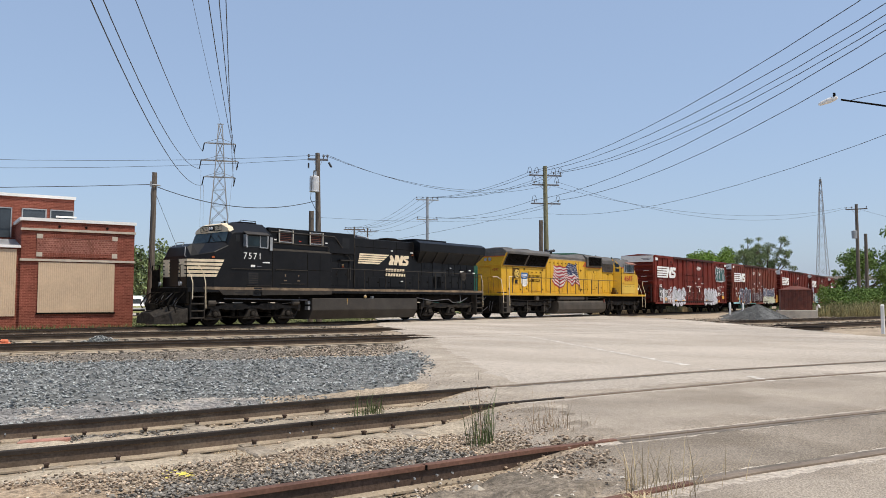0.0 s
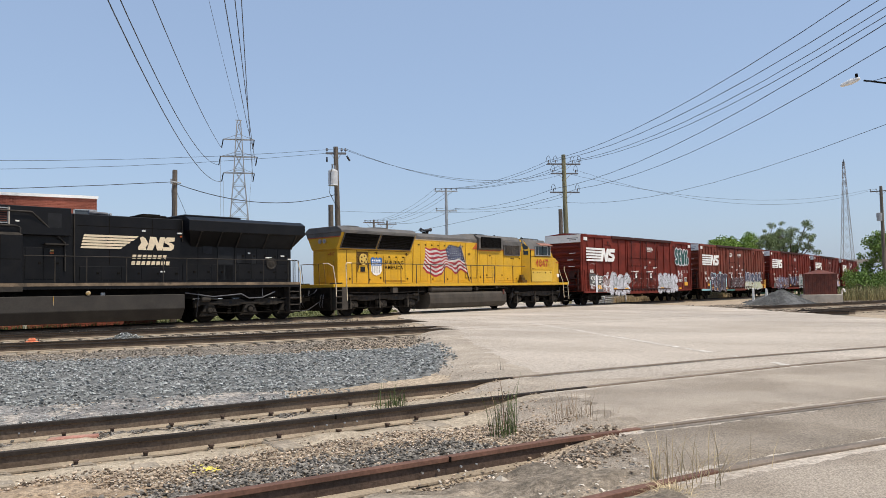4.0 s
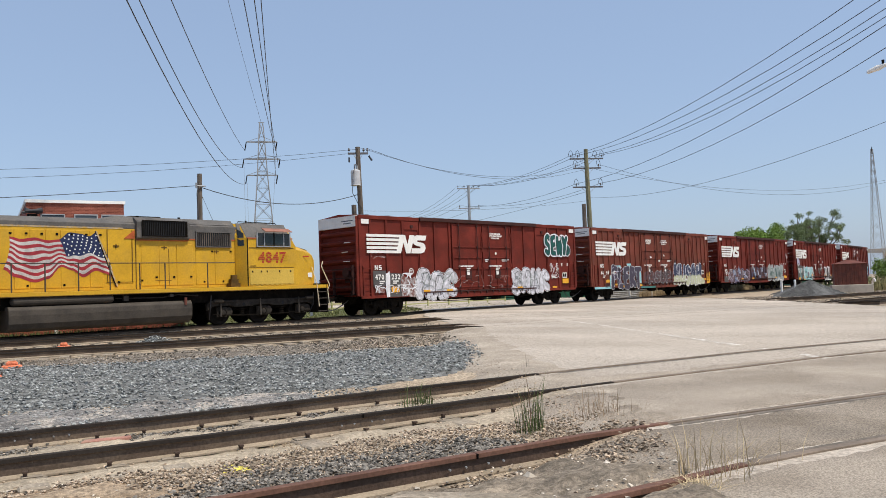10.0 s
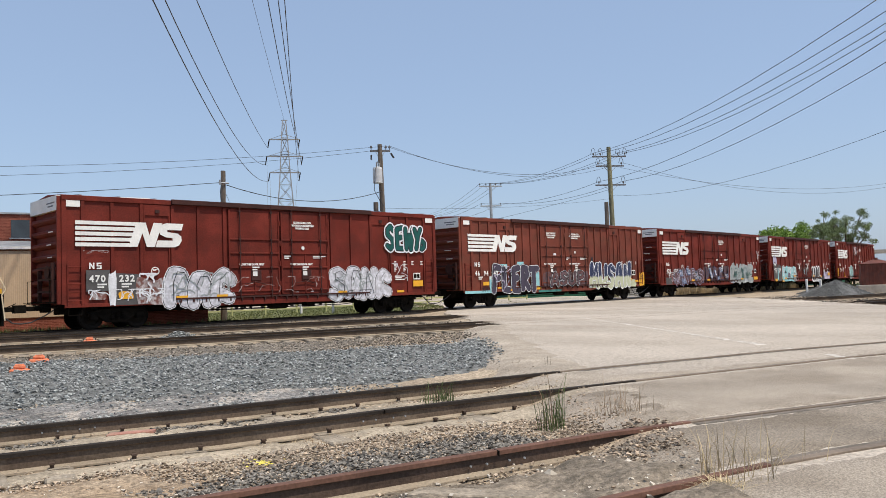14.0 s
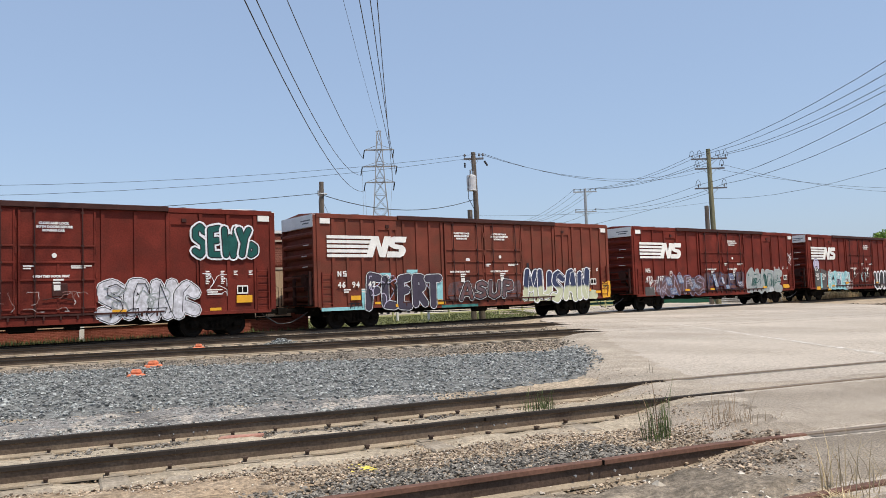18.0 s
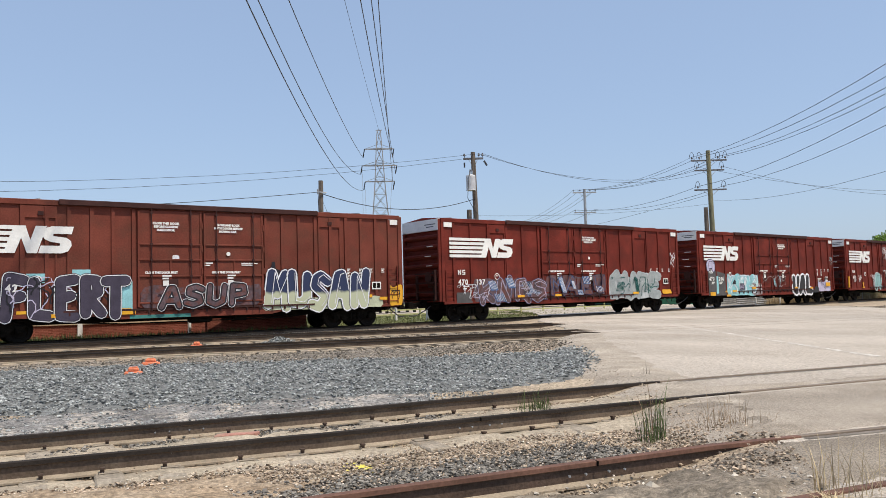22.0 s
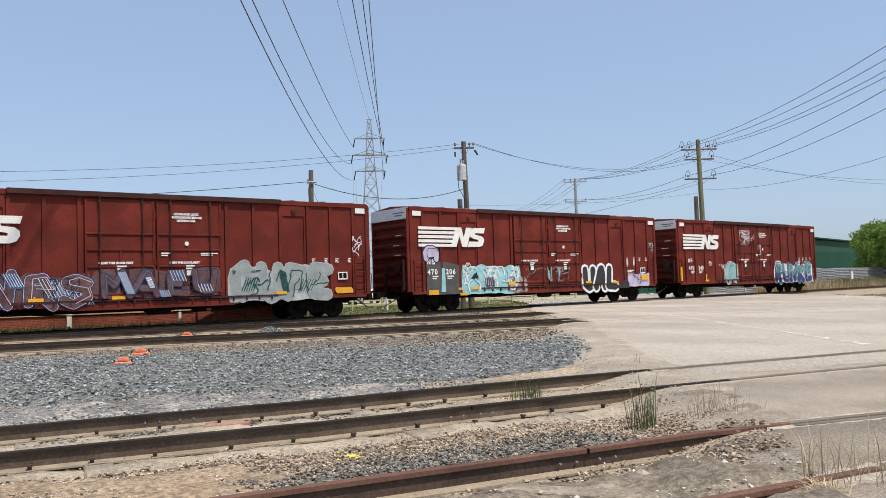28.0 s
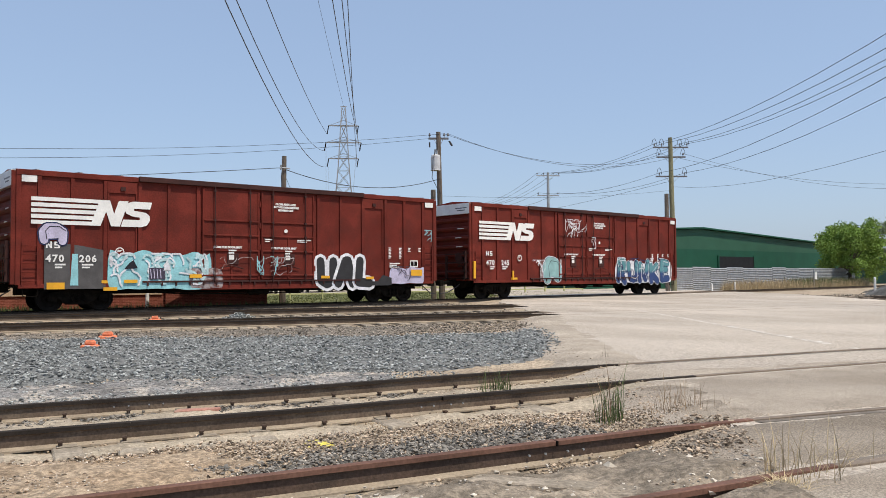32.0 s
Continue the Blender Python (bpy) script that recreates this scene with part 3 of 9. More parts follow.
def spread(name, label, outline, mat, thick, seed, step=0.11, rough=0.03, over_road=False):
    """A thin uneven layer over the ground; the ground shows where it runs out."""
    o = np.array(outline)
    xs = np.arange(o[:, 0].min() - 0.4, o[:, 0].max() + 0.4, step)
    ys = np.arange(o[:, 1].min() - 0.4, o[:, 1].max() + 0.4, step)
    gx, gy = np.meshgrid(xs, ys, indexing="ij")
    d = from_outline(gx, gy, outline)
    z = ground_height(gx, gy) + thick * np.clip(-d / 0.3, -2, 1) + rough * (0.6 * ripple(gx, gy, 0.45, seed) + 0.6 * ripple(gx + gy, gy - gx, 0.19, seed + 1.7)) - 0.002
    if over_road:
        r = from_outline(gx, gy, ROAD)
        z = np.maximum(ground_height(gx, gy), np.where(r < 0.12, ROAD_Z, -9)) + 0.014 * np.clip((0.16 * ripple(gx, gy, 0.9, seed) - d) / 0.3, -1.5, 1) + rough * (0.6 * ripple(gx, gy, 0.6, seed) + 0.6 * ripple(gx + gy, gy - gx, 0.23, seed + 1.7))
        for line in CLEAR:
            near = from_outline(gx, gy, line + line[::-1])
            z -= 0.05 * np.clip((0.17 + 0.04 * ripple(gx, gy, 0.5, seed) - near) / 0.1, 0, 1)
    ny = len(ys)
    keep = d < 0.3
    idx = -np.ones(gx.shape, int)
    faces = []
    for i in range(len(xs) - 1):
        for j in range(ny - 1):
            if keep[i, j] and keep[i + 1, j] and keep[i + 1, j + 1] and keep[i, j + 1]:
                faces.append((i * ny + j, (i + 1) * ny + j, (i + 1) * ny + j + 1, i * ny + j + 1))
    used = sorted({k for q in faces for k in q})
    at = {k: n for n, k in enumerate(used)}
    v = np.stack([gx.ravel(), gy.ravel(), z.ravel()], -1)
    me = bpy.data.meshes.new(name)
    me.from_pydata([tuple(v[k]) for k in used], [], [tuple(at[k] for k in q) for q in faces])
    me.materials.append(mat)
    me.polygons.foreach_set("use_smooth", [True] * len(me.polygons))
    return tagged(new(name, me), label, "ground cover", kind="stuff")


M_sand = material("pale_sand", (0.40, 0.335, 0.25), 0.95, speck=0.2, var=0.25, scale=1.2, fine=70, bump=0.6, second=(0.3, 0.25, 0.19), amount=0.7, spread=(0.48, 0.62))
# fines darker than the stones: shade in the gaps is put into the colour
M_fines = material("ballast_fines", (0.165, 0.166, 0.158), 0.95, var=0.35, scale=5, fine=28, bump=1.5, speck=0.35)
M_brown = material("brown_silt", (0.2, 0.165, 0.125), 0.95, speck=0.3, var=0.3, scale=1.5, fine=50, bump=0.9, second=(0.4, 0.33, 0.25), amount=0.6)
MIDLINE = smooth_line([(-9, 9.9), (1.47, 7.27), (3.68, 6.65), (6.99, 5.93), (7.9, 5.7)], 1.2)
NEARLINE = smooth_line([(-4, 4.55), (3.76, 2.68), (4.9, 2.38)], 1.2)


def strip(line, a, b):
    return offset_line(line, a) + offset_line(line, b)[::-1]


spread("ballast_fines", "blue-grey stone chips under the fresh ballast", BLUE, M_fines, 0.03, 1, 0.2)
spread("sand_drift", "pale sand drifted between the side track rails", strip(MIDLINE, 0.08, GAUGE - 0.08), M_sand, 0.032, 2, 0.1, 0.03)
spread("sand_drift", "pale sand along the foot of the side track", strip(MIDLINE, -0.5, -0.04), M_sand, 0.042, 3, 0.08, 0.022)
spread("sand_drift", "pale sand behind the side track's far rail", strip(MIDLINE, GAUGE + 0.04, GAUGE + 0.3), M_sand, 0.02, 4, 0.09, 0.045)
spread("sand_drift", "sandy patch by the grass at the road's edge", [(5.3, 5.6), (6.6, 5.35), (7.3, 5.2), (7.0, 5.75), (5.4, 6.1)], M_sand, 0.03, 5)
spread("silt", "grey-brown dirt silted between the rusty rails", strip(NEARLINE, 0.08, GAUGE - 0.08), M_brown, 0.055, 6, 0.08, 0.055)
stones("loose_gravel", "broken stones and chips in the silt of the rusty track", strip(NEARLINE, 0.05, GAUGE - 0.05), 1500, 0.006, 0.026, M_gravel, 28, 0.05)
spread("silt", "brown dirt in front of the rusty track", strip(NEARLINE, -1.6, -0.06), M_brown, 0.05, 7, 0.08, 0.05)
stones("loose_gravel", "stones heaped along the rusty rail's foot", strip(smooth_line([(3.4, 4.28), (5.0, 3.86), (6.9, 3.2)], 0.8), -0.3, -0.05), 900, 0.006, 0.02, M_gravel, 23, 0.03)
stones("loose_gravel", "grit over the road near the rusty track", [(6.2, 3.0), (8, 5.4), (10.5, 7.5), (16, 7.5), (14, 3), (8, 0.5)], 3500, 0.004, 0.011, M_gravel, 24)
stones("loose_gravel", "small stones strewn over the side track", strip(MIDLINE, -0.3, GAUGE + 0.3), 5200, 0.006, 0.026, M_gravel, 21, 0.02)
M_chips = material("pale_chips", (0.58, 0.52, 0.44), 0.9, var=0.2, scale=6, each=0.3)
stones("loose_gravel", "tiny pale stones over the gravel", [(-6, 7.5), (1.5, 6.9), (3.7, 6.3), (6.3, 5.65), (6.6, 4.3), (4.7, 4.1), (3.5, 4.45), (-6, 6.9)], 5000, 0.005, 0.014, M_chips, 22, 0.03)

CLEAR = []
for pts in ([(3.76, 2.68), (5.39, 2.26), (7.33, 1.58), (16, -1.7)], [(1.47, 7.27), (3.68, 6.65), (6.99, 5.93), (11.46, 4.72), (15.6, 3.3), (34, -4)], [(3.8, 23.06), (10.36, 20.5), (18.5, 17.55), (36.95, 12.25)], [(4.8, 28.9), (14.24, 26.2), (22.4, 23.3), (42.7, 17.4)]):
    sm = smooth_line(pts, 1.5)
    CLEAR += [offset_line(sm, 0), offset_line(sm, GAUGE)]
M_wash = material("washed_out_dirt", (0.385, 0.33, 0.265), 0.95, var=0.2, scale=0.9, fine=100, bump=0.4, second=(0.3, 0.25, 0.195), amount=0.7, speck=0.24)
EDGE = smooth_line([(4.6, 2.4), (6.75, 4.0), (8.0, 5.7), (9.6, 7.6), (11.3, 9.6), (13.2, 11.6), (15.9, 14.4), (19.1, 17.3), (21.5, 20.2)], 1.0)
spread("dirt_wash", "fine dirt washed over the road's crumbled edge", strip(EDGE[3:], -0.55, 0.75), M_wash, 0.012, 8, 0.1, 0.007, True)
stones("road_edge_gravel", "small stones over the dirt at the road's edge", strip(EDGE, -0.5, 0.7), 3000, 0.005, 0.018, M_gravel, 25, 0.01)
stones("loose_ballast", "scattered blue-grey stones before the ballast bed", [(-12, 15.2), (3.5, 11.1), (7.7, 8.9), (7.2, 7.9), (3.0, 9.0), (-12, 13.0)], 17000, 0.007, 0.028, M_ballast, 26, 0.015)
spread("ballast_fines", "lavender-grey stone dust before the ballast bed", [(-12, 15.2), (3.5, 11.1), (7.0, 9.2), (6.4, 8.5), (3.0, 9.7), (-12, 13.6)], material("stone_dust", (0.235, 0.222, 0.208), 0.95, var=0.35, scale=1.6, fine=60, bump=1.2, second=(0.44, 0.39, 0.335), amount=0.9, spread=(0.48, 0.6), speck=0.4), 0.03, 10, 0.15)

M_scuff = material("scuffed_dirt", (0.305, 0.257, 0.203), 0.95, var=0.25, scale=0.7, fine=230, bump=0.6, second=(0.21, 0.172, 0.13), amount=0.75, speck=0.34)
M_worn = material("worn_dusty_asphalt", (0.375, 0.32, 0.258), 0.95, var=0.22, scale=0.5, fine=230, bump=0.5, second=(0.27, 0.225, 0.175), amount=0.75, speck=0.3)
NEAR_ROAD = smooth_line([(5.39, 2.26), (7.33, 1.58), (13, -0.6)], 1.0)
spread("dirt_wash", "brown dirt over the road's broken corner", strip(EDGE[:5], -0.5, 0.6), M_scuff, 0.012, 18, 0.08, 0.005, True)
spread("dirt_wash", "brown dirt on the road between the rusty rails", strip(NEAR_ROAD, -0.1, GAUGE + 0.1), M_scuff, 0.012, 12, 0.07, 0.0035, True)
spread("dirt_wash", "brown dirt scuffed over the road beyond the rusty rails", strip(NEAR_ROAD, GAUGE - 0.1, GAUGE + 3.3), M_worn, 0.012, 13, 0.09, 0.006, True)
spread("dirt_wash", "brown dirt scuffed over the nearest road", strip(smooth_line([(4.1, 2.6), (5.39, 2.26), (7.33, 1.58), (13, -0.6)], 1.0), -2.6, 0.1), M_worn, 0.012, 14, 0.08, 0.004, True)
stones("loose_gravel", "dark grit scattered over the dusty road", [(7, 2.2), (9.5, 6.5), (13.5, 11.0), (19, 16), (30, 14), (24, 3), (14, -4), (8, -2)], 11000, 0.004, 0.012, M_oldgrey, 27)
stones("loose_gravel", "dark grit lying on the nearer road", [(7, 2.2), (9.5, 6.5), (13.5, 11.0), (18, 14), (19, 6), (13, -2), (8, -1)], 9000, 0.005, 0.015, M_darkstone, 30, 0.0, 0.4)
stones("loose_gravel", "pale chips scattered over the dusty road", [(7, 2.2), (9.5, 6.5), (13.5, 11.0), (19, 16), (30, 14), (24, 3), (14, -4), (8, -2)], 4000, 0.004, 0.01, M_chips, 29)

stones("loose_gravel", "mixed grit pressed into the nearest worn road", strip(NEAR_ROAD, -2.4, GAUGE + 2.4), 9000, 0.004, 0.013, M_gravel, 31)
stones("loose_gravel", "dark grit pressed into the nearest worn road", strip(NEAR_ROAD, -2.4, GAUGE + 2.4), 7000, 0.004, 0.012, M_darkstone, 32)
stones("loose_gravel", "broken stones along the rusty rail's far side", strip(NEARLINE + NEAR_ROAD[:3], GAUGE + 0.05, GAUGE + 0.5), 2600, 0.008, 0.034, M_gravel, 33, 0.02)
# the yard: dark old grit under the gravel, stone patches in the sand
M_grit = material("old_gravel_fines", (0.17, 0.148, 0.122), 0.95, var=0.35, scale=0.8, fine=40, bump=1.2, second=(0.3, 0.255, 0.2), amount=0.7, spread=(0.52, 0.66), speck=0.4)
spread("gravel_fines", "dark grit under the old gravel before the yard track", [(-14, 26.4), (3.8, 22.5), (10.3, 19.9), (15.2, 18.0), (12.6, 15.8), (10.3, 15.6), (6, 19.2), (-14, 25.5)], M_grit, 0.03, 15, 0.22)
spread("gravel_fines", "dark grit between the yard tracks", [(-12, 30.2), (4.2, 25.0), (11, 22.5), (19.8, 19.5), (21.8, 22.6), (14.2, 25.6), (4.8, 28.2), (-12, 33)], M_grit, 0.03, 16, 0.25)
spread("gravel_fines", "dark grit beside the main track", [(-4, 32.6), (5, 30.8), (14.5, 28.0), (22.6, 25.2), (26, 28.4), (26, 30.4), (14, 30.6), (-4, 33.4)], M_grit, 0.03, 17, 0.25)
stones("old_gravel", "small dark gravel before the yard track", [(-14, 26.4), (3.8, 22.5), (10.3, 19.9), (15.2, 18.0), (12.6, 15.8), (10.3, 15.6), (6, 19.2), (-14, 25.5)], 9000, 0.014, 0.04, M_oldgrey, 36, 0.03)
for k, (x, y, w) in enumerate(((0.9, 8.75, 0.3), (1.9, 8.4, 0.32), (2.75, 8.22, 0.36), (3.85, 7.93, 0.25), (4.2, 7.85, 0.4), (4.78, 7.68, 0.36), (5.7, 7.45, 0.2))):
    stones("loose_gravel", "small dark stones lying in the sand between the rails", [(x - w, y + 0.1), (x - 0.1, y + 0.22), (x + w, y - 0.02), (x + w * 0.8, y - 0.2), (x - w * 0.7, y - 0.12)], 230, 0.01, 0.03, M_darkstone, 40 + k, 0.02)
M_tanearth = material("tan_earth", (0.34, 0.25, 0.165), 0.95, var=0.3, scale=1.2, fine=60, bump=1.0, second=(0.42, 0.33, 0.235), amount=0.7, speck=0.35)
spread("brown_dirt", "tan dirt among the gravel of the side tracks", [(-6, 6.9), (-6, 8.5), (1.5, 6.8), (2.9, 6.4), (3.3, 5.4), (1.8, 5.0)], M_tanearth, 0.03, 19, 0.1)
stones("loose_gravel", "tan stones over the brown dirt of the side tracks", [(-6, 7.3), (-6, 8.4), (1.5, 6.85), (3.0, 6.4), (3.4, 5.2), (-6, 6.9)], 9000, 0.006, 0.026, M_gravel, 37, 0.02)
stones("loose_gravel", "crumbled asphalt and stones between the rusty rails", [(5.0, 3.55), (5.9, 3.3), (6.2, 2.9), (6.0, 2.6), (5.3, 2.9), (4.7, 3.3)], 700, 0.006, 0.028, M_gravel, 38, 0.03)
stones("loose_gravel", "dark stones lying in the stone dust", [(-12, 15.2), (3.5, 11.1), (7.0, 9.2), (6.4, 8.5), (3.0, 9.7), (-12, 13.6)], 5000, 0.008, 0.036, M_ballast, 39, 0.03)
stones("loose_gravel", "pale and dark chips in the dirt of the rusty track", strip(NEARLINE, 0.08, GAUGE - 0.1), 1500, 0.008, 0.03, M_chips, 34, 0.05)

# ---- writing and painted marks


def lettering(text, x, z, height, mat, parent, y=-1.56, spread=1.0, name="lettering", label="", bold=0.0):
    """Built-in letters on a side that faces -y; x is the left end, z the foot."""
    cu = bpy.data.curves.new("letters", "FONT")
    cu.body, cu.size, cu.space_character, cu.resolution_u, cu.offset = text, height * 1.38, spread, 2, bold
    ob = new("letters", cu)
    bpy.context.view_layer.update()
    me = bpy.data.meshes.new_from_object(ob.evaluated_get(bpy.context.evaluated_depsgraph_get()))
    bpy.data.objects.remove(ob)
    me.materials.clear()
    me.materials.append(mat)
    return part(name, me, mat, parent, label, at=pose(x, y, z, 90, 0, 0))


def patch(name, pts, mat, parent, y=-1.56, label=""):
    """A thin painted patch with the outline pts (x, z) on a side that faces -y."""
    return part(name, Form().prism(pts, y, y + 0.004), mat, parent, label)


def bars(x, z, w, h, n, mat, parent, y=-1.56, name="stencil"):
    """Unreadable small lines of writing as bars."""
    f = Form()
    for k in range(n):
        ww = w * (1.0 if k % 2 == 0 else 0.7)
        zz = z - k * h * 1.7
        f.box(x, x + ww, y, y + 0.003, zz, zz + h)
    return part(name, f, mat, parent)


def piece_mesh(name, layers):
    """One mesh of several painted layers; each layer is (form, material)."""
    verts, faces, slots, mats = [], [], [], []
    for f, mat in layers:
        if mat is None:
            continue
        if mat not in mats:
            mats.append(mat)
        n = len(verts)
        verts += f.v
        faces += [tuple(i + n for i in q) for q in f.f]
        slots += [mats.index(mat)] * len(f.f)
    me = bpy.data.meshes.new(name)
    me.from_pydata(verts, [], faces)
    for mat in mats:
        me.materials.append(mat)
    me.polygons.foreach_set("material_index", slots)
    return me


def ribbon(pts, th, y, k0=0.0):
    """A thick painted line with round joints, facing -y."""
    f = Form()
    step = 0.0001
    for i, (px, pz) in enumerate(pts):
        yy = y - k0 - step * (2 * i)
        f.add([(px + th / 2 * math.cos(a * 0.785), yy, pz + th / 2 * math.sin(a * 0.785)) for a in range(8)], [tuple(range(8))])
        if i:
            qx, qz = pts[i - 1]
            d = math.hypot(px - qx, pz - qz) or 1
            nx, nz = -(pz - qz) / d * th / 2, (px - qx) / d * th / 2
            yy -= step
            f.add([(qx + nx, yy, qz + nz), (px + nx, yy, pz + nz), (px - nx, yy, pz - nz), (qx - nx, yy, qz - nz)], [(0, 1, 2, 3)])
    return f


STROKES = {
    "S": (((0.9, 0.82), (0.6, 0.98), (0.22, 0.86), (0.2, 0.62), (0.75, 0.44), (0.85, 0.18), (0.5, 0.02), (0.1, 0.14)),),
    "E": (((0.88, 0.95), (0.2, 0.9), (0.18, 0.06), (0.88, 0.04)), ((0.2, 0.5), (0.7, 0.52))),
    "W": (((0.03, 0.98), (0.2, 0.06), (0.5, 0.7), (0.75, 0.06), (0.97, 0.98)),),
    "Y": (((0.1, 0.98), (0.35, 0.55), (0.85, 0.98)), ((0.5, 0.62), (0.2, 0.02))),
    "O": (((0.5, 0.95), (0.15, 0.7), (0.15, 0.3), (0.5, 0.05), (0.85, 0.3), (0.85, 0.7), (0.5, 0.95)),),
    "F": (((0.95, 0.92), (0.3, 0.96), (0.22, 0.5), (0.1, 0.02)), ((0.2, 0.48), (0.8, 0.5))),
    "L": (((0.2, 0.98), (0.16, 0.1), (0.9, 0.06)),),
    "R": (((0.15, 0.02), (0.2, 0.95), (0.75, 0.92), (0.82, 0.62), (0.3, 0.5), (0.92, 0.02)),),
    "T": (((0.0, 0.9), (1.0, 0.96)), ((0.5, 0.92), (0.42, 0.02))),
    "A": (((0.03, 0.02), (0.45, 0.96), (0.6, 0.96), (0.97, 0.02)), ((0.25, 0.34), (0.8, 0.34))),
    "U": (((0.1, 0.98), (0.12, 0.2), (0.48, 0.04), (0.85, 0.2), (0.9, 0.98)),),
    "P": (((0.15, 0.02), (0.2, 0.95), (0.8, 0.9), (0.85, 0.55), (0.25, 0.42)),),
    "N": (((0.1, 0.02), (0.15, 0.96), (0.8, 0.06), (0.9, 0.98)),),
    "M": (((0.04, 0.02), (0.12, 0.95), (0.5, 0.4), (0.85, 0.97), (0.97, 0.02)),),
    "K": (((0.15, 0.02), (0.18, 0.98)), ((0.9, 0.98), (0.25, 0.48), (0.92, 0.02))),
    "n": (((0.12, 0.05), (0.12, 0.62), (0.32, 0.92), (0.66, 0.92), (0.88, 0.62), (0.88, 0.05)), ((0.3, 0.4), (0.7, 0.45))),
    "r": (((0.1, 0.05), (0.15, 0.7), (0.5, 0.94), (0.9, 0.7)), ((0.3, 0.3), (0.85, 0.1))),
}


def throwup(shapes, x0, x1, z0, z1, layers, parent, seed, fat=0.3, y=-1.575, lines=None, label="sprayed graffiti piece in fat outlined letters", wild=0.04):
    """Fat sprayed letter shapes. layers are (material, swelling in metres), outermost first; lines adds thin inner strokes."""
    rng = random.Random(seed)
    w, h = (x1 - x0) / len(shapes), z1 - z0
    root = None
    placed = []
    for k, ch in enumerate(shapes):
        lean, lift, tall = rng.uniform(-0.1, 0.1), rng.uniform(-0.04, 0.04), rng.uniform(0.9, 1.04)
        cx = x0 + w * k
        placed.append([[(cx + (0.08 + 0.84 * (u + lean * (v - 0.5)) + rng.uniform(-wild, wild)) * w, z0 + h * (0.1 + lift + (v * 0.82 + rng.uniform(-wild, wild)) * tall)) for u, v in st] for st in STROKES[ch]])
    n = len(layers)
    for k, strokes in enumerate(placed):
        for i, (mat, grow) in enumerate(layers):
            f = Form()
            for q, st in enumerate(strokes):
                g = ribbon(st, min(w, h) * fat + 2 * grow, y - 0.0035 * (k * n + i), 0.0016 * q)
                f.add(g.v, g.f)
            me = piece_mesh("sprayed_letter", [(f, mat)])
            ob = part("graffiti" if root is None else "sprayed_letter", me, mat, parent if root is None else root, label if root is None else "")
            root = root or ob
    if lines:
        f = Form()
        for strokes in placed:
            for st in strokes:
                off = min(w, h) * fat * 0.3
                g = ribbon([(u + off, v + off * 0.4) for u, v in st[:-1]], 0.028, y - 0.0035 * n * len(placed) - 0.002)
                f.add(g.v, g.f)
        tagged(part("sprayed_line", piece_mesh("sprayed_line", [(f, lines)]), lines, root), kind="stuff")
    return root


def fringe(name, x0, x1, z0, z1, mat, parent, seed, y=-1.564, bumps=9, label=""):
    """A sprayed patch with a wavy, uneven top and ends."""
    rng = random.Random(seed)
    top = [(x0 + (x1 - x0) * i / bumps + rng.uniform(-0.1, 0.1), z1 - rng.uniform(0, 0.22) * (z1 - z0)) for i in range(bumps + 1)]
    low = [(x0 + (x1 - x0) * i / bumps, z0 + rng.uniform(0, 0.06) * (z1 - z0)) for i in range(bumps, -1, -1)]
    return patch(name, smooth_ring(top + low), mat, parent, y, label)


def smooth_ring(pts):
    """Cuts the corners of a closed outline once."""
    out = []
    for (ax, ay), (bx, by) in zip(pts, pts[1:] + pts[:1]):
        out += [(ax * 0.75 + bx * 0.25, ay * 0.75 + by * 0.25), (ax * 0.25 + bx * 0.75, ay * 0.25 + by * 0.75)]
    return out


def hatch(x0, x1, z0, z1, n, mat, parent, y, slope=0.8, th=0.035):
    """Parallel slanted paint strokes that fill a patch."""
    f = Form()
    for k in range(n):
        x = x0 + (x1 - x0) * k / n
        g = ribbon([(x, z1), (x + slope * (z1 - z0), z0)], th, y, 0.0003 * k)
        f.add(g.v, g.f)
    return tagged(part("hatched_paint", piece_mesh("hatched_paint", [(f, mat)]), mat, parent), kind="stuff")


def two_tone(name, top, low, level, soft=0.12):
    """Spray paint that fades from one colour above the level to another below it."""
    m = bpy.data.materials.new(name)
    m.use_nodes = True
    nt = m.node_tree
    co, sep, r, mx, nz = (nt.nodes.new(k) for k in ("ShaderNodeTexCoord", "ShaderNodeSeparateXYZ", "ShaderNodeMapRange", "ShaderNodeMix", "ShaderNodeTexNoise"))
    mx.data_type = "RGBA"
    nz.inputs["Scale"].default_value = 3.0
    ad = nt.nodes.new("ShaderNodeMath")
    ad.operation = "MULTIPLY_ADD"
    ad.inputs[1].default_value = 0.3
    nt.links.new(co.outputs["Object"], sep.inputs[0])
    nt.links.new(co.outputs["Object"], nz.inputs["Vector"])
    nt.links.new(nz.outputs[0], ad.inputs[0])
    nt.links.new(sep.outputs[2], ad.inputs[2])
    r.inputs[1].default_value, r.inputs[2].default_value = level + 0.15 - soft, level + 0.15 + soft
    nt.links.new(ad.outputs[0], r.inputs[0])
    nt.links.new(r.outputs[0], mx.inputs[0])
    mx.inputs[6].default_value, mx.inputs[7].default_value = (*low, 1), (*top, 1)
    nt.links.new(mx.outputs[2], nt.nodes["Principled BSDF"].inputs["Base Color"])
    nt.nodes["Principled BSDF"].inputs["Roughness"].default_value = 0.6
    return m


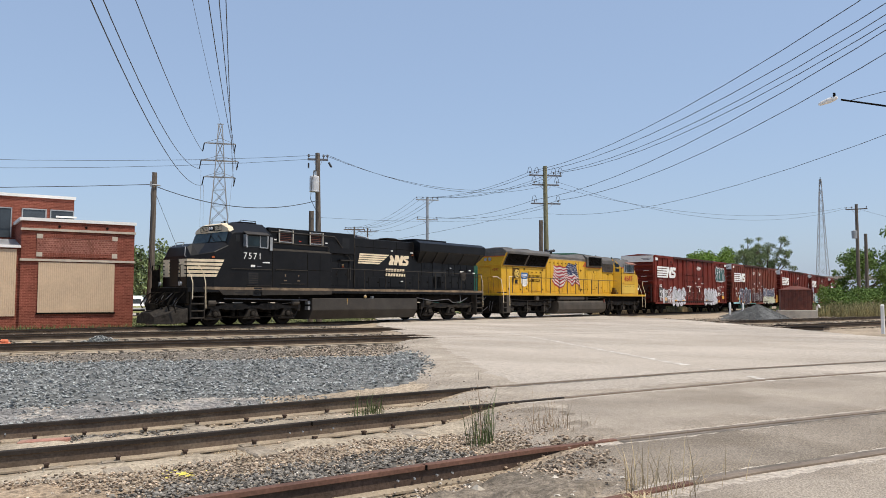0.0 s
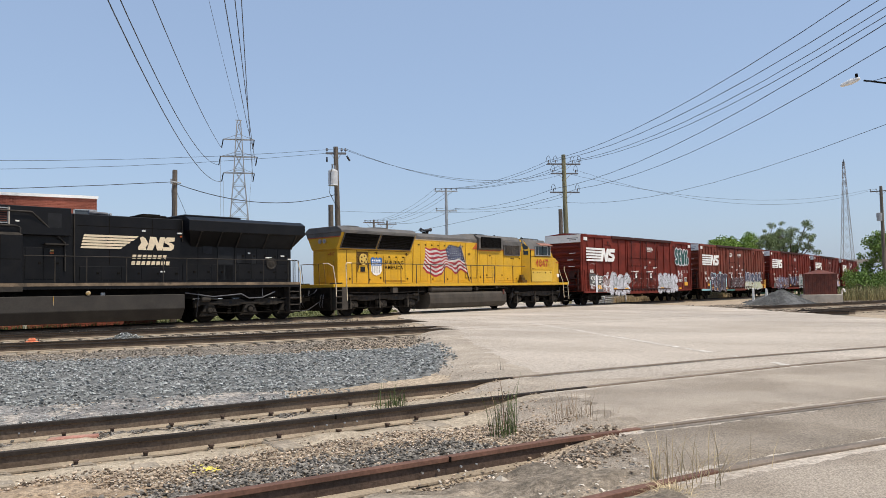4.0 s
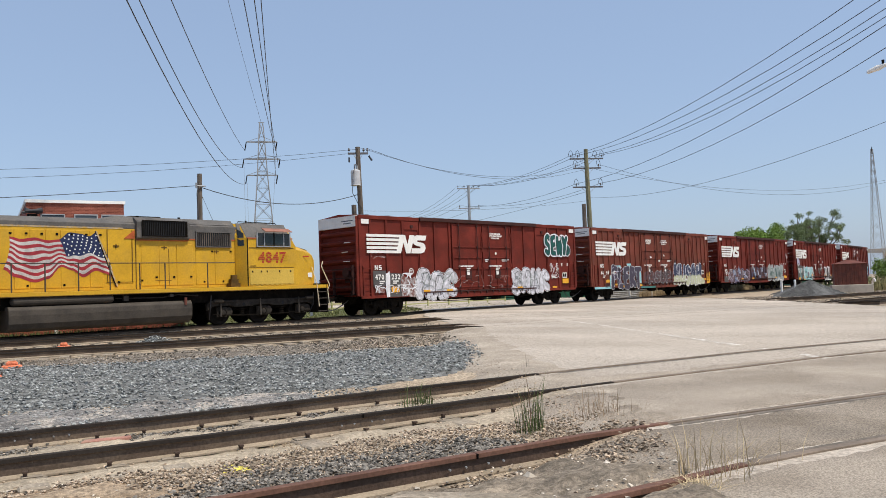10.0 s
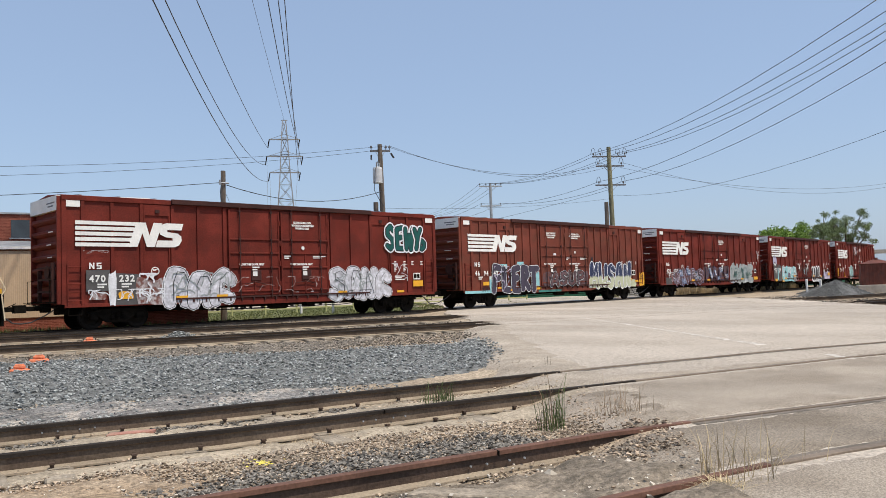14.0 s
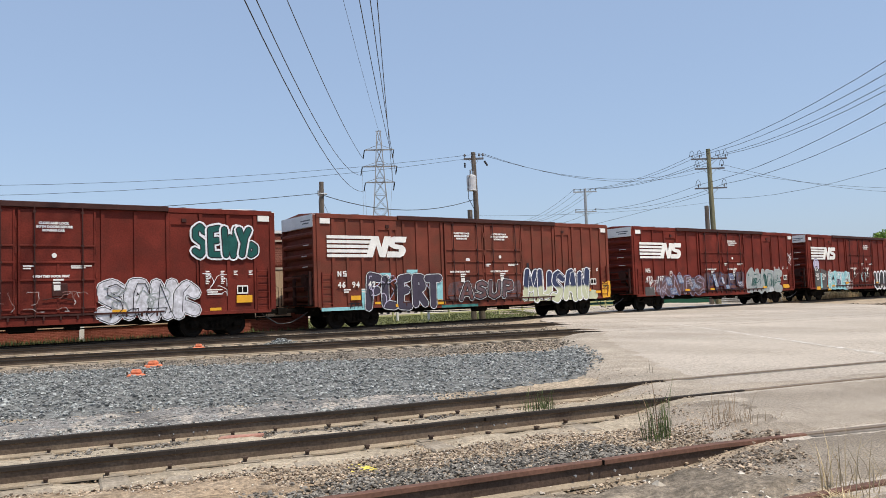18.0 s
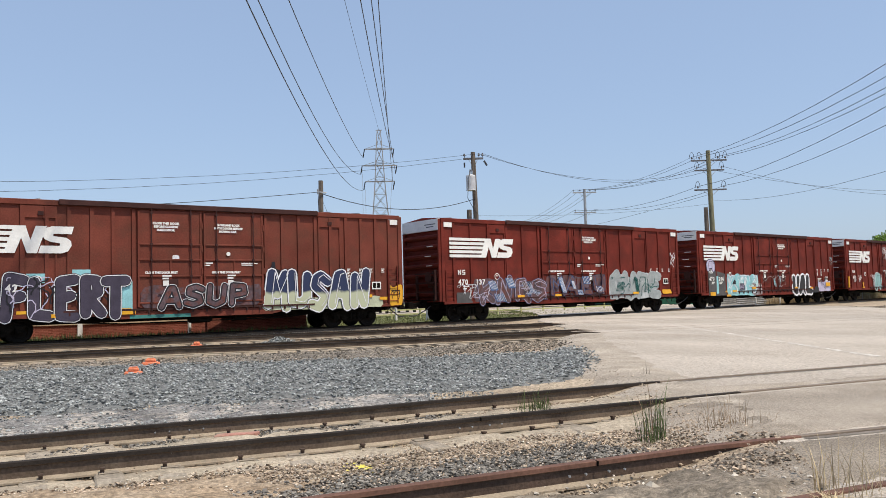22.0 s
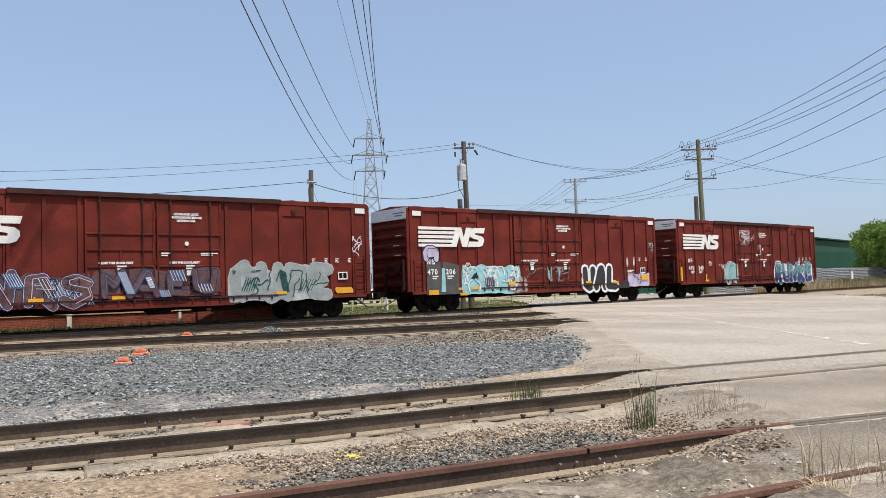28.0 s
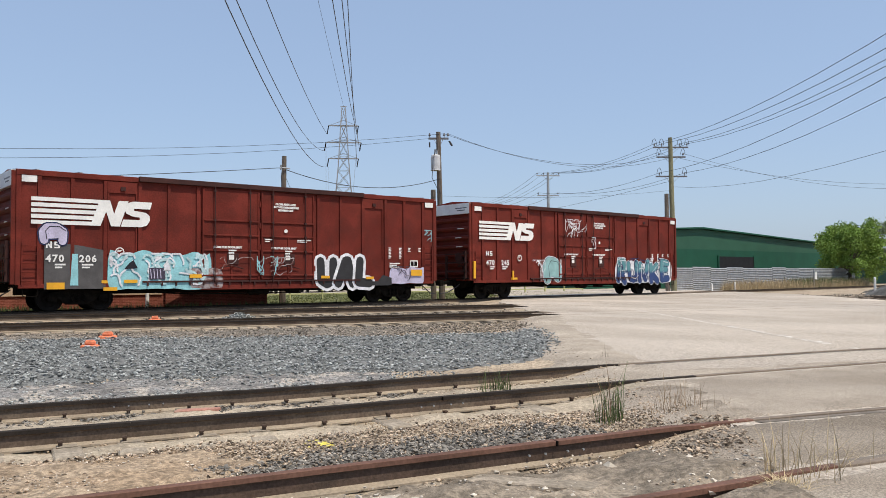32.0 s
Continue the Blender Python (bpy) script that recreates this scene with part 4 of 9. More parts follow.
def scribble(x0, x1, z0, z1, n, mat, parent, seed, y=-1.565, th=0.025):
    """Quick sprayed lines."""
    rng = random.Random(seed)
    f = Form()
    for k in range(n):
        x, z = rng.uniform(x0, x1), rng.uniform(z0, z1)
        a = rng.uniform(0.4, 1.6)
        pts = [(x, z)]
        for i in range(10):
            a += rng.uniform(-0.7, 0.9)
            x = min(max(x + 0.09 * math.cos(a), x0), x1)
            z = min(max(z + 0.09 * math.sin(a), z0), z1)
            pts.append((x, z))
        for (a1, b1), (a2, b2) in zip(pts, pts[1:]):
            d = math.hypot(a2 - a1, b2 - b1)
            if d < 0.01:
                continue
            nx, nz = -(b2 - b1) / d * th / 2, (a2 - a1) / d * th / 2
            yy = y - 0.0005 * (k % 9)
            f.add([(a1 + nx, yy, b1 + nz), (a2 + nx, yy, b2 + nz), (a2 - nx, yy, b2 - nz), (a1 - nx, yy, b1 - nz)], [(0, 1, 2, 3)])
    return tagged(part("graffiti_tag", f, mat, parent, "thin sprayed graffiti lines"), kind="stuff")


def spray(name, c):
    return material(name, c, 0.55, var=0.18, scale=2.5, fine=25)


P_white, P_grey, P_dark, P_teal = spray("spray_white", (0.72, 0.72, 0.75)), spray("spray_grey", (0.42, 0.44, 0.45)), spray("spray_black", (0.02, 0.02, 0.025)), spray("spray_teal", (0.012, 0.085, 0.075))
P_cyan, P_purple, P_navy, P_cream, P_blue, P_lav = spray("spray_cyan", (0.28, 0.56, 0.6)), spray("spray_violet", (0.06, 0.05, 0.075)), spray("spray_navy", (0.02, 0.03, 0.09)), spray("spray_cream", (0.5, 0.52, 0.36)), spray("spray_blue", (0.1, 0.25, 0.42)), spray("spray_lavender", (0.5, 0.46, 0.6))
P_deep = spray("spray_deep_blue", (0.07, 0.15, 0.32))
P_tealsill, P_coolgrey, P_ice, P_ink, P_sky = spray("spray_sill_teal", (0.06, 0.22, 0.2)), spray("spray_cool_grey", (0.3, 0.33, 0.33)), spray("spray_ice", (0.45, 0.62, 0.64)), spray("spray_ink", (0.035, 0.034, 0.036)), spray("spray_sky", (0.25, 0.42, 0.42))
M_reflector = material("amber_reflector", (0.75, 0.38, 0.03), 0.4, var=0.1)
M_patchgrey = material("grey_patch_paint", (0.09, 0.085, 0.085), 0.7, var=0.2)
M_oxdark = material("dark_oxide_steel", (0.05, 0.018, 0.015), 0.7, var=0.3, scale=1.5, fine=20)
M_oxbrown = material("brown_oxide_paint", (0.168, 0.045, 0.03), 0.65, spec=0.14, var=0.22, scale=0.9, fine=18, second=(0.12, 0.045, 0.03), amount=0.6)
# wheels darkened: shade from the side frames is put into the colour
M_wheel = material("wheel_steel", (0.012, 0.0105, 0.0095), 0.8, 0.0, spec=0.1, var=0.3, scale=4, fine=40)

# ---- running gear


def wheelset(r, parent, x, mat_name="wheelset"):
    """An axle with two wheels and bearing caps; keyed to roll."""
    f = Form()
    for s in (-1, 1):
        f.lathe([(r * 0.2, -0.02), (r * 0.62, 0.02), (r * 0.66, 0.045), (r * 0.88, 0.045), (r * 0.93, 0.06), (r, 0.05), (r, -0.05), (r + 0.03, -0.062), (r + 0.028, -0.085), (r * 0.85, -0.085), (r * 0.62, -0.05), (r * 0.2, -0.06)], (0, s * 0.79, 0), (0, s, 0), 22)
        f.rod((0, s * 0.8, 0), (0, s * 1.13, 0), 0.1, 0.1, 12)
        for k in range(3):
            t = 2.1 * k
            f.rod((0.05 * math.cos(t), s * 1.12, 0.05 * math.sin(t)), (0.05 * math.cos(t), s * 1.15, 0.05 * math.sin(t)), 0.02, sides=6)
    f.rod((0, -0.8, 0), (0, 0.8, 0), 0.085, sides=10)
    ob = part("wheelset", f, M_wheel, parent, "steel wheel pair on its axle", at=pose(x, 0, r))
    ob["radius"] = r
    return ob


def car_truck(parent, x):
    t = part("truck", Form().box(x - 0.25, x + 0.25, -1.0, 1.0, 0.42, 0.72), M_under, parent, "black cast steel two-axle freight truck", bevel=0.03)
    for s in (-1, 1):
        f = Form()
        prof = [(-1.12, 0.5), (-1.12, 0.62), (-0.95, 0.68), (-0.55, 0.78), (0.55, 0.78), (0.95, 0.68), (1.12, 0.62), (1.12, 0.5), (0.72, 0.5), (0.42, 0.24), (-0.42, 0.24), (-0.72, 0.5)]
        ring = [(-0.33, 0.66), (0.33, 0.66), (0.3, 0.36), (-0.3, 0.36)]
        f.prism([(x + a, b) for a, b in prof], s * 1.0, s * 1.12)
        for a in (-0.89, 0.89):
            f.box(x + a - 0.15, x + a + 0.15, s * 0.94, s * 1.17, 0.36, 0.62)
        part("side_frame", f, M_under, t, bevel=0.012)
        g = Form()
        for a in (-0.2, 0, 0.2):
            for k in range(5):
                g.rod((x + a, s * 1.13, 0.34 + k * 0.06), (x + a, s * 1.13, 0.38 + k * 0.06), 0.075, sides=10)
        tagged(part("spring_nest", g, M_under, t), kind="stuff")
    for a in (-0.89, 0.89):
        wheelset(0.46, t, x + a)
    return t


def coupler(parent, x, d, reach=1.0):
    """Knuckle coupler with draft box, cut lever and air hose at an end; d = -1 faces -x."""
    f = Form().box(min(x, x + d * (reach - 0.2)), max(x, x + d * (reach - 0.2)), -0.08, 0.08, 0.78, 0.96)
    f.box(min(x, x + d * 0.3), max(x, x + d * 0.3), -0.22, 0.22, 0.7, 1.04)
    f.prism([(x + d * (reach - 0.28), -0.2), (x + d * (reach - 0.05), -0.2), (x + d * reach, -0.06), (x + d * (reach - 0.08), 0.06), (x + d * (reach - 0.02), 0.16), (x + d * (reach - 0.28), 0.12)], 0.72, 1.02, "z")
    part("coupler", f, M_under, parent, bevel=0.02)
    g = Form().tube([(x, -0.5, 0.8), (x + d * 0.3, -0.45, 0.6), (x + d * 0.65 * reach, -0.3, 0.36), (x + d * 0.98 * reach, -0.2, 0.32)], 0.028)
    part("air_hose", g, M_wire, parent)
    h = Form().tube([(x + d * 0.05, -1.4, 1.0), (x + d * 0.2, -1.3, 0.86), (x + d * 0.3, -0.4, 0.9), (x + d * (reach - 0.2), -0.1, 1.08)], 0.016)
    part("cut_lever", h, M_under, parent)


# ---- boxcars
CAR_L, CAR_TOP = 18.9, 5.08


N_SLAB = ((0, 0), (0.36, 0), (0.56, 0.56), (0.74, 0), (1.06, 0), (1.38, 1), (1.02, 1), (0.85, 0.48), (0.7, 1), (0.33, 1))
S_SLAB = ((0.0, 0.0), (0.78, 0.0), (1.0, 0.08), (1.12, 0.28), (1.1, 0.46), (0.95, 0.58), (0.5, 0.64), (0.5, 0.72), (1.12, 0.72), (1.2, 1.0), (0.45, 1.0), (0.22, 0.92), (0.12, 0.72), (0.2, 0.52), (0.42, 0.42), (0.72, 0.38), (0.72, 0.28), (0.08, 0.28))


def logo(parent, x, z, y, s=0.97):
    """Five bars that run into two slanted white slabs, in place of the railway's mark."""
    zb = z - s
    a = x + 2.0
    for k in range(5):
        z1 = z - k * 0.214 * s
        z0 = z1 - 0.144 * s
        patch("logo_bar", [(x, z0), (a + 0.05 + 0.33 * (z0 - zb), z0), (a + 0.05 + 0.33 * (z1 - zb), z1), (x, z1)], M_white, parent, y)
    patch("logo_slab", [(a + u, zb + v * s) for u, v in N_SLAB], M_white, parent, y - 0.004)
    patch("logo_slab", [(a + 1.1 + u * 0.98, zb + v * s) for u, v in S_SLAB], M_white, parent, y - 0.006)


def small_mark(parent, x, z, h, y):
    """The owner's mark by the number, as two small slabs."""
    n = ((0, 0), (0.22, 0), (0.22, 0.62), (0.6, 0), (0.82, 0), (0.82, 1), (0.6, 1), (0.6, 0.38), (0.22, 1), (0, 1))
    e = ((0, 0), (0.78, 0), (0.78, 0.58), (0.24, 0.58), (0.24, 0.8), (0.76, 0.8), (0.76, 1), (0, 1), (0, 0.4), (0.54, 0.4), (0.54, 0.2), (0, 0.2))
    for q, dx in ((n, 0.0), (e, 1.15)):
        patch("reporting_mark", [(x + (u + dx) * h, z + v * h) for u, v in q], M_white, parent, y)


def side_ladder(parent, x, z0, z1, rungs, y, w=0.5):
    f = Form()
    for xx in (x, x + w):
        f.box(xx - 0.02, xx + 0.02, y - 0.07, y, z0, z1)
    part("ladder_rail", f, M_oxide, parent)
    for k in range(rungs):
        z = z0 + 0.12 + (z1 - z0 - 0.24) * k / (rungs - 1)
        part("ladder_rung", Form().rod((x, y - 0.075, z), (x + w, y - 0.075, z), 0.014, sides=6), M_oxide, parent)


def boxcar(label, paint, posts, door, ribbed_doors=True):
    c = thing("boxcar", label, "boxcar", "boxcars of the freight train")
    W = 1.50
    body = part("body", Form().box(0.06, CAR_L - 0.06, -W, W, 0.98, CAR_TOP - 0.1), paint, c, bevel=0.01)
    # side posts on both sides
    for x in posts:
        for s in (-1, 1):
            f = Form().prism([(x - 0.075, s * W), (x - 0.065, s * (W + 0.065)), (x + 0.065, s * (W + 0.065)), (x + 0.075, s * W)], 0.98, 4.86, "z")
            part("side_post", f, paint, body)
    for x in (0.05, CAR_L - 0.05):
        for s in (-1, 1):
            part("corner_post", Form().box(x - 0.05, x + 0.12 if x < 1 else x + 0.05, min(s * W, s * (W + 0.055)), max(s * W, s * (W + 0.055)), 0.98, CAR_TOP - 0.02), paint, body, bevel=0.01)
    # roof, eaves
    f = Form().prism([(-1.56, CAR_TOP - 0.1), (-1.56, CAR_TOP), (0, CAR_TOP + 0.13), (1.56, CAR_TOP), (1.56, CAR_TOP - 0.1)], 0.0, CAR_L, "x")
    roof = part("roof", f, paint, c, bevel=0.012)
    for k in range(13):
        x = 0.7 + k * (CAR_L - 1.4) / 12
        part("roof_seam", Form().prism([(-1.54, CAR_TOP + 0.005), (-1.54, CAR_TOP + 0.04), (0, CAR_TOP + 0.165), (1.54, CAR_TOP + 0.04), (1.54, CAR_TOP + 0.005), (0, CAR_TOP + 0.13)], x - 0.04, x + 0.04, "x"), M_galv, roof)
    for s in (-1, 1):
        y0, y1 = sorted((s * 1.54, s * 1.66))
        f = Form().box(4.25, 14.6, y0, y1, CAR_TOP - 0.17, CAR_TOP + 0.03)
        part("door_track", f, M_oxdark, c, bevel=0.012)
        for xa, xb in ((0.0, 4.25), (14.6, CAR_L)):
            part("top_chord", Form().box(xa, xb, min(s * 1.5, s * 1.575), max(s * 1.5, s * 1.575), CAR_TOP - 0.2, CAR_TOP - 0.003), paint, c, bevel=0.012)
        # sill that drops below the doors
        a, b = sorted((s * 1.48, s * 1.56))
        f = Form().prism([(0.1, 0.86), (5.6, 0.86), (6.3, 0.72), (12.4, 0.72), (13.1, 0.86), (CAR_L - 0.1, 0.86), (CAR_L - 0.1, 1.0), (0.1, 1.0)], a, b)
        part("side_sill", f, M_oxdark if s > 0 else paint, c, bevel=0.01)
        a, b = sorted((s * 1.5, s * 1.62))
        lower = part("lower_door_rail", Form().box(4.4, 14.4, a, b, 1.03, 1.1), M_oxdark, c)
        for k in range(18 if s < 0 else 0):
            x = 4.6 + k * 0.56
            part("rail_bracket", Form().box(x - 0.03, x + 0.03, a, b, 0.9, 1.03), M_oxdark, lower)
    # plug doors on the near side with ribs and lock rods, plain on the far side
    for s in (-1, 1):
        for x0, x1 in door:
            y0, y1 = sorted((s * 1.5, s * 1.565))
            d = part("plug_door", Form().box(x0, x1, y0, y1, 1.12, 4.85), paint, c, "double plug door with lock rods", bevel=0.012)
            if s > 0:
                continue
            w = x1 - x0
            for z in (1.3, 2.32, 2.95, 3.55):
                part("door_rib", Form().box(x0 + 0.04, x1 - 0.04, -1.615, -1.565, z - 0.035, z + 0.035), paint, d, bevel=0.012)
            for x in (x0 + 0.03, x0 + w * 0.5, x1 - 0.03):
                part("door_stile", Form().box(x - 0.04, x + 0.04, -1.6, -1.565, 1.15, 2.95 if x not in (x0 + 0.03, x1 - 0.03) else 4.8), paint, d, bevel=0.01)
            for x in (x0 + 0.2 * w, x0 + 0.82 * w):
                part("lock_rod", Form().rod((x, -1.66, 1.0), (x, -1.66, 5.0), 0.022, sides=6), M_oxdark, d)
                for z in (1.3, 2.32, 2.95, 3.55, 4.75):
                    part("rod_guide", Form().box(x - 0.05, x + 0.05, -1.68, -1.6, z - 0.04, z + 0.04), M_oxdark, d)
            part("door_box", Form().box(x0 + 0.42 * w, x0 + 0.62 * w, -1.62, -1.565, 1.75, 2.2), M_oxdark, d, bevel=0.012)
            part("crank", Form().tube([(x0 + 0.3 * w, -1.63, 1.62), (x0 + 0.5 * w, -1.66, 1.7), (x0 + 0.7 * w, -1.63, 1.58)], 0.018), M_oxdark, d)
            for z in (1.6, 2.5, 3.4, 4.3):
                part("hinge_pad", Form().box(x1 - 0.02, x1 + 0.05, -1.63, -1.56, z - 0.12, z + 0.12), paint, d)
    # small raised panels near the step of the eave
    for x0, x1 in ((3.1, 4.2), (14.65, 15.75)):
        f = Form().box(x0, x1, -1.552, -1.5, 4.42, 4.86).box(x0, x0 + 0.06, -1.552, -1.5, 2.1, 4.42).box(x1 - 0.06, x1, -1.552, -1.5, 2.1, 4.42)
        part("access_panel", f, paint, c, bevel=0.008)
        part("panel_hook", Form().box((x0 + x1) / 2 - 0.08, (x0 + x1) / 2 + 0.1, -1.6, -1.55, 4.52, 4.66), M_oxdark, c)
    # ends with pressed ribs
    for e, d in ((0.06, -1), (CAR_L - 0.06, 1)):
        end = part("end_wall", Form().box(min(e, e + d * 0.03), max(e, e + d * 0.03), -1.5, 1.5, 1.0, CAR_TOP - 0.05), paint, c)
        for k in range(7):
            z = 1.3 + k * 0.475
            pr = [(e, z - 0.12), (e + d * 0.12, z - 0.06), (e + d * 0.2, z + 0.02), (e + d * 0.2, z + 0.1), (e + d * 0.14, z + 0.15), (e, z + 0.17)]
            part("end_rib", Form().prism(pr, -1.4, 1.4, "y"), paint, end)
        for y in (-1.45, 1.45):
            part("end_post", Form().box(min(e, e + d * 0.21), max(e, e + d * 0.21), y - 0.055, y + 0.055, 1.0, CAR_TOP - 0.05), paint, end, bevel=0.015)
        part("end_panel", Form().box(min(e, e + d * 0.215), max(e, e + d * 0.215), -1.49, 1.49, 4.5, CAR_TOP - 0.03), M_white, end, "white painted panel under the roof")
        for k, y in ((4, -0.6), (5, -0.8), (3, -0.7)):
            part("end_stencil", Form().box(min(e + d * 0.201, e + d * 0.204), max(e + d * 0.201, e + d * 0.204), y - 0.25, y + 0.25, 1.3 + k * 0.475 + 0.03, 1.3 + k * 0.475 + 0.07), M_white, end)
        for y, w in ((-0.85, 0.45), (-0.85, 0.3)):
            part("end_stencil", Form().box(min(e + d * 0.216, e + d * 0.219), max(e + d * 0.216, e + d * 0.219), y - w, y + w, 4.78 if w > 0.4 else 4.66, 4.83 if w > 0.4 else 4.71), M_insul, end)
        # ladder, hand brake and platform at the end
        f = Form()
        for y in (-1.4, -0.9):
            f.box(min(e, e + d * 0.16), max(e, e + d * 0.16), y - 0.02, y + 0.02, 1.0, 2.5)
        part("end_ladder", f, M_oxdark, c)
        for k in range(5):
            z = 1.15 + k * 0.32
            part("end_rung", Form().rod((e + d * 0.16, -1.4, z), (e + d * 0.16, -0.9, z), 0.014, sides=6), M_oxdark, c)
        part("crossover_platform", Form().box(min(e, e + d * 0.42), max(e, e + d * 0.42), -1.3, 1.3, 1.06, 1.1), M_under, c)
        if d < 0:
            f = Form().lathe([(0.24, 0), (0.27, 0.02), (0.24, 0.04)], (e - 0.3, -0.75, 2.2), (-1, 0, 0), 16)
            f.rod((e, -0.75, 2.2), (e - 0.3, -0.75, 2.2), 0.03)
            f.box(e - 0.2, e, -0.95, -0.55, 1.7, 2.3)
            part("hand_brake", f, M_oxdark, c)
            g = Form().box(e - 0.34, e - 0.2, -1.3, -1.22, 1.1, 2.55).box(e - 0.34, e - 0.2, 0.2, 0.28, 1.1, 2.3)
            for z in (1.45, 1.9, 2.35):
                g.box(e - 0.36, e - 0.3, -1.35, 0.3, z, z + 0.07)
            part("end_bracket", g, M_oxdark, c)
        for y in (-1.3, 1.3):
            part("grab_post", Form().tube([(e + d * 0.1, y, 1.1), (e + d * 0.4, y, 1.1), (e + d * 0.4, y, 1.9), (e + d * 0.1, y, 1.95)], 0.014), M_under, c)
        coupler(c, e, d, 1.15)
    side_ladder(c, 0.2, 1.0, 2.5, 5, -1.53)
    side_ladder(c, CAR_L - 0.7, 1.0, 2.7, 6, -1.53)
    for x in (0.25, CAR_L - 0.75):
        part("step_stirrup", Form().tube([(x, -1.5, 0.95), (x, -1.5, 0.58), (x + 0.48, -1.5, 0.58), (x + 0.48, -1.5, 0.95)], 0.018), M_under, c)
    # underframe
    f = Form().box(0.3, CAR_L - 0.3, -0.3, 0.3, 0.6, 1.0)
    for k in range(8):
        x = 1.2 + k * 2.36
        f.box(x - 0.08, x + 0.08, -1.45, 1.45, 0.8, 0.98)
    part("underframe", f, M_under, c)
    f = Form().lathe([(0.1, -0.5), (0.2, -0.4), (0.2, 0.4), (0.1, 0.5)], (9.6, -0.9, 0.66), (1, 0, 0), 12)
    part("brake_valve", Form().box(11.0, 11.5, -1.1, -0.7, 0.5, 0.85), M_under, c, bevel=0.02)
    part("brake_reservoir", f, M_under, c)
    part("brake_pipe", Form().tube([(3.6, -1.2, 0.72), (6.5, -1.25, 0.55), (13.0, -1.25, 0.55), (15.2, -1.2, 0.72)], 0.022), M_under, c)
    for x in (2.2, CAR_L - 2.3):
        car_truck(c, x)
    # white squares at the top corners, amber strips along the sill
    for x in (0.17, CAR_L - 0.62):
        part("corner_tag", Form().box(x, x + 0.5, -1.562, -1.54, 4.64, 4.9), M_white, c, "white reflective corner plate")
    for x in (2.9, 6.3, 12.4, 16.2):
        part("reflector", Form().box(x, x + 0.46, -1.568, -1.55, 1.02, 1.13), M_reflector, c, "amber reflector strip")
    return c


POSTS_A = (0.76, 1.87, 3.02, 4.3, 5.44, 6.62, 12.2, 13.38, 14.58, 15.88, 17.0, 18.15)
POSTS_B = (0.8, 1.53, 2.31, 3.07, 3.86, 4.6, 5.37, 6.12, 6.85, 12.2, 12.95, 13.72, 14.5, 15.24, 16.02, 16.8, 17.57, 18.3)
DOORS = ((6.8, 9.3), (9.4, 11.95))


def stencils(c, nums, spots, y=-1.57):
    """Numbers, small data and door notices."""
    small_mark(c, 0.98, 2.3, 0.24, y)
    for text, x in zip(nums, spots):
        lettering(text, x, 1.81, 0.26, M_white, c, y - 0.02, 1.2, "car_number", bold=0.012)
    bars(1.28, 1.68, 0.36, 0.06, 2, M_white, c, y)
    bars(2.2, 1.68, 0.4, 0.06, 2, M_white, c, y)
    g = Form().lathe([(0.17, 0), (0.17, 0.005), (0.135, 0.006), (0.135, 0.001)], (3.55, y, 2.2), (0, -1, 0), 20)
    part("round_mark", g, M_white, c)
    part("round_mark_field", Form().lathe([(0.135, 0), (0.134, 0.005)], (3.55, y, 2.2), (0, -1, 0), 18), M_oxide, c)
    bars(3.46, 2.25, 0.18, 0.025, 2, M_white, c, y - 0.008)
    for k, t in enumerate(("CLOSE AND LOCK", "BOTH DOORS BEFORE", "MOVING CAR")):
        lettering(t, 10.05 + (0, -0.08, 0.12)[k], 4.32 - 0.13 * k, 0.085, M_white, c, -1.60, 1.0, "door_notice", bold=0.008)
    lettering("CLOSE THIS DOOR FIRST", 7.25, 2.42, 0.08, M_white, c, -1.62, 1.0, "door_notice", bold=0.008)
    lettering("OPEN THIS DOOR FIRST", 9.85, 2.42, 0.08, M_white, c, -1.62, 1.0, "door_notice", bold=0.008)
    for x in (7.9, 10.5):
        bars(x, 2.3, 0.35, 0.06, 2, M_white, c, -1.62)
        part("placard", Form().box(x + 0.02, x + 0.24, -1.63, -1.62, 1.95, 2.15), M_white, c, "white placard on the door")
    bars(9.55, 2.8, 0.35, 0.05, 2, M_white, c, -1.6)
    bars(11.1, 2.8, 0.7, 0.04, 2, M_white, c, -1.6)
    for x, n in ((16.04, 8), (16.66, 8), (17.2, 3), (17.84, 3)):
        bars(x, 2.56, 0.16, 0.04, n, M_white, c, y)
    bars(16.1, 1.82, 0.62, 0.05, 3, M_white, c, y)
    part("test_plate", Form().box(17.33, 17.8, y, y + 0.01, 1.66, 2.0), M_white, c, "white plate with black squares")
    for x in (17.37, 17.58):
        part("test_square", Form().box(x, x + 0.17, y - 0.004, y, 1.72, 1.95), M_under, c)
    g = Form().lathe([(0.085, 0), (0.085, 0.006), (0.06, 0.007)], (10.55, -1.6, 3.2), (0, -1, 0), 18)
    part("round_notice", g, M_white, c)


car_a = boxcar("oxide red steel boxcar with white stripes and sprayed graffiti", M_oxide, POSTS_A, DOORS)
car_b = boxcar("brownish oxide red boxcar with close side ribs and violet graffiti", M_oxbrown, POSTS_B, ((7.0, 9.45), (9.55, 12.05)))
cars = [car_a, car_b] + [copy_thing(car_a, Matrix()) for _ in range(3)]
SPOTS = (64.45, 85.4, 106.7, 127.95, 149.35)
for c, nums in zip(cars, (("470", "232"), ("46", "94", "42"), ("470", "137"), ("470", "206"), ("470", "245"))):
    logo(c, 0.48, 4.13, -1.575)
    stencils(c, nums, (0.97, 2.1) if len(nums) == 2 else (0.97, 1.7, 2.55))
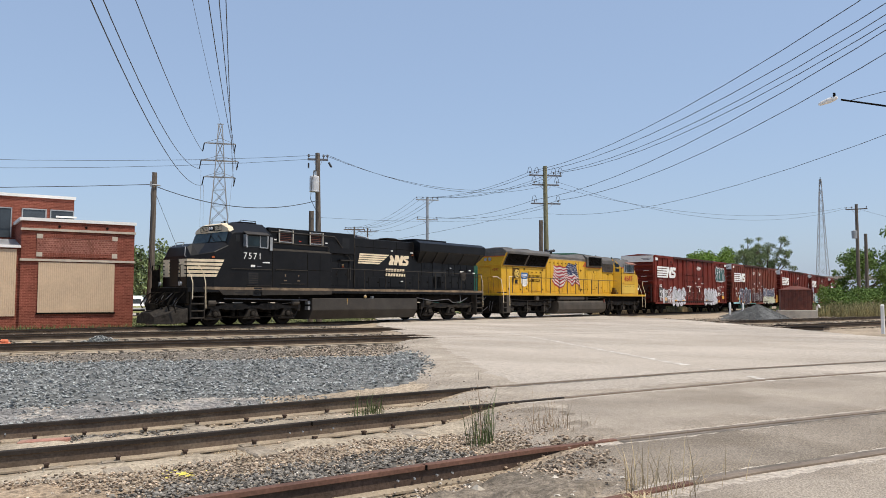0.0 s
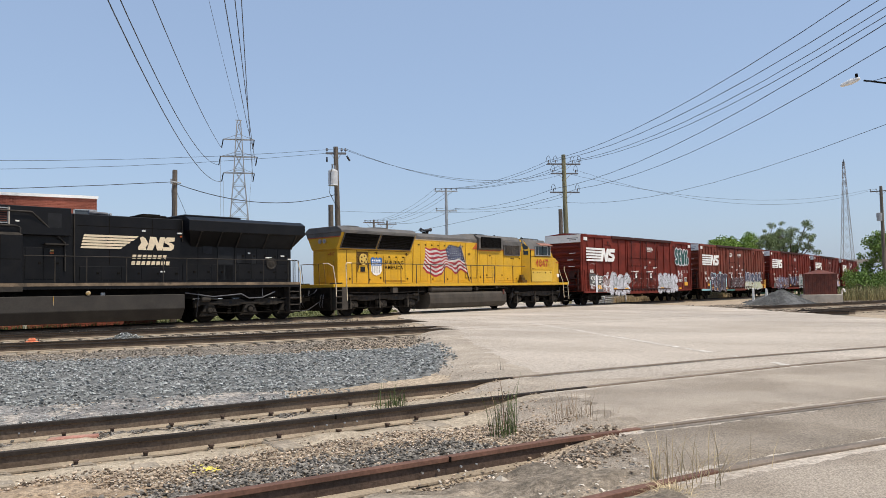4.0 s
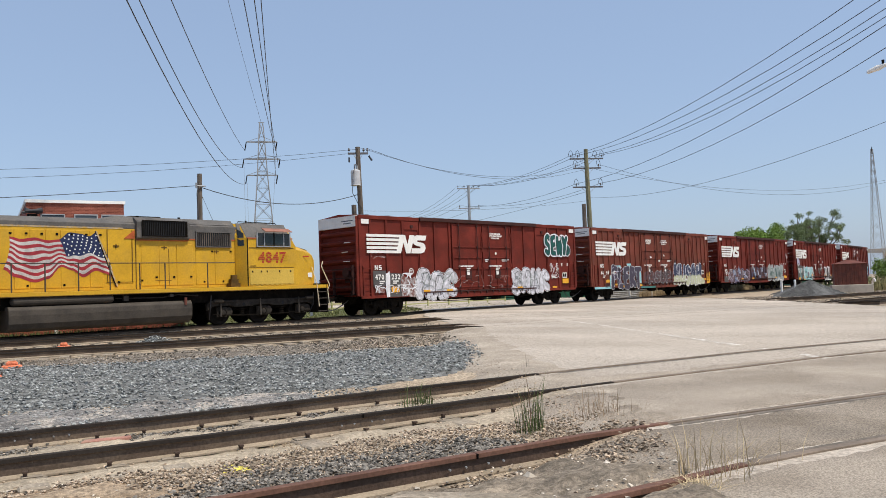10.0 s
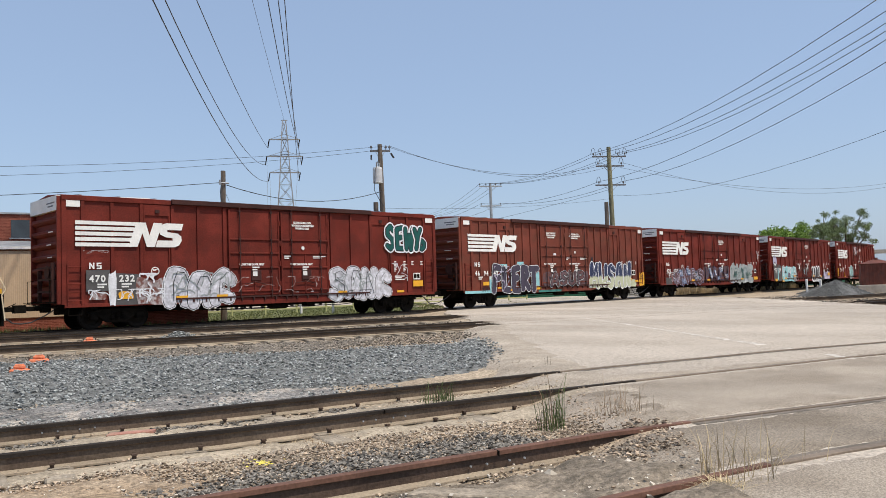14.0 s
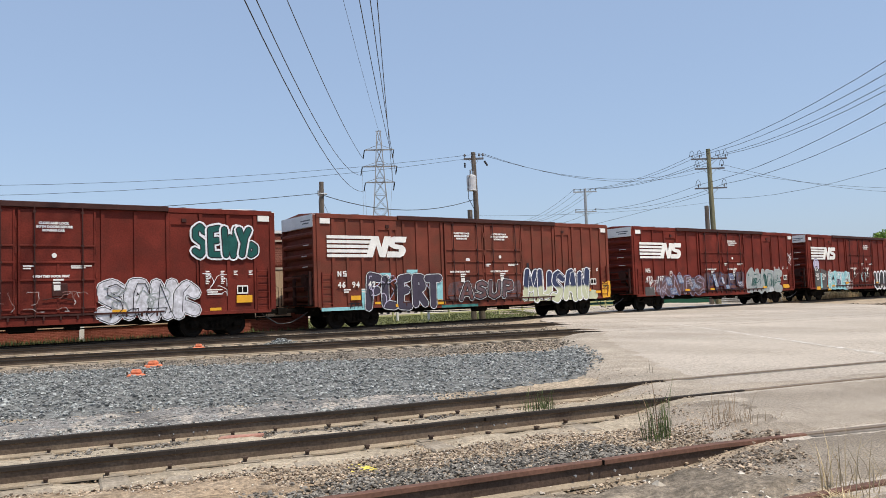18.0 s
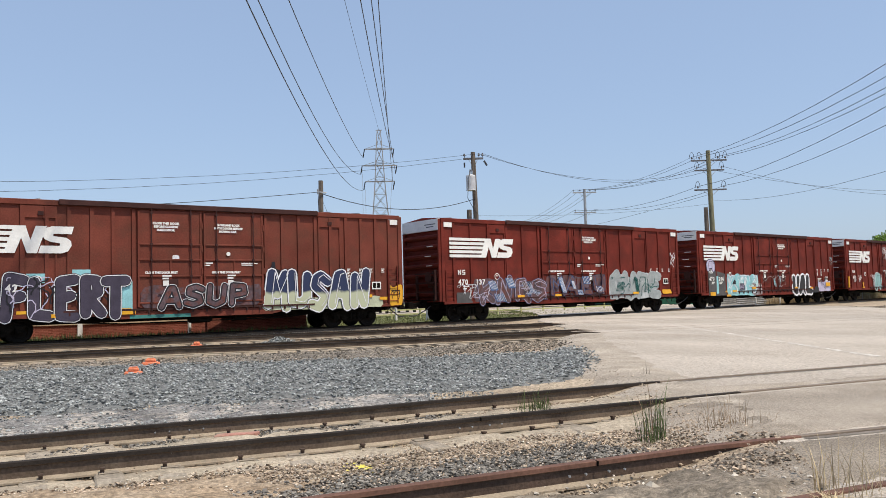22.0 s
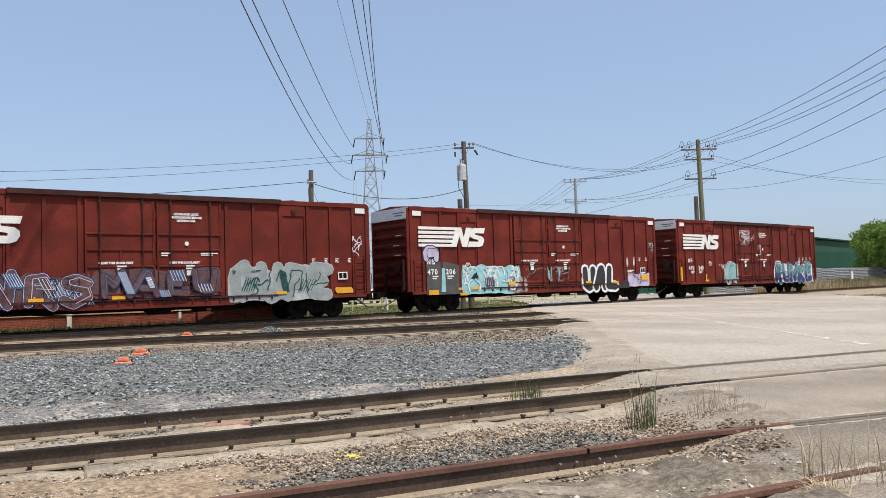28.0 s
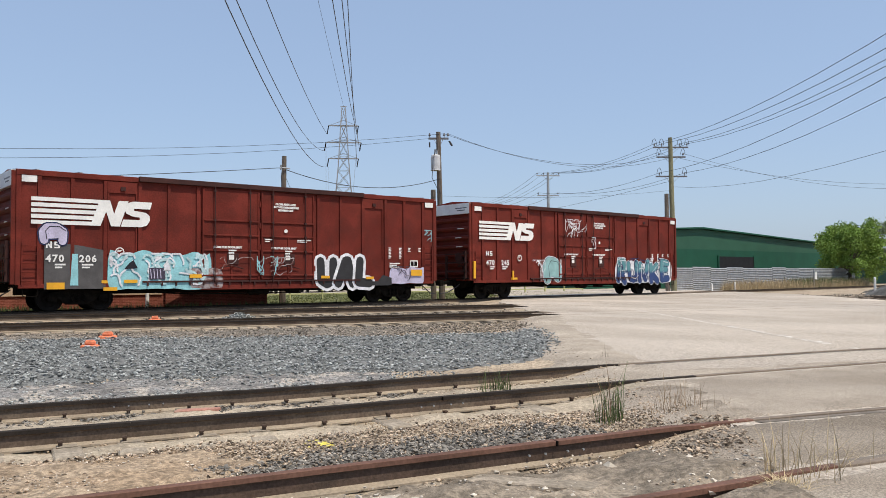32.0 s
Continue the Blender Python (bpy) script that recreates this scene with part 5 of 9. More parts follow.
for c, words in zip(cars[2:], ("oxide red boxcar with blue and grey graffiti along the sill", "oxide red boxcar with pale cyan and black white graffiti", "oxide red boxcar at the train's end with blue graffiti")):
    tagged(c, words)
tagged(cars[0], "oxide red boxcar with silver-white graffiti and dark green tag")

YD = -1.575
P_silver = material("spray_silver", (0.6, 0.6, 0.65), 0.5, var=0.25, scale=4, fine=12, second=(0.36, 0.35, 0.38), amount=0.6)
P_smoke = material("spray_smoke", (0.11, 0.075, 0.085), 0.7, var=0.35, scale=2.5, fine=14, second=(0.15, 0.045, 0.03), amount=0.8)
P_dusty = material("spray_dusty_white", (0.4, 0.36, 0.36), 0.7, var=0.3, scale=3, fine=14, second=(0.16, 0.05, 0.035), amount=0.9, spread=(0.42, 0.58))
c = cars[0]
patch("grey_patch", [(0.87, 1.45), (1.75, 1.45), (1.75, 2.26), (0.87, 2.26)], M_patchgrey, c, -1.562)
patch("grey_patch", [(1.96, 0.9), (2.95, 0.9), (2.88, 2.09), (1.96, 2.14)], M_patchgrey, c, -1.562)
fringe("yellow_blot", 2.12, 2.68, 1.12, 1.46, M_reflector, c, 1, -1.58, 4)
fringe("faded_yellow_blot", 0.96, 1.6, 1.12, 1.46, P_dusty, c, 2, -1.58, 4)
fringe("white_drip", 1.72, 1.98, 0.85, 2.3, P_white, c, 3, -1.585, 2)
fringe("white_overspray", 2.8, 3.95, 0.85, 2.0, P_dusty, c, 4, -1.572, 5)
scribble(0.95, 3.9, 0.95, 1.5, 16, P_white, c, 15, -1.59, 0.035)
scribble(2.9, 3.9, 0.95, 2.1, 10, P_white, c, 17, -1.6, 0.06)
scribble(0.75, 1.7, 2.6, 3.0, 5, P_dusty, c, 18, -1.58, 0.02)
throwup("nnr", 3.95, 7.02, 0.72, 2.28, ((P_white, 0.06), (P_dark, 0.03), (P_silver, 0.0)), c, 11, 0.5, YD, P_dark, "sprayed silver graffiti in fat rounded letters", 0.02)
throwup("SnNr", 12.0, 15.75, 0.76, 2.24, ((P_white, 0.06), (P_dark, 0.03), (P_silver, 0.0)), c, 13, 0.48, YD, P_dark, "sprayed silver graffiti in fat rounded letters", 0.03)
throwup("SEWY", 15.5, 18.0, 3.06, 4.48, ((P_white, 0.12), (P_dark, 0.045), (P_teal, 0.0)), c, 14, 0.34, YD, None, "sprayed dark green graffiti with a white rim", 0.02)
throwup("O", 17.7, 18.25, 3.15, 3.75, ((P_white, 0.1), (P_dark, 0.05), (P_teal, 0.0)), c, 19, 0.36, YD)
for x in (4.4, 6.2, 12.5, 14.9):
    part("reflector", Form().box(x, x + 0.5, -1.612, -1.6, 1.06, 1.19), M_reflector, c, "amber reflector strip")
part("yellow_notice", Form().box(17.3, 17.97, -1.578, -1.56, 1.3, 1.6), M_reflector, c, "amber notice under the white plate")
scribble(15.9, 16.9, 1.5, 2.5, 7, P_white, c, 16, -1.58)
scribble(4.1, 6.9, 0.85, 2.1, 16, P_coolgrey, c, 61, -1.604, 0.05)
scribble(12.2, 15.6, 0.85, 2.0, 16, P_coolgrey, c, 62, -1.604, 0.05)
scribble(12.3, 15.5, 0.8, 1.2, 8, P_dark, c, 63, -1.606, 0.03)
scribble(7.0, 11.8, 1.2, 1.9, 14, P_dusty, c, 20, -1.69, 0.03)
c = cars[1]
patch("cyan_block", [(2.2, 0.9), (2.6, 0.9), (2.6, 1.73), (2.2, 1.73)], P_cyan, c, -1.567)
patch("cyan_block", [(4.7, 2.1), (5.32, 2.1), (5.32, 2.58), (4.7, 2.58)], P_cyan, c, -1.567)
patch("cyan_block", [(3.2, 2.1), (3.8, 2.1), (3.8, 2.44), (3.2, 2.44)], P_cyan, c, -1.567)
patch("cyan_block", [(6.2, 0.92), (6.8, 0.92), (6.8, 2.13), (6.2, 2.13)], P_cyan, c, -1.567)
patch("sill_paint", [(0.15, 0.8), (2.7, 0.8), (2.7, 0.95), (0.15, 0.95)], P_cyan, c, -1.567)
patch("sill_paint", [(6.7, 0.73), (9.0, 0.73), (9.0, 0.86), (6.7, 0.86)], P_tealsill, c, -1.567)
scribble(1.5, 2.2, 0.86, 1.1, 8, P_dark, c, 28, -1.58, 0.025)
throwup("FLERT", 2.4, 6.62, 0.72, 2.46, ((P_dark, 0.07), (P_white, 0.05), (P_dark, 0.02), (P_purple, 0.0)), c, 21, 0.4, YD, None, "sprayed violet-black graffiti with a white rim", 0.02)
scribble(2.6, 6.5, 0.85, 2.3, 16, P_lav, c, 64, -1.604, 0.035)
scribble(2.6, 6.5, 0.85, 2.3, 10, P_dark, c, 65, -1.608, 0.05)
fringe("smoke", 7.1, 11.9, 1.1, 2.05, P_smoke, c, 25, -1.6, 9)
throwup("ASUP", 7.75, 11.35, 1.05, 2.05, ((P_white, 0.02), (P_dark, 0.0), (P_smoke, -0.06)), c, 22, 0.32, -1.69, None, "sprayed black and white graffiti letters", 0.02)
P_fade = two_tone("spray_navy_cream", (0.018, 0.028, 0.08), (0.48, 0.5, 0.34), 1.6, 0.06)
fringe("cream_cloud", 12.0, 17.9, 0.84, 1.45, P_cream, c, 24, -1.57, 10)
throwup("MUSAN", 12.25, 17.1, 0.86, 2.5, ((P_dark, 0.08), (P_white, 0.055), (P_fade, 0.0)), c, 23, 0.4, YD, P_white, "sprayed graffiti fading from navy to cream", 0.08)
patch("dark_blot", [(12.42, 2.3), (12.85, 2.3), (12.8, 2.55), (12.62, 2.6), (12.58, 2.9), (12.44, 2.88)], P_dark, c, -1.57)
fringe("orange_block", 18.25, 18.95, 0.86, 1.9, M_reflector, c, 26, -1.58, 4)
scribble(18.35, 18.8, 1.1, 1.6, 8, P_dark, c, 27, -1.59, 0.025)
for x, z, w in ((1.62, 1.24, 0.5), (4.0, 0.86, 0.5), (6.4, 0.9, 0.5), (16.9, 1.3, 0.4), (17.7, 1.18, 0.4)):
    part("reflector", Form().box(x, x + w, -1.612, -1.6, z, z + 0.2 if x < 2 else z + 0.13), M_reflector, c, "amber reflector strip")
for k, t in enumerate(("CLOSE THIS DOOR", "BEFORE CLOSING", "MAIN DOOR")):
    lettering(t, 7.55 + (0, 0.04, 0.16)[k], 4.32 - 0.13 * k, 0.085, M_white, c, -1.60, 1.0, "door_notice", bold=0.008)
fringe("white_blot", 8.3, 8.58, 2.95, 3.15, P_white, c, 29, -1.57, 3)
c = cars[2]
fringe("smoke", 1.95, 7.0, 0.9, 2.2, P_smoke, c, 30, -1.568, 10)
fringe("smoke", 7.0, 11.9, 1.1, 2.35, P_smoke, c, 40, -1.6, 9)
throwup("KNRS", 2.2, 7.05, 0.86, 2.1, ((P_navy, 0.05), (P_lav, 0.02), (P_smoke, 0.0)), c, 31, 0.26, YD, P_lav, "sprayed violet and blue graffiti letters", 0.08)
throwup("MAEU", 7.2, 11.8, 1.15, 2.25, ((P_navy, 0.03), (P_smoke, 0.0)), c, 32, 0.2, -1.69, P_deep, "sprayed violet and blue graffiti letters", 0.08)
for x0, x1, z0, z1 in ((2.9, 3.4, 1.5, 1.95), (4.1, 4.6, 1.6, 2.1), (3.3, 4.0, 0.9, 1.3), (5.2, 5.9, 1.2, 1.9), (6.1, 6.9, 0.95, 1.5)):
    hatch(x0, x1, z0, z1, 9, P_deep, c, -1.6, 0.5, 0.045)
    hatch(x0 + 0.04, x1 + 0.04, z0 + 0.05, z1, 6, P_white, c, -1.612, 0.5, 0.022)
for x0, x1, z0, z1 in ((7.9, 8.2, 1.3, 2.1), (9.8, 10.4, 1.75, 2.15), (9.4, 9.8, 1.15, 1.4), (10.9, 11.5, 1.3, 1.6), (8.9, 9.1, 1.5, 1.9)):
    hatch(x0, x1, z0, z1, 7, P_deep, c, -1.71, 0.4, 0.045)
    hatch(x0 + 0.03, x1 + 0.03, z0, z1, 5, P_white, c, -1.722, 0.4, 0.02)
fringe("silver_blot", 5.4, 6.6, 1.2, 1.9, P_silver, c, 41, -1.59, 5)
scribble(5.4, 6.6, 1.2, 1.9, 12, P_dark, c, 42, -1.615, 0.03)
fringe("grey_cover_paint", 12.2, 16.6, 0.8, 2.4, P_grey, c, 33, -1.572, 11, "grey paint that covers older graffiti")
throwup("OUPE", 12.3, 17.0, 0.82, 2.4, ((P_grey, 0.03), (P_coolgrey, 0.0)), c, 34, 0.42, -1.58, None, "sprayed grey graffiti letters", 0.05)
scribble(12.4, 16.8, 0.95, 2.1, 16, P_teal, c, 35, -1.61, 0.045)
hatch(13.0, 13.6, 1.3, 1.8, 6, P_teal, c, -1.615, -0.4, 0.04)
hatch(14.5, 14.8, 1.2, 2.0, 5, P_teal, c, -1.615, 0.2, 0.04)
hatch(15.6, 16.3, 1.2, 1.7, 6, P_teal, c, -1.615, -0.5, 0.03)
scribble(0.9, 3.0, 1.05, 1.8, 12, P_white, c, 36, -1.592, 0.02)
scribble(1.9, 2.8, 0.9, 1.4, 7, P_lav, c, 38, -1.595, 0.025)
scribble(18.1, 18.55, 2.6, 3.6, 8, P_white, c, 37, -1.58, 0.03)
fringe("yellow_blot", 17.2, 18.1, 1.05, 1.35, M_reflector, c, 39, -1.58, 4)
patch("grey_patch", [(0.87, 0.9), (1.88, 0.9), (1.88, 1.42), (0.87, 1.42)], M_patchgrey, c, -1.562)
for x in (4.9, 7.7, 14.3):
    part("reflector", Form().box(x, x + 0.5, -1.63, -1.62, 1.1, 1.22), M_reflector, c, "amber reflector strip")
c = cars[3]
patch("grey_patch", [(0.93, 0.82), (3.05, 0.82), (3.0, 2.25), (2.2, 2.4), (0.93, 2.56)], M_patchgrey, c, -1.562)
throwup("n", 0.66, 1.72, 2.5, 3.18, ((P_navy, 0.05), (P_dark, 0.02), (P_lav, 0.0)), c, 41, 0.42, YD, P_dark, "small sprayed lavender blob with dark lines", 0.06)
fringe("cyan_cover", 3.1, 7.2, 0.72, 2.3, P_cyan, c, 42, -1.572, 11, "pale cyan paint that covers older graffiti")
fringe("white_overspray", 6.3, 7.7, 0.75, 1.7, P_dusty, c, 43, -1.576, 5)
patch("cyan_block", [(1.8, 0.95), (2.08, 0.95), (2.06, 2.1), (1.86, 2.1)], P_cyan, c, -1.58)
scribble(3.2, 7.0, 0.9, 2.15, 26, P_white, c, 44, -1.6, 0.07)
scribble(3.2, 7.0, 0.9, 2.1, 16, P_ice, c, 48, -1.605, 0.09)
patch("dark_blot", [(3.7, 1.55), (3.9, 1.78), (4.05, 1.9), (4.22, 1.58)], P_dark, c, -1.612)
patch("dark_blot", [(4.65, 1.15), (5.28, 1.15), (5.28, 1.6), (4.65, 1.6)], P_purple, c, -1.612)
patch("white_mark", [(5.2, 1.5), (5.5, 1.5), (5.35, 1.95)], P_white, c, -1.614)
hatch(4.7, 5.2, 1.2, 1.55, 4, P_lav, c, -1.618, 0.1, 0.03)
throwup("UAL", 12.15, 15.1, 0.72, 2.16, ((P_white, 0.14), (P_ink, 0.0)), c, 45, 0.42, YD, None, "sprayed black graffiti letters with a broad white rim", 0.01)
patch("dark_base", [(14.3, 0.8), (16.2, 0.8), (16.2, 1.15), (15.7, 1.3), (15.4, 1.0), (14.5, 1.0)], P_ink, c, -1.592)
fringe("pale_cloud", 16.05, 18.2, 0.84, 1.75, P_lav, c, 46, -1.572, 6)
scribble(16.2, 17.3, 0.95, 1.7, 9, P_purple, c, 47, -1.6, 0.025)
scribble(7.3, 11.4, 1.2, 2.05, 12, P_dusty, c, 49, -1.69, 0.03)
scribble(9.15, 9.45, 1.25, 2.1, 6, P_cyan, c, 50, -1.69, 0.03)
scribble(9.75, 10.1, 1.3, 2.1, 6, P_cyan, c, 56, -1.69, 0.03)
scribble(18.2, 18.65, 2.9, 3.5, 7, P_cyan, c, 57, -1.58, 0.03)
for x, z, w, h in ((1.0, 0.82, 0.6, 0.24), (2.95, 0.74, 0.5, 0.13), (3.7, 1.02, 0.5, 0.13), (6.25, 1.2, 0.5, 0.15), (12.3, 1.15, 0.45, 0.12), (14.7, 1.1, 0.45, 0.12), (17.34, 1.25, 0.68, 0.3)):
    part("reflector", Form().box(x, x + w, -1.632, -1.62, z, z + h), M_reflector, c, "amber reflector strip")
c = cars[4]
fringe("white_overspray", 5.2, 7.05, 0.88, 2.25, P_dusty, c, 58, -1.57, 6)
throwup("n", 5.45, 7.0, 0.92, 2.2, ((P_white, 0.06), (P_navy, 0.02), (P_sky, 0.0)), c, 51, 0.46, YD, P_dark, "sprayed pale green and white graffiti face shape", 0.06)
scribble(4.6, 5.6, 1.2, 2.1, 8, P_white, c, 55, -1.6, 0.03)
P_sea = two_tone("spray_sea", (0.09, 0.25, 0.28), (0.02, 0.05, 0.17), 1.45, 0.12)
fringe("white_cloud", 12.15, 18.3, 0.72, 2.2, P_white, c, 59, -1.57, 12)
throwup("RUNKE", 12.25, 17.9, 0.72, 2.25, ((P_white, 0.07), (P_navy, 0.04), (P_sea, 0.0)), c, 52, 0.34, YD, P_white, "sprayed graffiti fading from sea green to navy", 0.08)
scribble(12.3, 17.8, 0.8, 2.3, 22, P_navy, c, 66, -1.605, 0.05)
scribble(12.3, 17.8, 0.8, 2.3, 14, P_white, c, 67, -1.61, 0.04)
scribble(7.3, 9.2, 3.35, 4.5, 22, P_white, c, 53, -1.69, 0.03)
scribble(9.7, 10.1, 2.8, 3.5, 8, P_white, c, 54, -1.69, 0.03)
part("reflector", Form().box(0.02, 0.16, -1.64, -1.56, 1.1, 2.0), M_reflector, c, "amber reflector strip")
part("reflector", Form().box(2.95, 3.07, -1.6, -1.57, 1.0, 1.5), M_reflector, c, "amber reflector strip")
movers = [(c, a, CAR_L) for c, a in zip(cars, SPOTS)]

# ---- locomotives
M_tank = material("grimy_tank_paint", (0.06, 0.051, 0.042), 0.7, var=0.25, scale=1.5, fine=20, second=(0.085, 0.07, 0.054), amount=0.5)
M_tankdark = material("dusty_black_tank", (0.04, 0.035, 0.03), 0.6, var=0.2, scale=1.0, fine=25, second=(0.06, 0.051, 0.042), amount=0.5)
M_frame = material("grimy_truck_steel", (0.03, 0.026, 0.022), 0.85, var=0.35, scale=3, fine=30, second=(0.06, 0.05, 0.041), amount=0.6, spec=0.15)
M_cream = material("cream_white_paint", (0.72, 0.6, 0.42), 0.6, var=0.12, scale=2, fine=18)
M_redvent = material("rusty_louvre", (0.14, 0.05, 0.035), 0.8, var=0.3)
M_numred = material("dark_red_letter", (0.4, 0.045, 0.025), 0.5, var=0.12)
M_redline = material("faded_red_line", (0.42, 0.1, 0.03), 0.6, var=0.3, scale=4)
M_flagwhite = material("flag_white", (0.55, 0.52, 0.5), 0.55, var=0.3, scale=2, second=(0.3, 0.29, 0.32), amount=0.6)
M_flagred = material("flag_red", (0.34, 0.035, 0.045), 0.55, var=0.2, scale=2, second=(0.16, 0.02, 0.03), amount=0.6)
M_flagblue = material("flag_blue", (0.02, 0.03, 0.085), 0.55, var=0.2, scale=3)
M_shield = material("emblem_blue", (0.03, 0.13, 0.36), 0.5, var=0.1)
M_sill = material("dusty_sill_paint", (0.2, 0.145, 0.095), 0.8, var=0.35, scale=2, fine=20, second=(0.06, 0.05, 0.04), amount=0.7)
M_skirt = material("dusty_black_skirt", (0.03, 0.026, 0.022), 0.7, var=0.3, scale=2, fine=20, second=(0.055, 0.045, 0.035), amount=0.5)
# near-black: shade inside grilles and openings is put into the colour
M_ydark = material("shaded_grille", (0.012, 0.013, 0.015), 0.6, var=0.3)
M_seam = material("seam_dirt_and_shade", (0.11, 0.06, 0.014), 0.8, var=0.4, scale=4)
M_dust = material("dust_streak", (0.42, 0.36, 0.28), 0.9, var=0.3, scale=3, second=(0.5, 0.3, 0.05), amount=0.9, spread=(0.4, 0.6), stretch=(1, 1, 1))


def loft(sections):
    """Skins a row of (x, outline of (y, z)) with caps."""
    f = Form()
    n = len(sections[0][1])
    for x, o in sections:
        f.v += [(x, y, z) for y, z in o]
    for k in range(len(sections) - 1):
        for i in range(n):
            j = (i + 1) % n
            f.f.append((k * n + i, k * n + j, (k + 1) * n + j, (k + 1) * n + i))
    f.f += [tuple(range(n))[::-1], tuple(range((len(sections) - 1) * n, len(sections) * n))]
    return f


def hull(w, zb, zs, wt, zt):
    return [(-w, zb), (-w, zs), (-wt, zt), (wt, zt), (w, zs), (w, zb)]


def band(path, z0, z1, out=0.006, slant=0.0):
    """A thin band along a path of (x, y) points, facing the path's right side."""
    f = Form()
    for (xa, ya), (xb, yb) in zip(path, path[1:]):
        last = (xb, yb) == path[-1]
        d = math.hypot(xb - xa, yb - ya)
        nx, ny = (yb - ya) / d * out, -(xb - xa) / d * out
        xs = xb - (slant if last else 0)
        f.add([(xa + nx, ya + ny, z0), (xs + nx, yb + ny, z0), (xb + nx, yb + ny, z1), (xa + nx, ya + ny, z1)], [(0, 1, 2, 3)])
    return f


def loco_truck(parent, xs, r=0.53, pedestals=True):
    """Three-axle truck; with broad cast pedestals, or with open journals and dampers."""
    x0, x1 = xs[0], xs[-1]
    t = part("truck", Form().box(x0 - 0.2, x1 + 0.2, -0.7, 0.7, 0.6, 1.0), M_under, parent, "grimy cast steel three-axle locomotive truck", bevel=0.03)
    for s in (-1, 1):
        a, b = sorted((s * 1.02, s * 1.2))
        prof = [(x0 - 0.75, 0.9), (x0 - 0.62, 1.04)]
        mids = [(p + q) / 2 for p, q in zip(xs, xs[1:])]
        for x, m in zip(xs, mids + [None]):
            prof += [(x - 0.5, 1.0), (x - 0.25, 0.9), (x + 0.25, 0.9), (x + 0.5, 1.0)] if pedestals else [(x - 0.4, 1.06), (x + 0.4, 1.06)]
        prof += [(x1 + 0.62, 1.04), (x1 + 0.8, 0.9), (x1 + 0.75, 0.6)]
        low = 0.7 if pedestals else 0.76
        for x in reversed(xs):
            prof += [(x + 0.55, low), (x + 0.42, low + 0.06), (x - 0.42, low + 0.06), (x - 0.55, low)]
        prof += [(x0 - 0.72, 0.64)]
        side = part("side_frame", Form().prism(prof, a, b), M_frame, t, bevel=0.015)
        for m in mids:
            # near-black disc painted on for the shade in a frame hole
            part("frame_hole", Form().lathe([(0.075, 0), (0.075, 0.012)], (m, s * 1.2, 0.86), (0, s, 0), 12), M_ydark, side)
        for x in xs:
            if pedestals:
                f = Form().prism([(x - 0.45, 0.27), (x + 0.45, 0.27), (x + 0.38, 0.36), (x + 0.2, 0.78), (x - 0.2, 0.78), (x - 0.38, 0.36)], *sorted((s * 1.0, s * 1.18)))
            else:
                f = Form().box(x - 0.24, x + 0.24, *sorted((s * 0.98, s * 1.14)), 0.34, 0.76).lathe([(0.16, -0.1), (0.2, 0.0), (0.16, 0.02)], (x + 0.34, s * 1.1, 0.56), (0, s, 0), 10)
            box = part("journal_box", f, M_frame, t, bevel=0.012)
            g = Form().lathe([(0.17, 0), (0.17, 0.05), (0.135, 0.07)], (x, s * 1.17, 0.53), (0, s, 0), 16)
            part("journal_cap", g, M_under, box)
            part("cap_boss", Form().lathe([(0.12, 0.05), (0.11, 0.09), (0.06, 0.11)], (x, s * 1.17, 0.53), (0, s, 0), 12), M_frame, box)
        if not pedestals:
            for x in (x0 - 0.12, xs[1] - 0.15, x1 - 0.2):
                part("damper", Form().rod((x, s * 1.24, 0.36), (x, s * 1.24, 0.72), 0.05, sides=8).rod((x, s * 1.24, 0.72), (x, s * 1.24, 1.1), 0.03, sides=8), M_tank, t)
        for x in mids:
            g = Form()
            for k in range(4):
                g.rod((x, s * 1.05, 0.34 + 0.1 * k), (x, s * 1.05, 0.4 + 0.1 * k), 0.11, sides=10)
            part("spring", g, M_under, t)
        for x, d in ((x0 - 0.2, 1), (x1 + 0.35, -1)):
            k = 1.0 if pedestals else 0.7
            g = Form().lathe([(0.09 * k, -0.26), (0.13 * k, -0.22), (0.13 * k, 0.14), (0.07 * k, 0.2)], (x, s * 1.26, 1.03), (d, 0, 0), 12).rod((x + d * 0.2, s * 1.26, 1.03), (x + d * 0.75, s * 1.24, 0.98), 0.028)
            part("brake_cylinder", g, M_tank if pedestals else M_frame, t)
        part("brake_rigging", Form().tube([(x0 - 0.5, s * 1.22, 0.46), (x0 + 1.0, s * 1.24, 0.38), (x1 - 1.0, s * 1.24, 0.38), (x1 + 0.5, s * 1.22, 0.46)], 0.025), M_under, t)
        part("sand_hose", Form().tube([(x0 - 0.6, s * 1.3, 1.3), (x0 - 0.62, s * 1.25, 0.8), (x0 - 0.52, s * 0.95, 0.25)], 0.022), M_wire, t)
        part("sand_hose", Form().tube([(x1 + 0.6, s * 1.3, 1.3), (x1 + 0.64, s * 1.25, 0.8), (x1 + 0.54, s * 0.95, 0.25)], 0.022), M_wire, t)
    for x in xs:
        wheelset(r, t, x)
    return t


def handrail(parent, x0, x1, z0, z1, posts, y, mat, name="handrail", r=0.02):
    part(name, Form().rod((x0, y, z1), (x1, y, z1), r, sides=6), mat, parent)
    for x in posts:
        part("stanchion", Form().rod((x, y, z0), (x, y, z1), r * 1.25, sides=6), mat, parent)


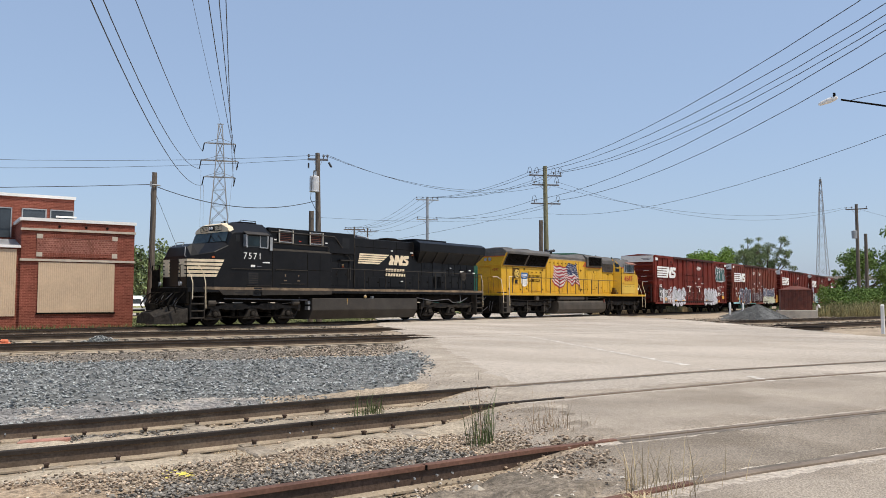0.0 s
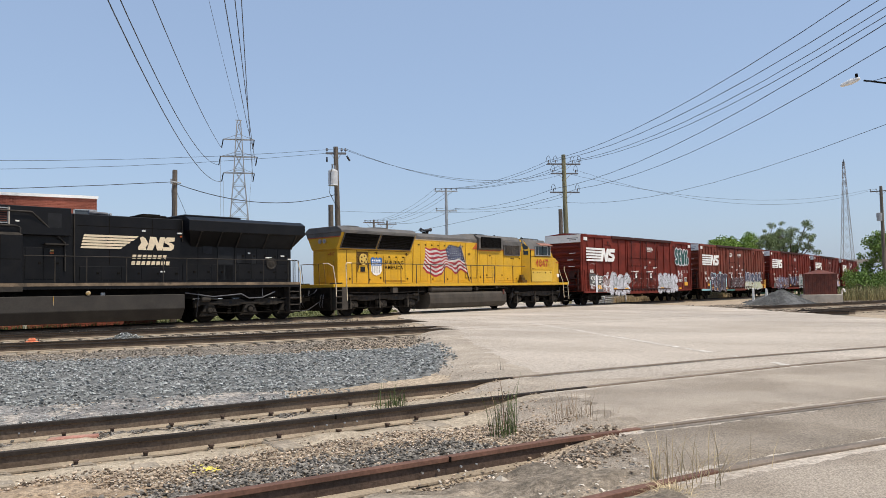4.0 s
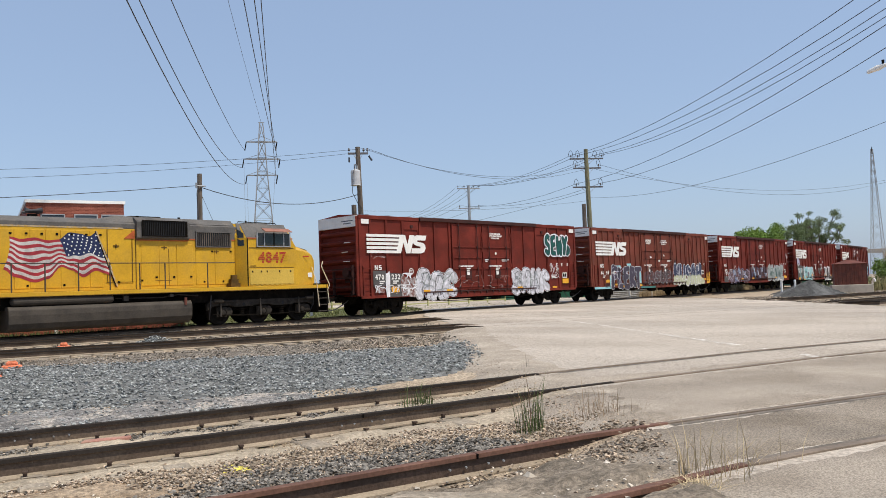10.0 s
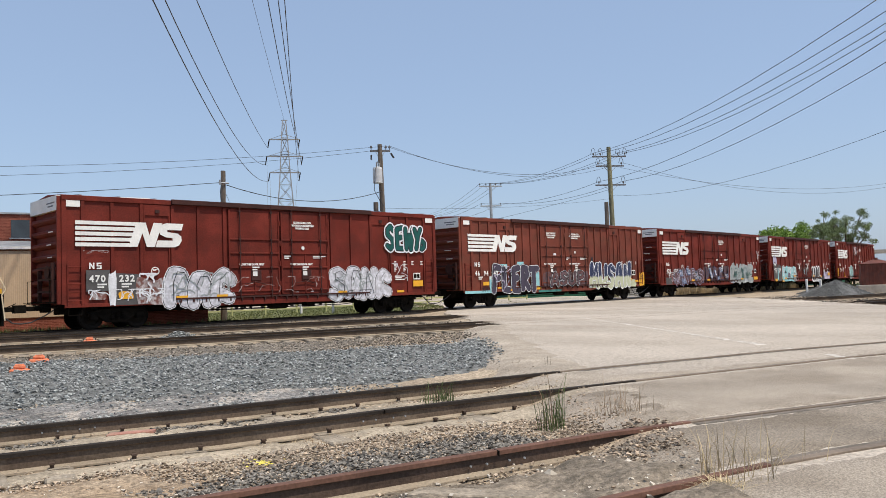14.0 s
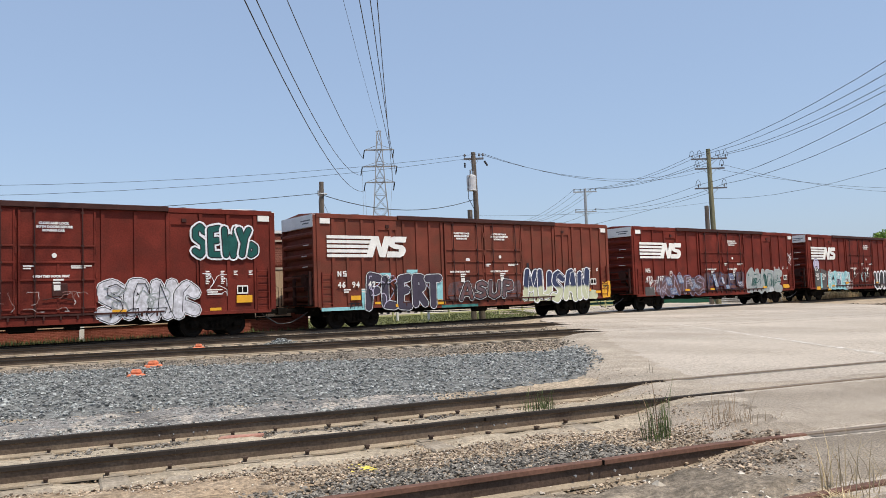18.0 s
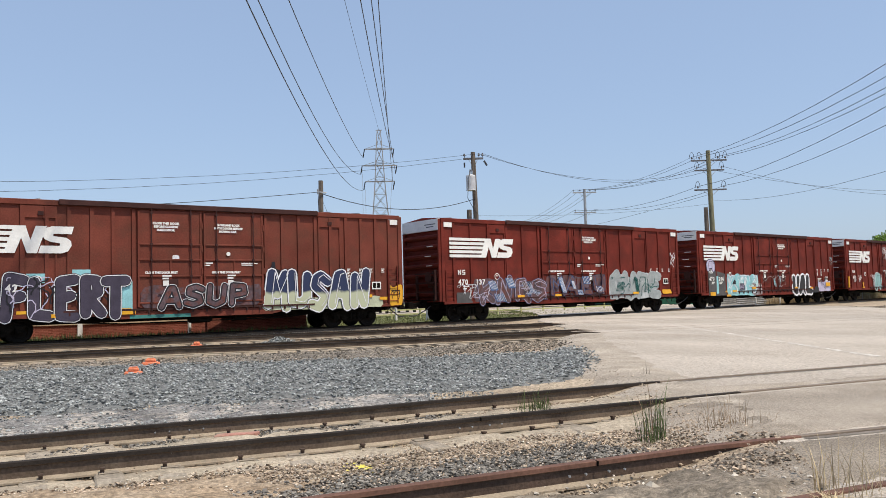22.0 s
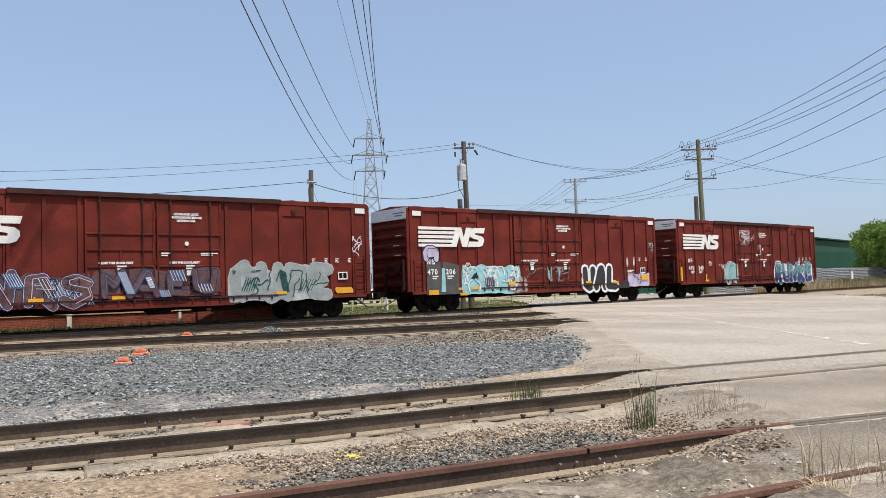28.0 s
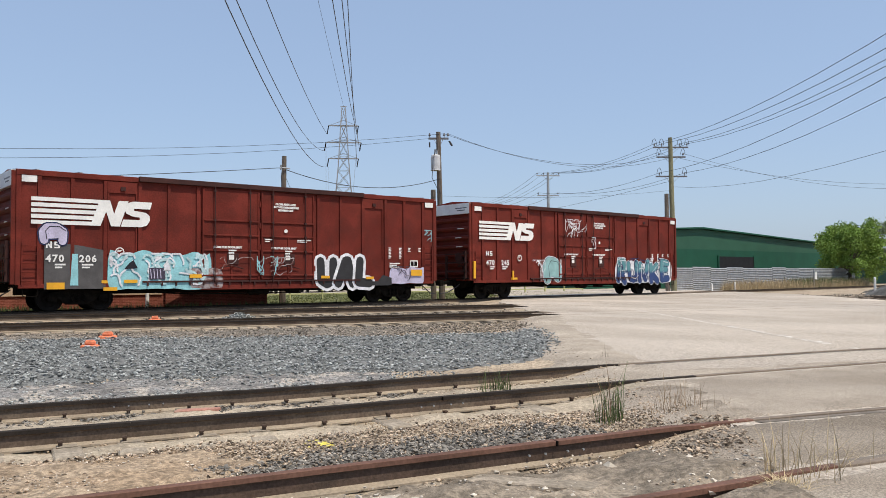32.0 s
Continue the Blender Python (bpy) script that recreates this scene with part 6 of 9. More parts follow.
def steps(parent, x0, x1, y0, y1, mat, top=1.4):
    well = part("step_well", Form().box(x0 - 0.03, x0, y0, y1, 0.32, top + 0.3).box(x1, x1 + 0.03, y0, y1, 0.32, top + 0.3).box(x0, x1, y1 - 0.03, y1, 0.32, top + 0.3), mat, parent)
    for k in range(4):
        z = 0.36 + k * (top - 0.36) / 3.4
        part("tread", Form().box(x0, x1, y0 - 0.02, y1 - 0.03, z, z + 0.04), M_tank, well)


def end_gear(parent, x, d):
    coupler(parent, x, d)
    for y in (-0.9, -0.7, 0.7, 0.9):
        part("mu_hose", Form().tube([(x, y, 1.25), (x + d * 0.15, y, 1.0), (x + d * 0.2, y * 0.95, 0.6), (x + d * 0.1, y * 0.9, 0.45)], 0.025), M_wire, parent)
    part("jumper_cable", Form().tube([(x, -0.35, 1.45), (x + d * 0.25, -0.3, 1.2), (x + d * 0.28, 0.1, 1.05), (x, 0.35, 1.45)], 0.03), M_wire, parent)


def door_panels(parent, x0, x1, n, y, z0, z1, mat, name="hood_door", latch=0.5):
    w = (x1 - x0) / n
    for k in range(n):
        a = x0 + k * w
        d = part(name, Form().box(a + 0.02, a + w - 0.02, y - 0.02, y + 0.01, z0, z1), mat, parent, bevel=0.008)
        z = z0 + (z1 - z0) * latch
        part("latch", Form().box(a + w - 0.16, a + w - 0.07, y - 0.045, y - 0.02, z - 0.035, z + 0.035), M_under, d)


def seams(parent, y, uprights=(), levels=(), mat=None):
    """Dirty joints between panels: (x, z0, z1) and (x0, x1, z)."""
    for x, z0, z1 in uprights:
        part("panel_joint", Form().box(x - 0.013, x + 0.013, y - 0.003, y + 0.003, z0, z1), mat or M_seam, parent)
    for x0, x1, z in levels:
        part("panel_joint", Form().box(x0, x1, y - 0.003, y + 0.003, z - 0.012, z + 0.012), mat or M_seam, parent)


def louvre(parent, x0, x1, z0, z1, y, n, mat, frame_mat, upright=False, name="grille", top_out=0.0):
    """A grille of slats in a frame; top_out leans its top towards -y."""
    g = part(name, Form().prism([(y - 0.02, z0), (y - 0.02 - top_out, z1), (y + 0.01 - top_out, z1), (y + 0.01, z0)], x0, x1, "x"), M_ydark, parent, "dark louvred grille")
    dz = z1 - z0
    for k in range(n):
        if upright:
            x = x0 + (x1 - x0) * (k + 0.5) / n
            part("slat", Form().prism([(y - 0.045, z0 + 0.02), (y - 0.045 - top_out, z1 - 0.02), (y - 0.02 - top_out, z1 - 0.02), (y - 0.02, z0 + 0.02)], x - 0.012, x + 0.012, "x"), mat, g)
        else:
            z = z0 + dz * (k + 0.5) / n
            o = top_out * (k + 0.5) / n
            part("slat", Form().box(x0 + 0.02, x1 - 0.02, y - 0.045 - o, y - 0.02 - o, z - 0.012, z + 0.012), mat, g)
    f = Form().box(x0 - 0.05, x1 + 0.05, y - 0.06 - top_out, y - top_out, z1, z1 + 0.04).box(x0 - 0.05, x1 + 0.05, y - 0.06, y, z0 - 0.04, z0)
    for x in (x0 - 0.05, x1):
        f.prism([(y - 0.05, z0), (y - 0.05 - top_out, z1), (y - top_out, z1), (y, z0)], x, x + 0.05, "x")
    part("grille_frame", f, frame_mat, g)


def facing_front(text, x, y, z, height, mat, parent, name="front_number"):
    """Letters on a face that looks towards -x; y is where they begin."""
    ob = lettering(text, 0, 0, height, mat, parent, 0, 1.1, name)
    ob.matrix_basis = pose(x, y, z, 90, 0, -90)
    return ob


def black_locomotive():
    c = thing("diesel_locomotive", "black six-axle diesel locomotive with cream nose stripes and 7571", "locomotive")
    part("deck", Form().box(1.25, 21.75, -1.53, 1.53, 1.5, 1.72), M_black, c, bevel=0.01)
    part("walkway_edge", Form().box(2.0, 21.7, -1.552, -1.53, 1.62, 1.74), M_sill, c, "tan dusty walkway edge")
    sk = part("side_skirt", Form().prism([(2.75, 1.62), (3.0, 1.38), (4.6, 1.38), (4.6, 1.62)], -1.55, -1.46).prism([(5.1, 1.62), (5.1, 1.38), (9.36, 1.44), (9.36, 1.62)], -1.55, -1.46), M_skirt, c, "dusty black skirt under the walkway")
    part("jack_pocket", Form().box(4.62, 5.08, -1.5, -1.44, 1.36, 1.72).box(4.62, 5.08, -1.56, -1.5, 1.66, 1.72).box(4.72, 4.98, -1.53, -1.5, 1.46, 1.5), M_ydark, sk)
    part("skirt_slot", Form().box(3.6, 4.15, -1.556, -1.55, 1.47, 1.5), M_ydark, sk)
    part("underframe", Form().box(1.6, 21.2, -1.1, 1.1, 1.05, 1.5), M_under, c)
    part("pilot", loft([(0.15, [(-0.75, 0.14), (-0.72, 0.42), (-0.3, 0.6), (0.3, 0.6), (0.72, 0.42), (0.75, 0.14)]), (0.62, [(-1.3, 0.12), (-1.2, 0.62), (-0.35, 0.74), (0.35, 0.74), (1.2, 0.62), (1.3, 0.12)]), (1.3, [(-1.48, 0.2), (-1.46, 0.8), (-0.4, 1.0), (0.4, 1.0), (1.46, 0.8), (1.48, 0.2)])]), M_frame, c, "grimy steel snow plough pilot", bevel=0.012)
    part("front_sill", Form().box(1.2, 1.34, -1.5, 1.5, 1.0, 1.7), M_under, c, bevel=0.02)
    end_gear(c, 1.2, -1)
    end_gear(c, 21.75, 1)
    for s in (-1, 1):
        y0, y1 = (-1.53, -1.05) if s < 0 else (1.05, 1.53)
        steps(c, 1.42, 2.05, y0, y1, M_skirt)
        steps(c, 21.15, 21.7, y0, y1, M_skirt)
    # hoses and cables in a tangle over the plough
    rng = random.Random(4)
    for k in range(11):
        y = -1.35 + 0.27 * k
        part("front_hose", Form().tube([(1.22, y, 1.5), (0.9, y + rng.uniform(-0.1, 0.1), 1.3 + rng.uniform(-0.1, 0.2)), (0.65, y + rng.uniform(-0.15, 0.15), 0.95), (0.72, y + rng.uniform(-0.2, 0.2), 0.6 + rng.uniform(0, 0.2))], 0.03), M_under, c)
    part("front_rail", Form().tube([(1.25, -1.4, 1.6), (1.22, -1.4, 2.65), (1.22, -0.9, 2.7), (1.25, -0.9, 1.6)], 0.024), M_under, c)
    part("front_rail", Form().tube([(1.25, 0.8, 1.6), (1.22, 0.8, 2.7), (1.22, 1.4, 2.7), (1.25, 1.4, 1.6)], 0.028), M_under, c)
    part("front_gate", Form().box(1.2, 1.24, 0.85, 1.4, 1.7, 2.5), M_under, c)
    # nose: a flat front with splayed sides, a roof that falls to both sides
    nose = part("nose", loft([(1.5, hull(0.98, 1.72, 3.02, 0.8, 3.1)), (1.62, hull(1.08, 1.72, 3.1, 0.72, 3.5)), (1.9, hull(1.2, 1.72, 3.16, 0.7, 3.66)), (2.55, hull(1.5, 1.72, 3.3, 0.75, 3.7)), (3.25, hull(1.52, 1.72, 3.62, 1.3, 3.78))]), M_black, c, bevel=0.015)
    cab = part("cab", loft([(3.22, hull(1.52, 1.72, 3.66, 1.4, 3.78)), (3.4, hull(1.52, 1.72, 4.15, 1.34, 4.3)), (3.56, hull(1.52, 1.72, 4.22, 1.0, 4.62)), (3.85, hull(1.52, 1.72, 4.24, 0.92, 4.74)), (5.5, hull(1.52, 1.72, 4.24, 0.92, 4.74)), (5.67, hull(1.52, 1.72, 4.2, 0.95, 4.6))]), M_black, c, bevel=0.015)
    for y0, y1 in ((-1.36, -0.06), (0.06, 1.36)):
        f = Form().add([(3.2, y0, 3.82), (3.2, y1, 3.82), (3.38, y1 * 0.95, 4.3), (3.38, y0 * 0.95, 4.3)], [(0, 1, 2, 3)])
        part("windshield", f, M_cabglass, cab, "wide front window")
    part("wiper", Form().rod((3.16, -1.1, 3.84), (3.26, -0.65, 4.1), 0.012, sides=5).rod((3.16, -0.5, 3.84), (3.26, -0.1, 4.1), 0.012, sides=5), M_under, cab)
    part("quarter_glass", Form().box(3.62, 3.86, -1.526, -1.52, 3.82, 4.12), M_ydark, cab)
    hd = part("header", loft([(3.34, [(-1.38, 4.26), (-1.3, 4.42), (-0.78, 4.62), (0.78, 4.62), (1.3, 4.42), (1.38, 4.26)]), (3.6, [(-1.4, 4.28), (-1.32, 4.46), (-0.8, 4.7), (0.8, 4.7), (1.32, 4.46), (1.4, 4.28)])]), M_cream, cab, "cream header with number boards")
    part("light_plate", Form().box(3.31, 3.35, -0.19, 0.19, 4.35, 4.58), M_ydark, hd)
    for y in (-0.26, 0.86):
        part("number_board", Form().tube([(3.32, y, 4.34), (3.32, y - 0.6, 4.34), (3.32, y - 0.6, 4.58), (3.32, y, 4.58), (3.32, y, 4.34)], 0.014), M_under, hd)
        facing_front("7571", 3.32, y - 0.05, 4.39, 0.15, M_under, hd)
    f = Form()
    for y in (-0.09, 0.09):
        f.lathe([(0.06, 0), (0.075, 0.03), (0.05, 0.05)], (3.32, y, 4.46), (-1, 0, 0), 12)
    part("headlight", f, M_white, hd, "twin headlights in the header")
    win = part("cab_window", Form().box(4.22, 5.36, -1.535, -1.515, 3.6, 4.12), M_glass, cab, "sliding side window")
    part("window_glass", Form().box(4.28, 4.92, -1.545, -1.536, 3.66, 4.08), M_cabglass, win, "pale blue-green reflecting pane")
    part("window_frame", Form().box(4.2, 4.26, -1.56, -1.52, 3.57, 4.14).box(4.92, 4.97, -1.56, -1.52, 3.57, 4.14).box(5.34, 5.4, -1.57, -1.52, 3.57, 4.14).box(4.95, 5.4, -1.57, -1.52, 3.57, 3.61), M_galv, win)
    part("window_visor", Form().prism([(-1.52, 4.26), (-1.78, 4.14), (-1.79, 4.17), (-1.52, 4.31)], 4.02, 5.32, "x"), M_tankdark, win)
    part("wind_deflector", Form().box(4.03, 4.07, -1.72, -1.53, 3.6, 4.16), M_galv, win)
    part("wind_deflector", Form().box(5.46, 5.6, -1.62, -1.58, 3.48, 4.1), M_galv, win)
    part("roof_unit", Form().box(4.35, 5.3, -0.75, 0.3, 4.73, 4.83), M_black, cab, bevel=0.02)
    part("roof_rail", Form().tube([(4.3, -0.8, 4.74), (4.35, -0.8, 4.88), (5.2, -0.8, 4.88), (5.25, -0.8, 4.74)], 0.015), M_under, cab)
    part("antenna", Form().rod((3.9, -0.2, 4.72), (3.9, -0.2, 4.85), 0.05).rod((4.15, 0.4, 4.72), (4.15, 0.4, 4.84), 0.05).rod((3.75, 0.6, 4.7), (3.75, 0.6, 4.95), 0.012), M_under, cab)
    for k in range(5):
        z1 = 2.96 - k * 0.166
        part("nose_stripe", band([(1.49, 0.95), (1.49, -0.99), (1.61, -1.085), (2.55, -1.525), (3.03 - 0.085 * k, -1.525)], z1 - 0.115, z1, 0.008, 0.06), M_cream, nose, "cream white nose stripe")
    for s in (-1, 1):
        part("stripe_field", Form().box(1.476, 1.484, min(s * 0.45, s * 0.8), max(s * 0.45, s * 0.8), 2.18, 2.96), M_cream, nose)
    part("nose_door", Form().box(1.468, 1.5, -0.36, 0.36, 1.75, 2.98), M_black, nose, bevel=0.01)
    for pts in ([(1.32, -1.2, 2.63), (1.44, -1.42, 2.2), (1.46, -1.55, 1.9), (1.46, -1.55, 1.2)], [(1.78, -1.36, 2.76), (2.0, -1.52, 2.35), (2.08, -1.56, 1.9), (2.12, -1.56, 0.8)]):
        part("grab_iron", Form().tube(pts, 0.022), M_cream, c, "cream painted hand rail by the steps")
    for y in (-0.85, 0.85):
        part("ditch_light", Form().lathe([(0.1, 0), (0.11, 0.06), (0.09, 0.08)], (1.3, y, 1.88), (-1, 0, 0), 14), M_galv, nose)
    part("nose_grab", Form().tube([(1.52, -0.9, 3.05), (1.45, -0.88, 3.1), (1.55, -0.75, 3.5)], 0.015).tube([(1.62, 0.2, 3.55), (1.7, 0.2, 3.72), (1.7, -0.4, 3.72), (1.62, -0.4, 3.55)], 0.015), M_galv, nose)
    part("red_notice", Form().box(2.42, 2.55, -1.51, -1.49, 3.02, 3.1), M_redline, nose)
    lettering("7571", 4.04, 3.05, 0.3, M_white, cab, -1.527, 1.32, "road_number")
    bars(4.46, 2.68, 0.24, 0.1, 1, M_white, cab, -1.527)
    bars(4.8, 2.7, 0.25, 0.03, 1, M_insul, cab, -1.527)
    bars(5.12, 2.88, 0.4, 0.055, 1, M_white, cab, -1.527)
    # equipment cab flush with the operator's cab; a set-back upper hood over it
    aux = part("equipment_cab", Form().box(5.67, 9.36, -1.52, 1.52, 1.72, 3.5), M_black, c, bevel=0.012)
    part("sloped_ledge", Form().prism([(-1.52, 3.5), (-1.22, 3.62), (1.22, 3.62), (1.52, 3.5)], 5.67, 9.36, "x"), M_skirt, aux, "dusty sloping ledge")
    upper = part("upper_hood", Form().box(5.68, 11.22, -1.2, 1.2, 3.55, 4.62), M_black, c, bevel=0.02)
    for x0 in (6.3, 8.2):
        louvre(upper, x0, x0 + 0.72, 3.98, 4.48, -1.21, 6, M_redvent, M_galv)
        for x in (x0 - 0.06, x0 + 0.76):
            part("vent_post", Form().box(x - 0.025, x + 0.025, -1.31, -1.25, 3.9, 4.54), M_stone_dull, upper)
    part("air_pipe", Form().tube([(5.7, -1.3, 4.42), (9.75, -1.3, 4.4), (11.05, -1.05, 3.28), (11.05, -1.05, 2.2)], 0.03), M_tankdark, upper)
    part("air_pipe", Form().tube([(5.7, -1.3, 3.9), (9.2, -1.3, 3.86), (9.35, -1.3, 3.8), (9.35, -1.3, 3.5)], 0.028), M_tankdark, upper)
    part("small_ledge", Form().box(10.25, 11.1, -1.25, -0.98, 3.2, 3.25), M_skirt, upper)
    # dark plate on the hood side, painted shade of an inset
    part("hood_recess", Form().box(10.35, 10.85, -1.206, -1.2, 3.85, 4.4), M_ydark, upper)
    for x in (6.0, 7.5, 9.2):
        part("lamp_notice", Form().box(x, x + 0.14, -1.215, -1.2, 4.02, 4.07), M_white if x != 7.5 else M_numred, upper)
    for x0, x1, z in ((3.4, 5.6, 2.56), (5.86, 7.78, 2.58), (6.15, 6.8, 1.92), (6.92, 7.6, 1.92), (4.25, 5.6, 1.8)):
        part("drip_strip", Form().box(x0, x1, -1.57, -1.52, z, z + 0.035), M_skirt, c)
    for x in (6.45, 7.25):
        part("lifting_eye", Form().box(x - 0.03, x + 0.03, -1.53, -1.52, 2.28, 2.38).box(x - 0.09, x + 0.09, -1.53, -1.52, 2.06, 2.11), M_sill, aux)
    seams(aux, -1.522, ((5.68, 1.72, 3.5), (8.6, 1.75, 3.45), (7.8, 1.75, 3.45)), ((5.9, 9.3, 2.62),), M_under)
    vent = part("cab_vent", Form().box(4.32, 4.88, -1.535, -1.52, 1.9, 2.44), M_ydark, cab)
    for k in range(5):
        part("slat", Form().box(4.34, 4.86, -1.545, -1.535, 1.95 + 0.1 * k, 1.98 + 0.1 * k), M_skirt, vent)
    hood = part("hood", Form().box(9.3, 21.62, -0.98, 0.98, 1.72, 4.46), M_black, c, bevel=0.03)
    part("exhaust_housing", Form().box(14.3, 15.5, -0.5, 0.5, 4.46, 4.62).box(14.5, 15.3, -0.35, 0.35, 4.62, 4.68), M_under, hood, bevel=0.03)
    horn = part("air_horn", Form().box(12.6, 12.9, -0.1, 0.1, 4.44, 4.56).rod((12.3, -0.15, 4.62), (12.95, -0.15, 4.6), 0.09, 0.04).rod((12.6, 0.1, 4.66), (13.2, 0.1, 4.6), 0.04, 0.08), M_insul, hood, "grey air horns on the hood roof")
    part("horn_bell", Form().lathe([(0.07, 0), (0.1, 0.06), (0.04, 0.09)], (13.2, -0.05, 4.56), (1, 0, 0.1), 12), M_galv, horn)
    part("conduit", Form().tube([(11.4, -1.0, 4.44), (11.4, -1.02, 3.0), (11.42, -1.0, 1.75)], 0.03).tube([(15.95, -1.0, 4.4), (15.95, -1.02, 3.5)], 0.025), M_skirt, hood)
    door_panels(hood, 9.6, 10.9, 2, -0.98, 1.9, 3.1, M_black)
    door_panels(hood, 11.6, 15.8, 5, -0.98, 1.86, 2.4, M_black)
    door_panels(hood, 15.95, 21.4, 8, -0.98, 1.86, 2.55, M_black)
    door_panels(hood, 18.5, 21.4, 5, -0.98, 2.6, 3.3, M_black)
    seams(hood, -0.982, ((12.8, 2.45, 4.4), (14.6, 2.45, 4.4), (16.7, 2.6, 4.3)), ((11.5, 15.9, 4.0),), M_under)
    part("hood_window", Form().box(16.93, 17.38, -1.0, -0.98, 3.02, 3.46), M_ydark, hood)
    part("hood_door", Form().box(17.66, 18.42, -1.0, -0.98, 1.85, 3.46), M_ydark, hood)
    for x, z in ((18.62, 2.62), (19.4, 2.6)):
        part("hood_slot", Form().box(x, x + 0.24, -1.008, -0.98, z, z + 0.45), M_ydark, hood)
    wing = part("radiator_wing", Form().prism([(-1.5, 3.95), (-1.5, 4.42), (-1.2, 4.58), (1.2, 4.58), (1.5, 4.42), (1.5, 3.95)], 16.0, 22.08, "x"), M_black, c, "flared radiator housing", bevel=0.015)
    under = Form()
    under.v = [(16.35, -0.97, 3.3), (21.6, -0.97, 3.3), (21.6, 0.97, 3.3), (16.35, 0.97, 3.3), (16.02, -1.49, 3.97), (22.06, -1.49, 3.97), (22.06, 1.49, 3.97), (16.02, 1.49, 3.97)]
    under.f = [(0, 1, 2, 3), (4, 5, 6, 7), (0, 1, 5, 4), (1, 2, 6, 5), (2, 3, 7, 6), (3, 0, 4, 7)]
    part("wing_underside", under, M_black, wing)
    for x0, x1 in ((18.65, 19.95), (20.05, 21.55)):
        part("intake_screen", Form().prism([(-1.03, 3.36), (-1.43, 3.88), (-1.4, 3.9), (-1.0, 3.38)], x0, x1, "x"), M_ydark, wing, "dark intake screen")
    for x in (16.6, 17.6, 18.55, 20.0, 21.58):
        part("wing_brace", Form().prism([(-0.99, 3.3), (-1.06, 3.3), (-1.5, 3.93), (-1.46, 3.96)], x - 0.03, x + 0.03, "x"), M_skirt, wing)
    part("radiator_top", Form().box(16.0, 18.8, -1.1, 1.1, 4.58, 4.68), M_black, wing, bevel=0.03)
    part("hand_brake_wheel", Form().lathe([(0.2, 0), (0.27, 0.01), (0.28, 0.04), (0.24, 0.05), (0.2, 0.03), (0.08, 0.06)], (20.46, -1.0, 2.62), (0, -1, 0), 18), M_skirt, hood)
    # long mark of five bars that end in a curve, then slabs; two lines of bars under it
    for k in range(5):
        z1 = 3.66 - 0.115 * k
        r = (14.0, 13.86, 13.68, 13.5, 13.34)[k]
        patch("logo_bar", [(11.64 + 0.028 * (4 - k), z1 - 0.085), (r - 0.09, z1 - 0.085), (r, z1), (11.67 + 0.028 * (4 - k), z1)], M_cream, hood, -1.01)
    patch("logo_slab", [(13.98, 3.1), (14.34, 3.1), (14.3, 3.22), (14.42, 3.36), (14.3, 3.58), (14.18, 3.66), (14.05, 3.6), (14.12, 3.4), (13.98, 3.22)], M_cream, hood, -1.012)
    patch("logo_slab", [(14.36, 3.1), (14.6, 3.1), (14.72, 3.36), (14.8, 3.1), (15.02, 3.1), (15.16, 3.66), (14.94, 3.66), (14.86, 3.4), (14.76, 3.66), (14.5, 3.66)], M_cream, hood, -1.014)
    patch("logo_slab", [(15.06, 3.1), (15.42, 3.1), (15.54, 3.18), (15.57, 3.34), (15.46, 3.42), (15.3, 3.46), (15.58, 3.5), (15.6, 3.66), (15.24, 3.66), (15.12, 3.56), (15.14, 3.42), (15.34, 3.32), (15.36, 3.24), (15.04, 3.24)], M_cream, hood, -1.016)
    for z, a, b, n in ((2.74, 13.72, 15.26, 7), (2.48, 13.68, 15.4, 8)):
        for k in range(n):
            x = a + (b - a) * k / n
            w = (b - a) / n * 0.72
            part("name_bar", Form().prism([(x, z), (x + w, z), (x + w + 0.03, z + 0.16), (x + 0.03, z + 0.16)], -1.012, -1.008), M_cream, hood)
    for x, z, w, m in ((15.72, 3.82, 0.24, M_white), (15.85, 3.68, 0.12, M_redline), (14.15, 3.86, 0.14, M_white), (14.95, 2.18, 0.18, M_white), (10.5, 2.86, 0.14, M_redline), (10.5, 2.96, 0.14, M_dust), (19.2, 3.05, 0.12, M_white), (20.15, 2.86, 0.34, M_white), (21.0, 2.95, 0.2, M_white), (21.4, 2.8, 0.2, M_white)):
        part("small_notice", Form().box(x, x + w, -1.03, -0.98, z, z + 0.06), m, hood)
    posts = (10.5, 11.68, 13.26, 14.82, 15.88, 17.33, 18.23, 19.71, 21.06)
    handrail(c, 9.4, 21.6, 1.72, 2.76, posts, -1.5, M_skirt)
    handrail(c, 9.4, 21.6, 1.72, 2.76, posts, 1.5, M_skirt)
    for y in (-1.45, -1.0, -0.55):
        part("rear_rail", Form().tube([(21.72, y, 1.6), (21.72, y, 2.76), (21.72, y + 0.3, 2.76), (21.72, y + 0.3, 1.6)], 0.02), M_skirt, c)
    part("grab_iron", Form().tube([(21.75, -1.55, 0.75), (21.74, -1.55, 2.2), (21.6, -1.52, 2.72)], 0.02), M_cream, c, "cream painted hand rail by the steps")
    tank = part("fuel_tank", Form().prism([(-1.48, 1.25), (-1.5, 0.66), (-1.22, 0.2), (1.22, 0.2), (1.5, 0.66), (1.48, 1.25)], 8.15, 15.8, "x"), M_tankdark, c, "long dusty black fuel tank", bevel=0.02)
    part("tank_fittings", Form().lathe([(0.07, 0), (0.1, 0.08), (0.05, 0.12)], (11.75, -1.42, 1.34), (0, -1, 0), 10).box(10.45, 10.47, -1.51, -1.49, 0.9, 1.24), M_dust, tank)
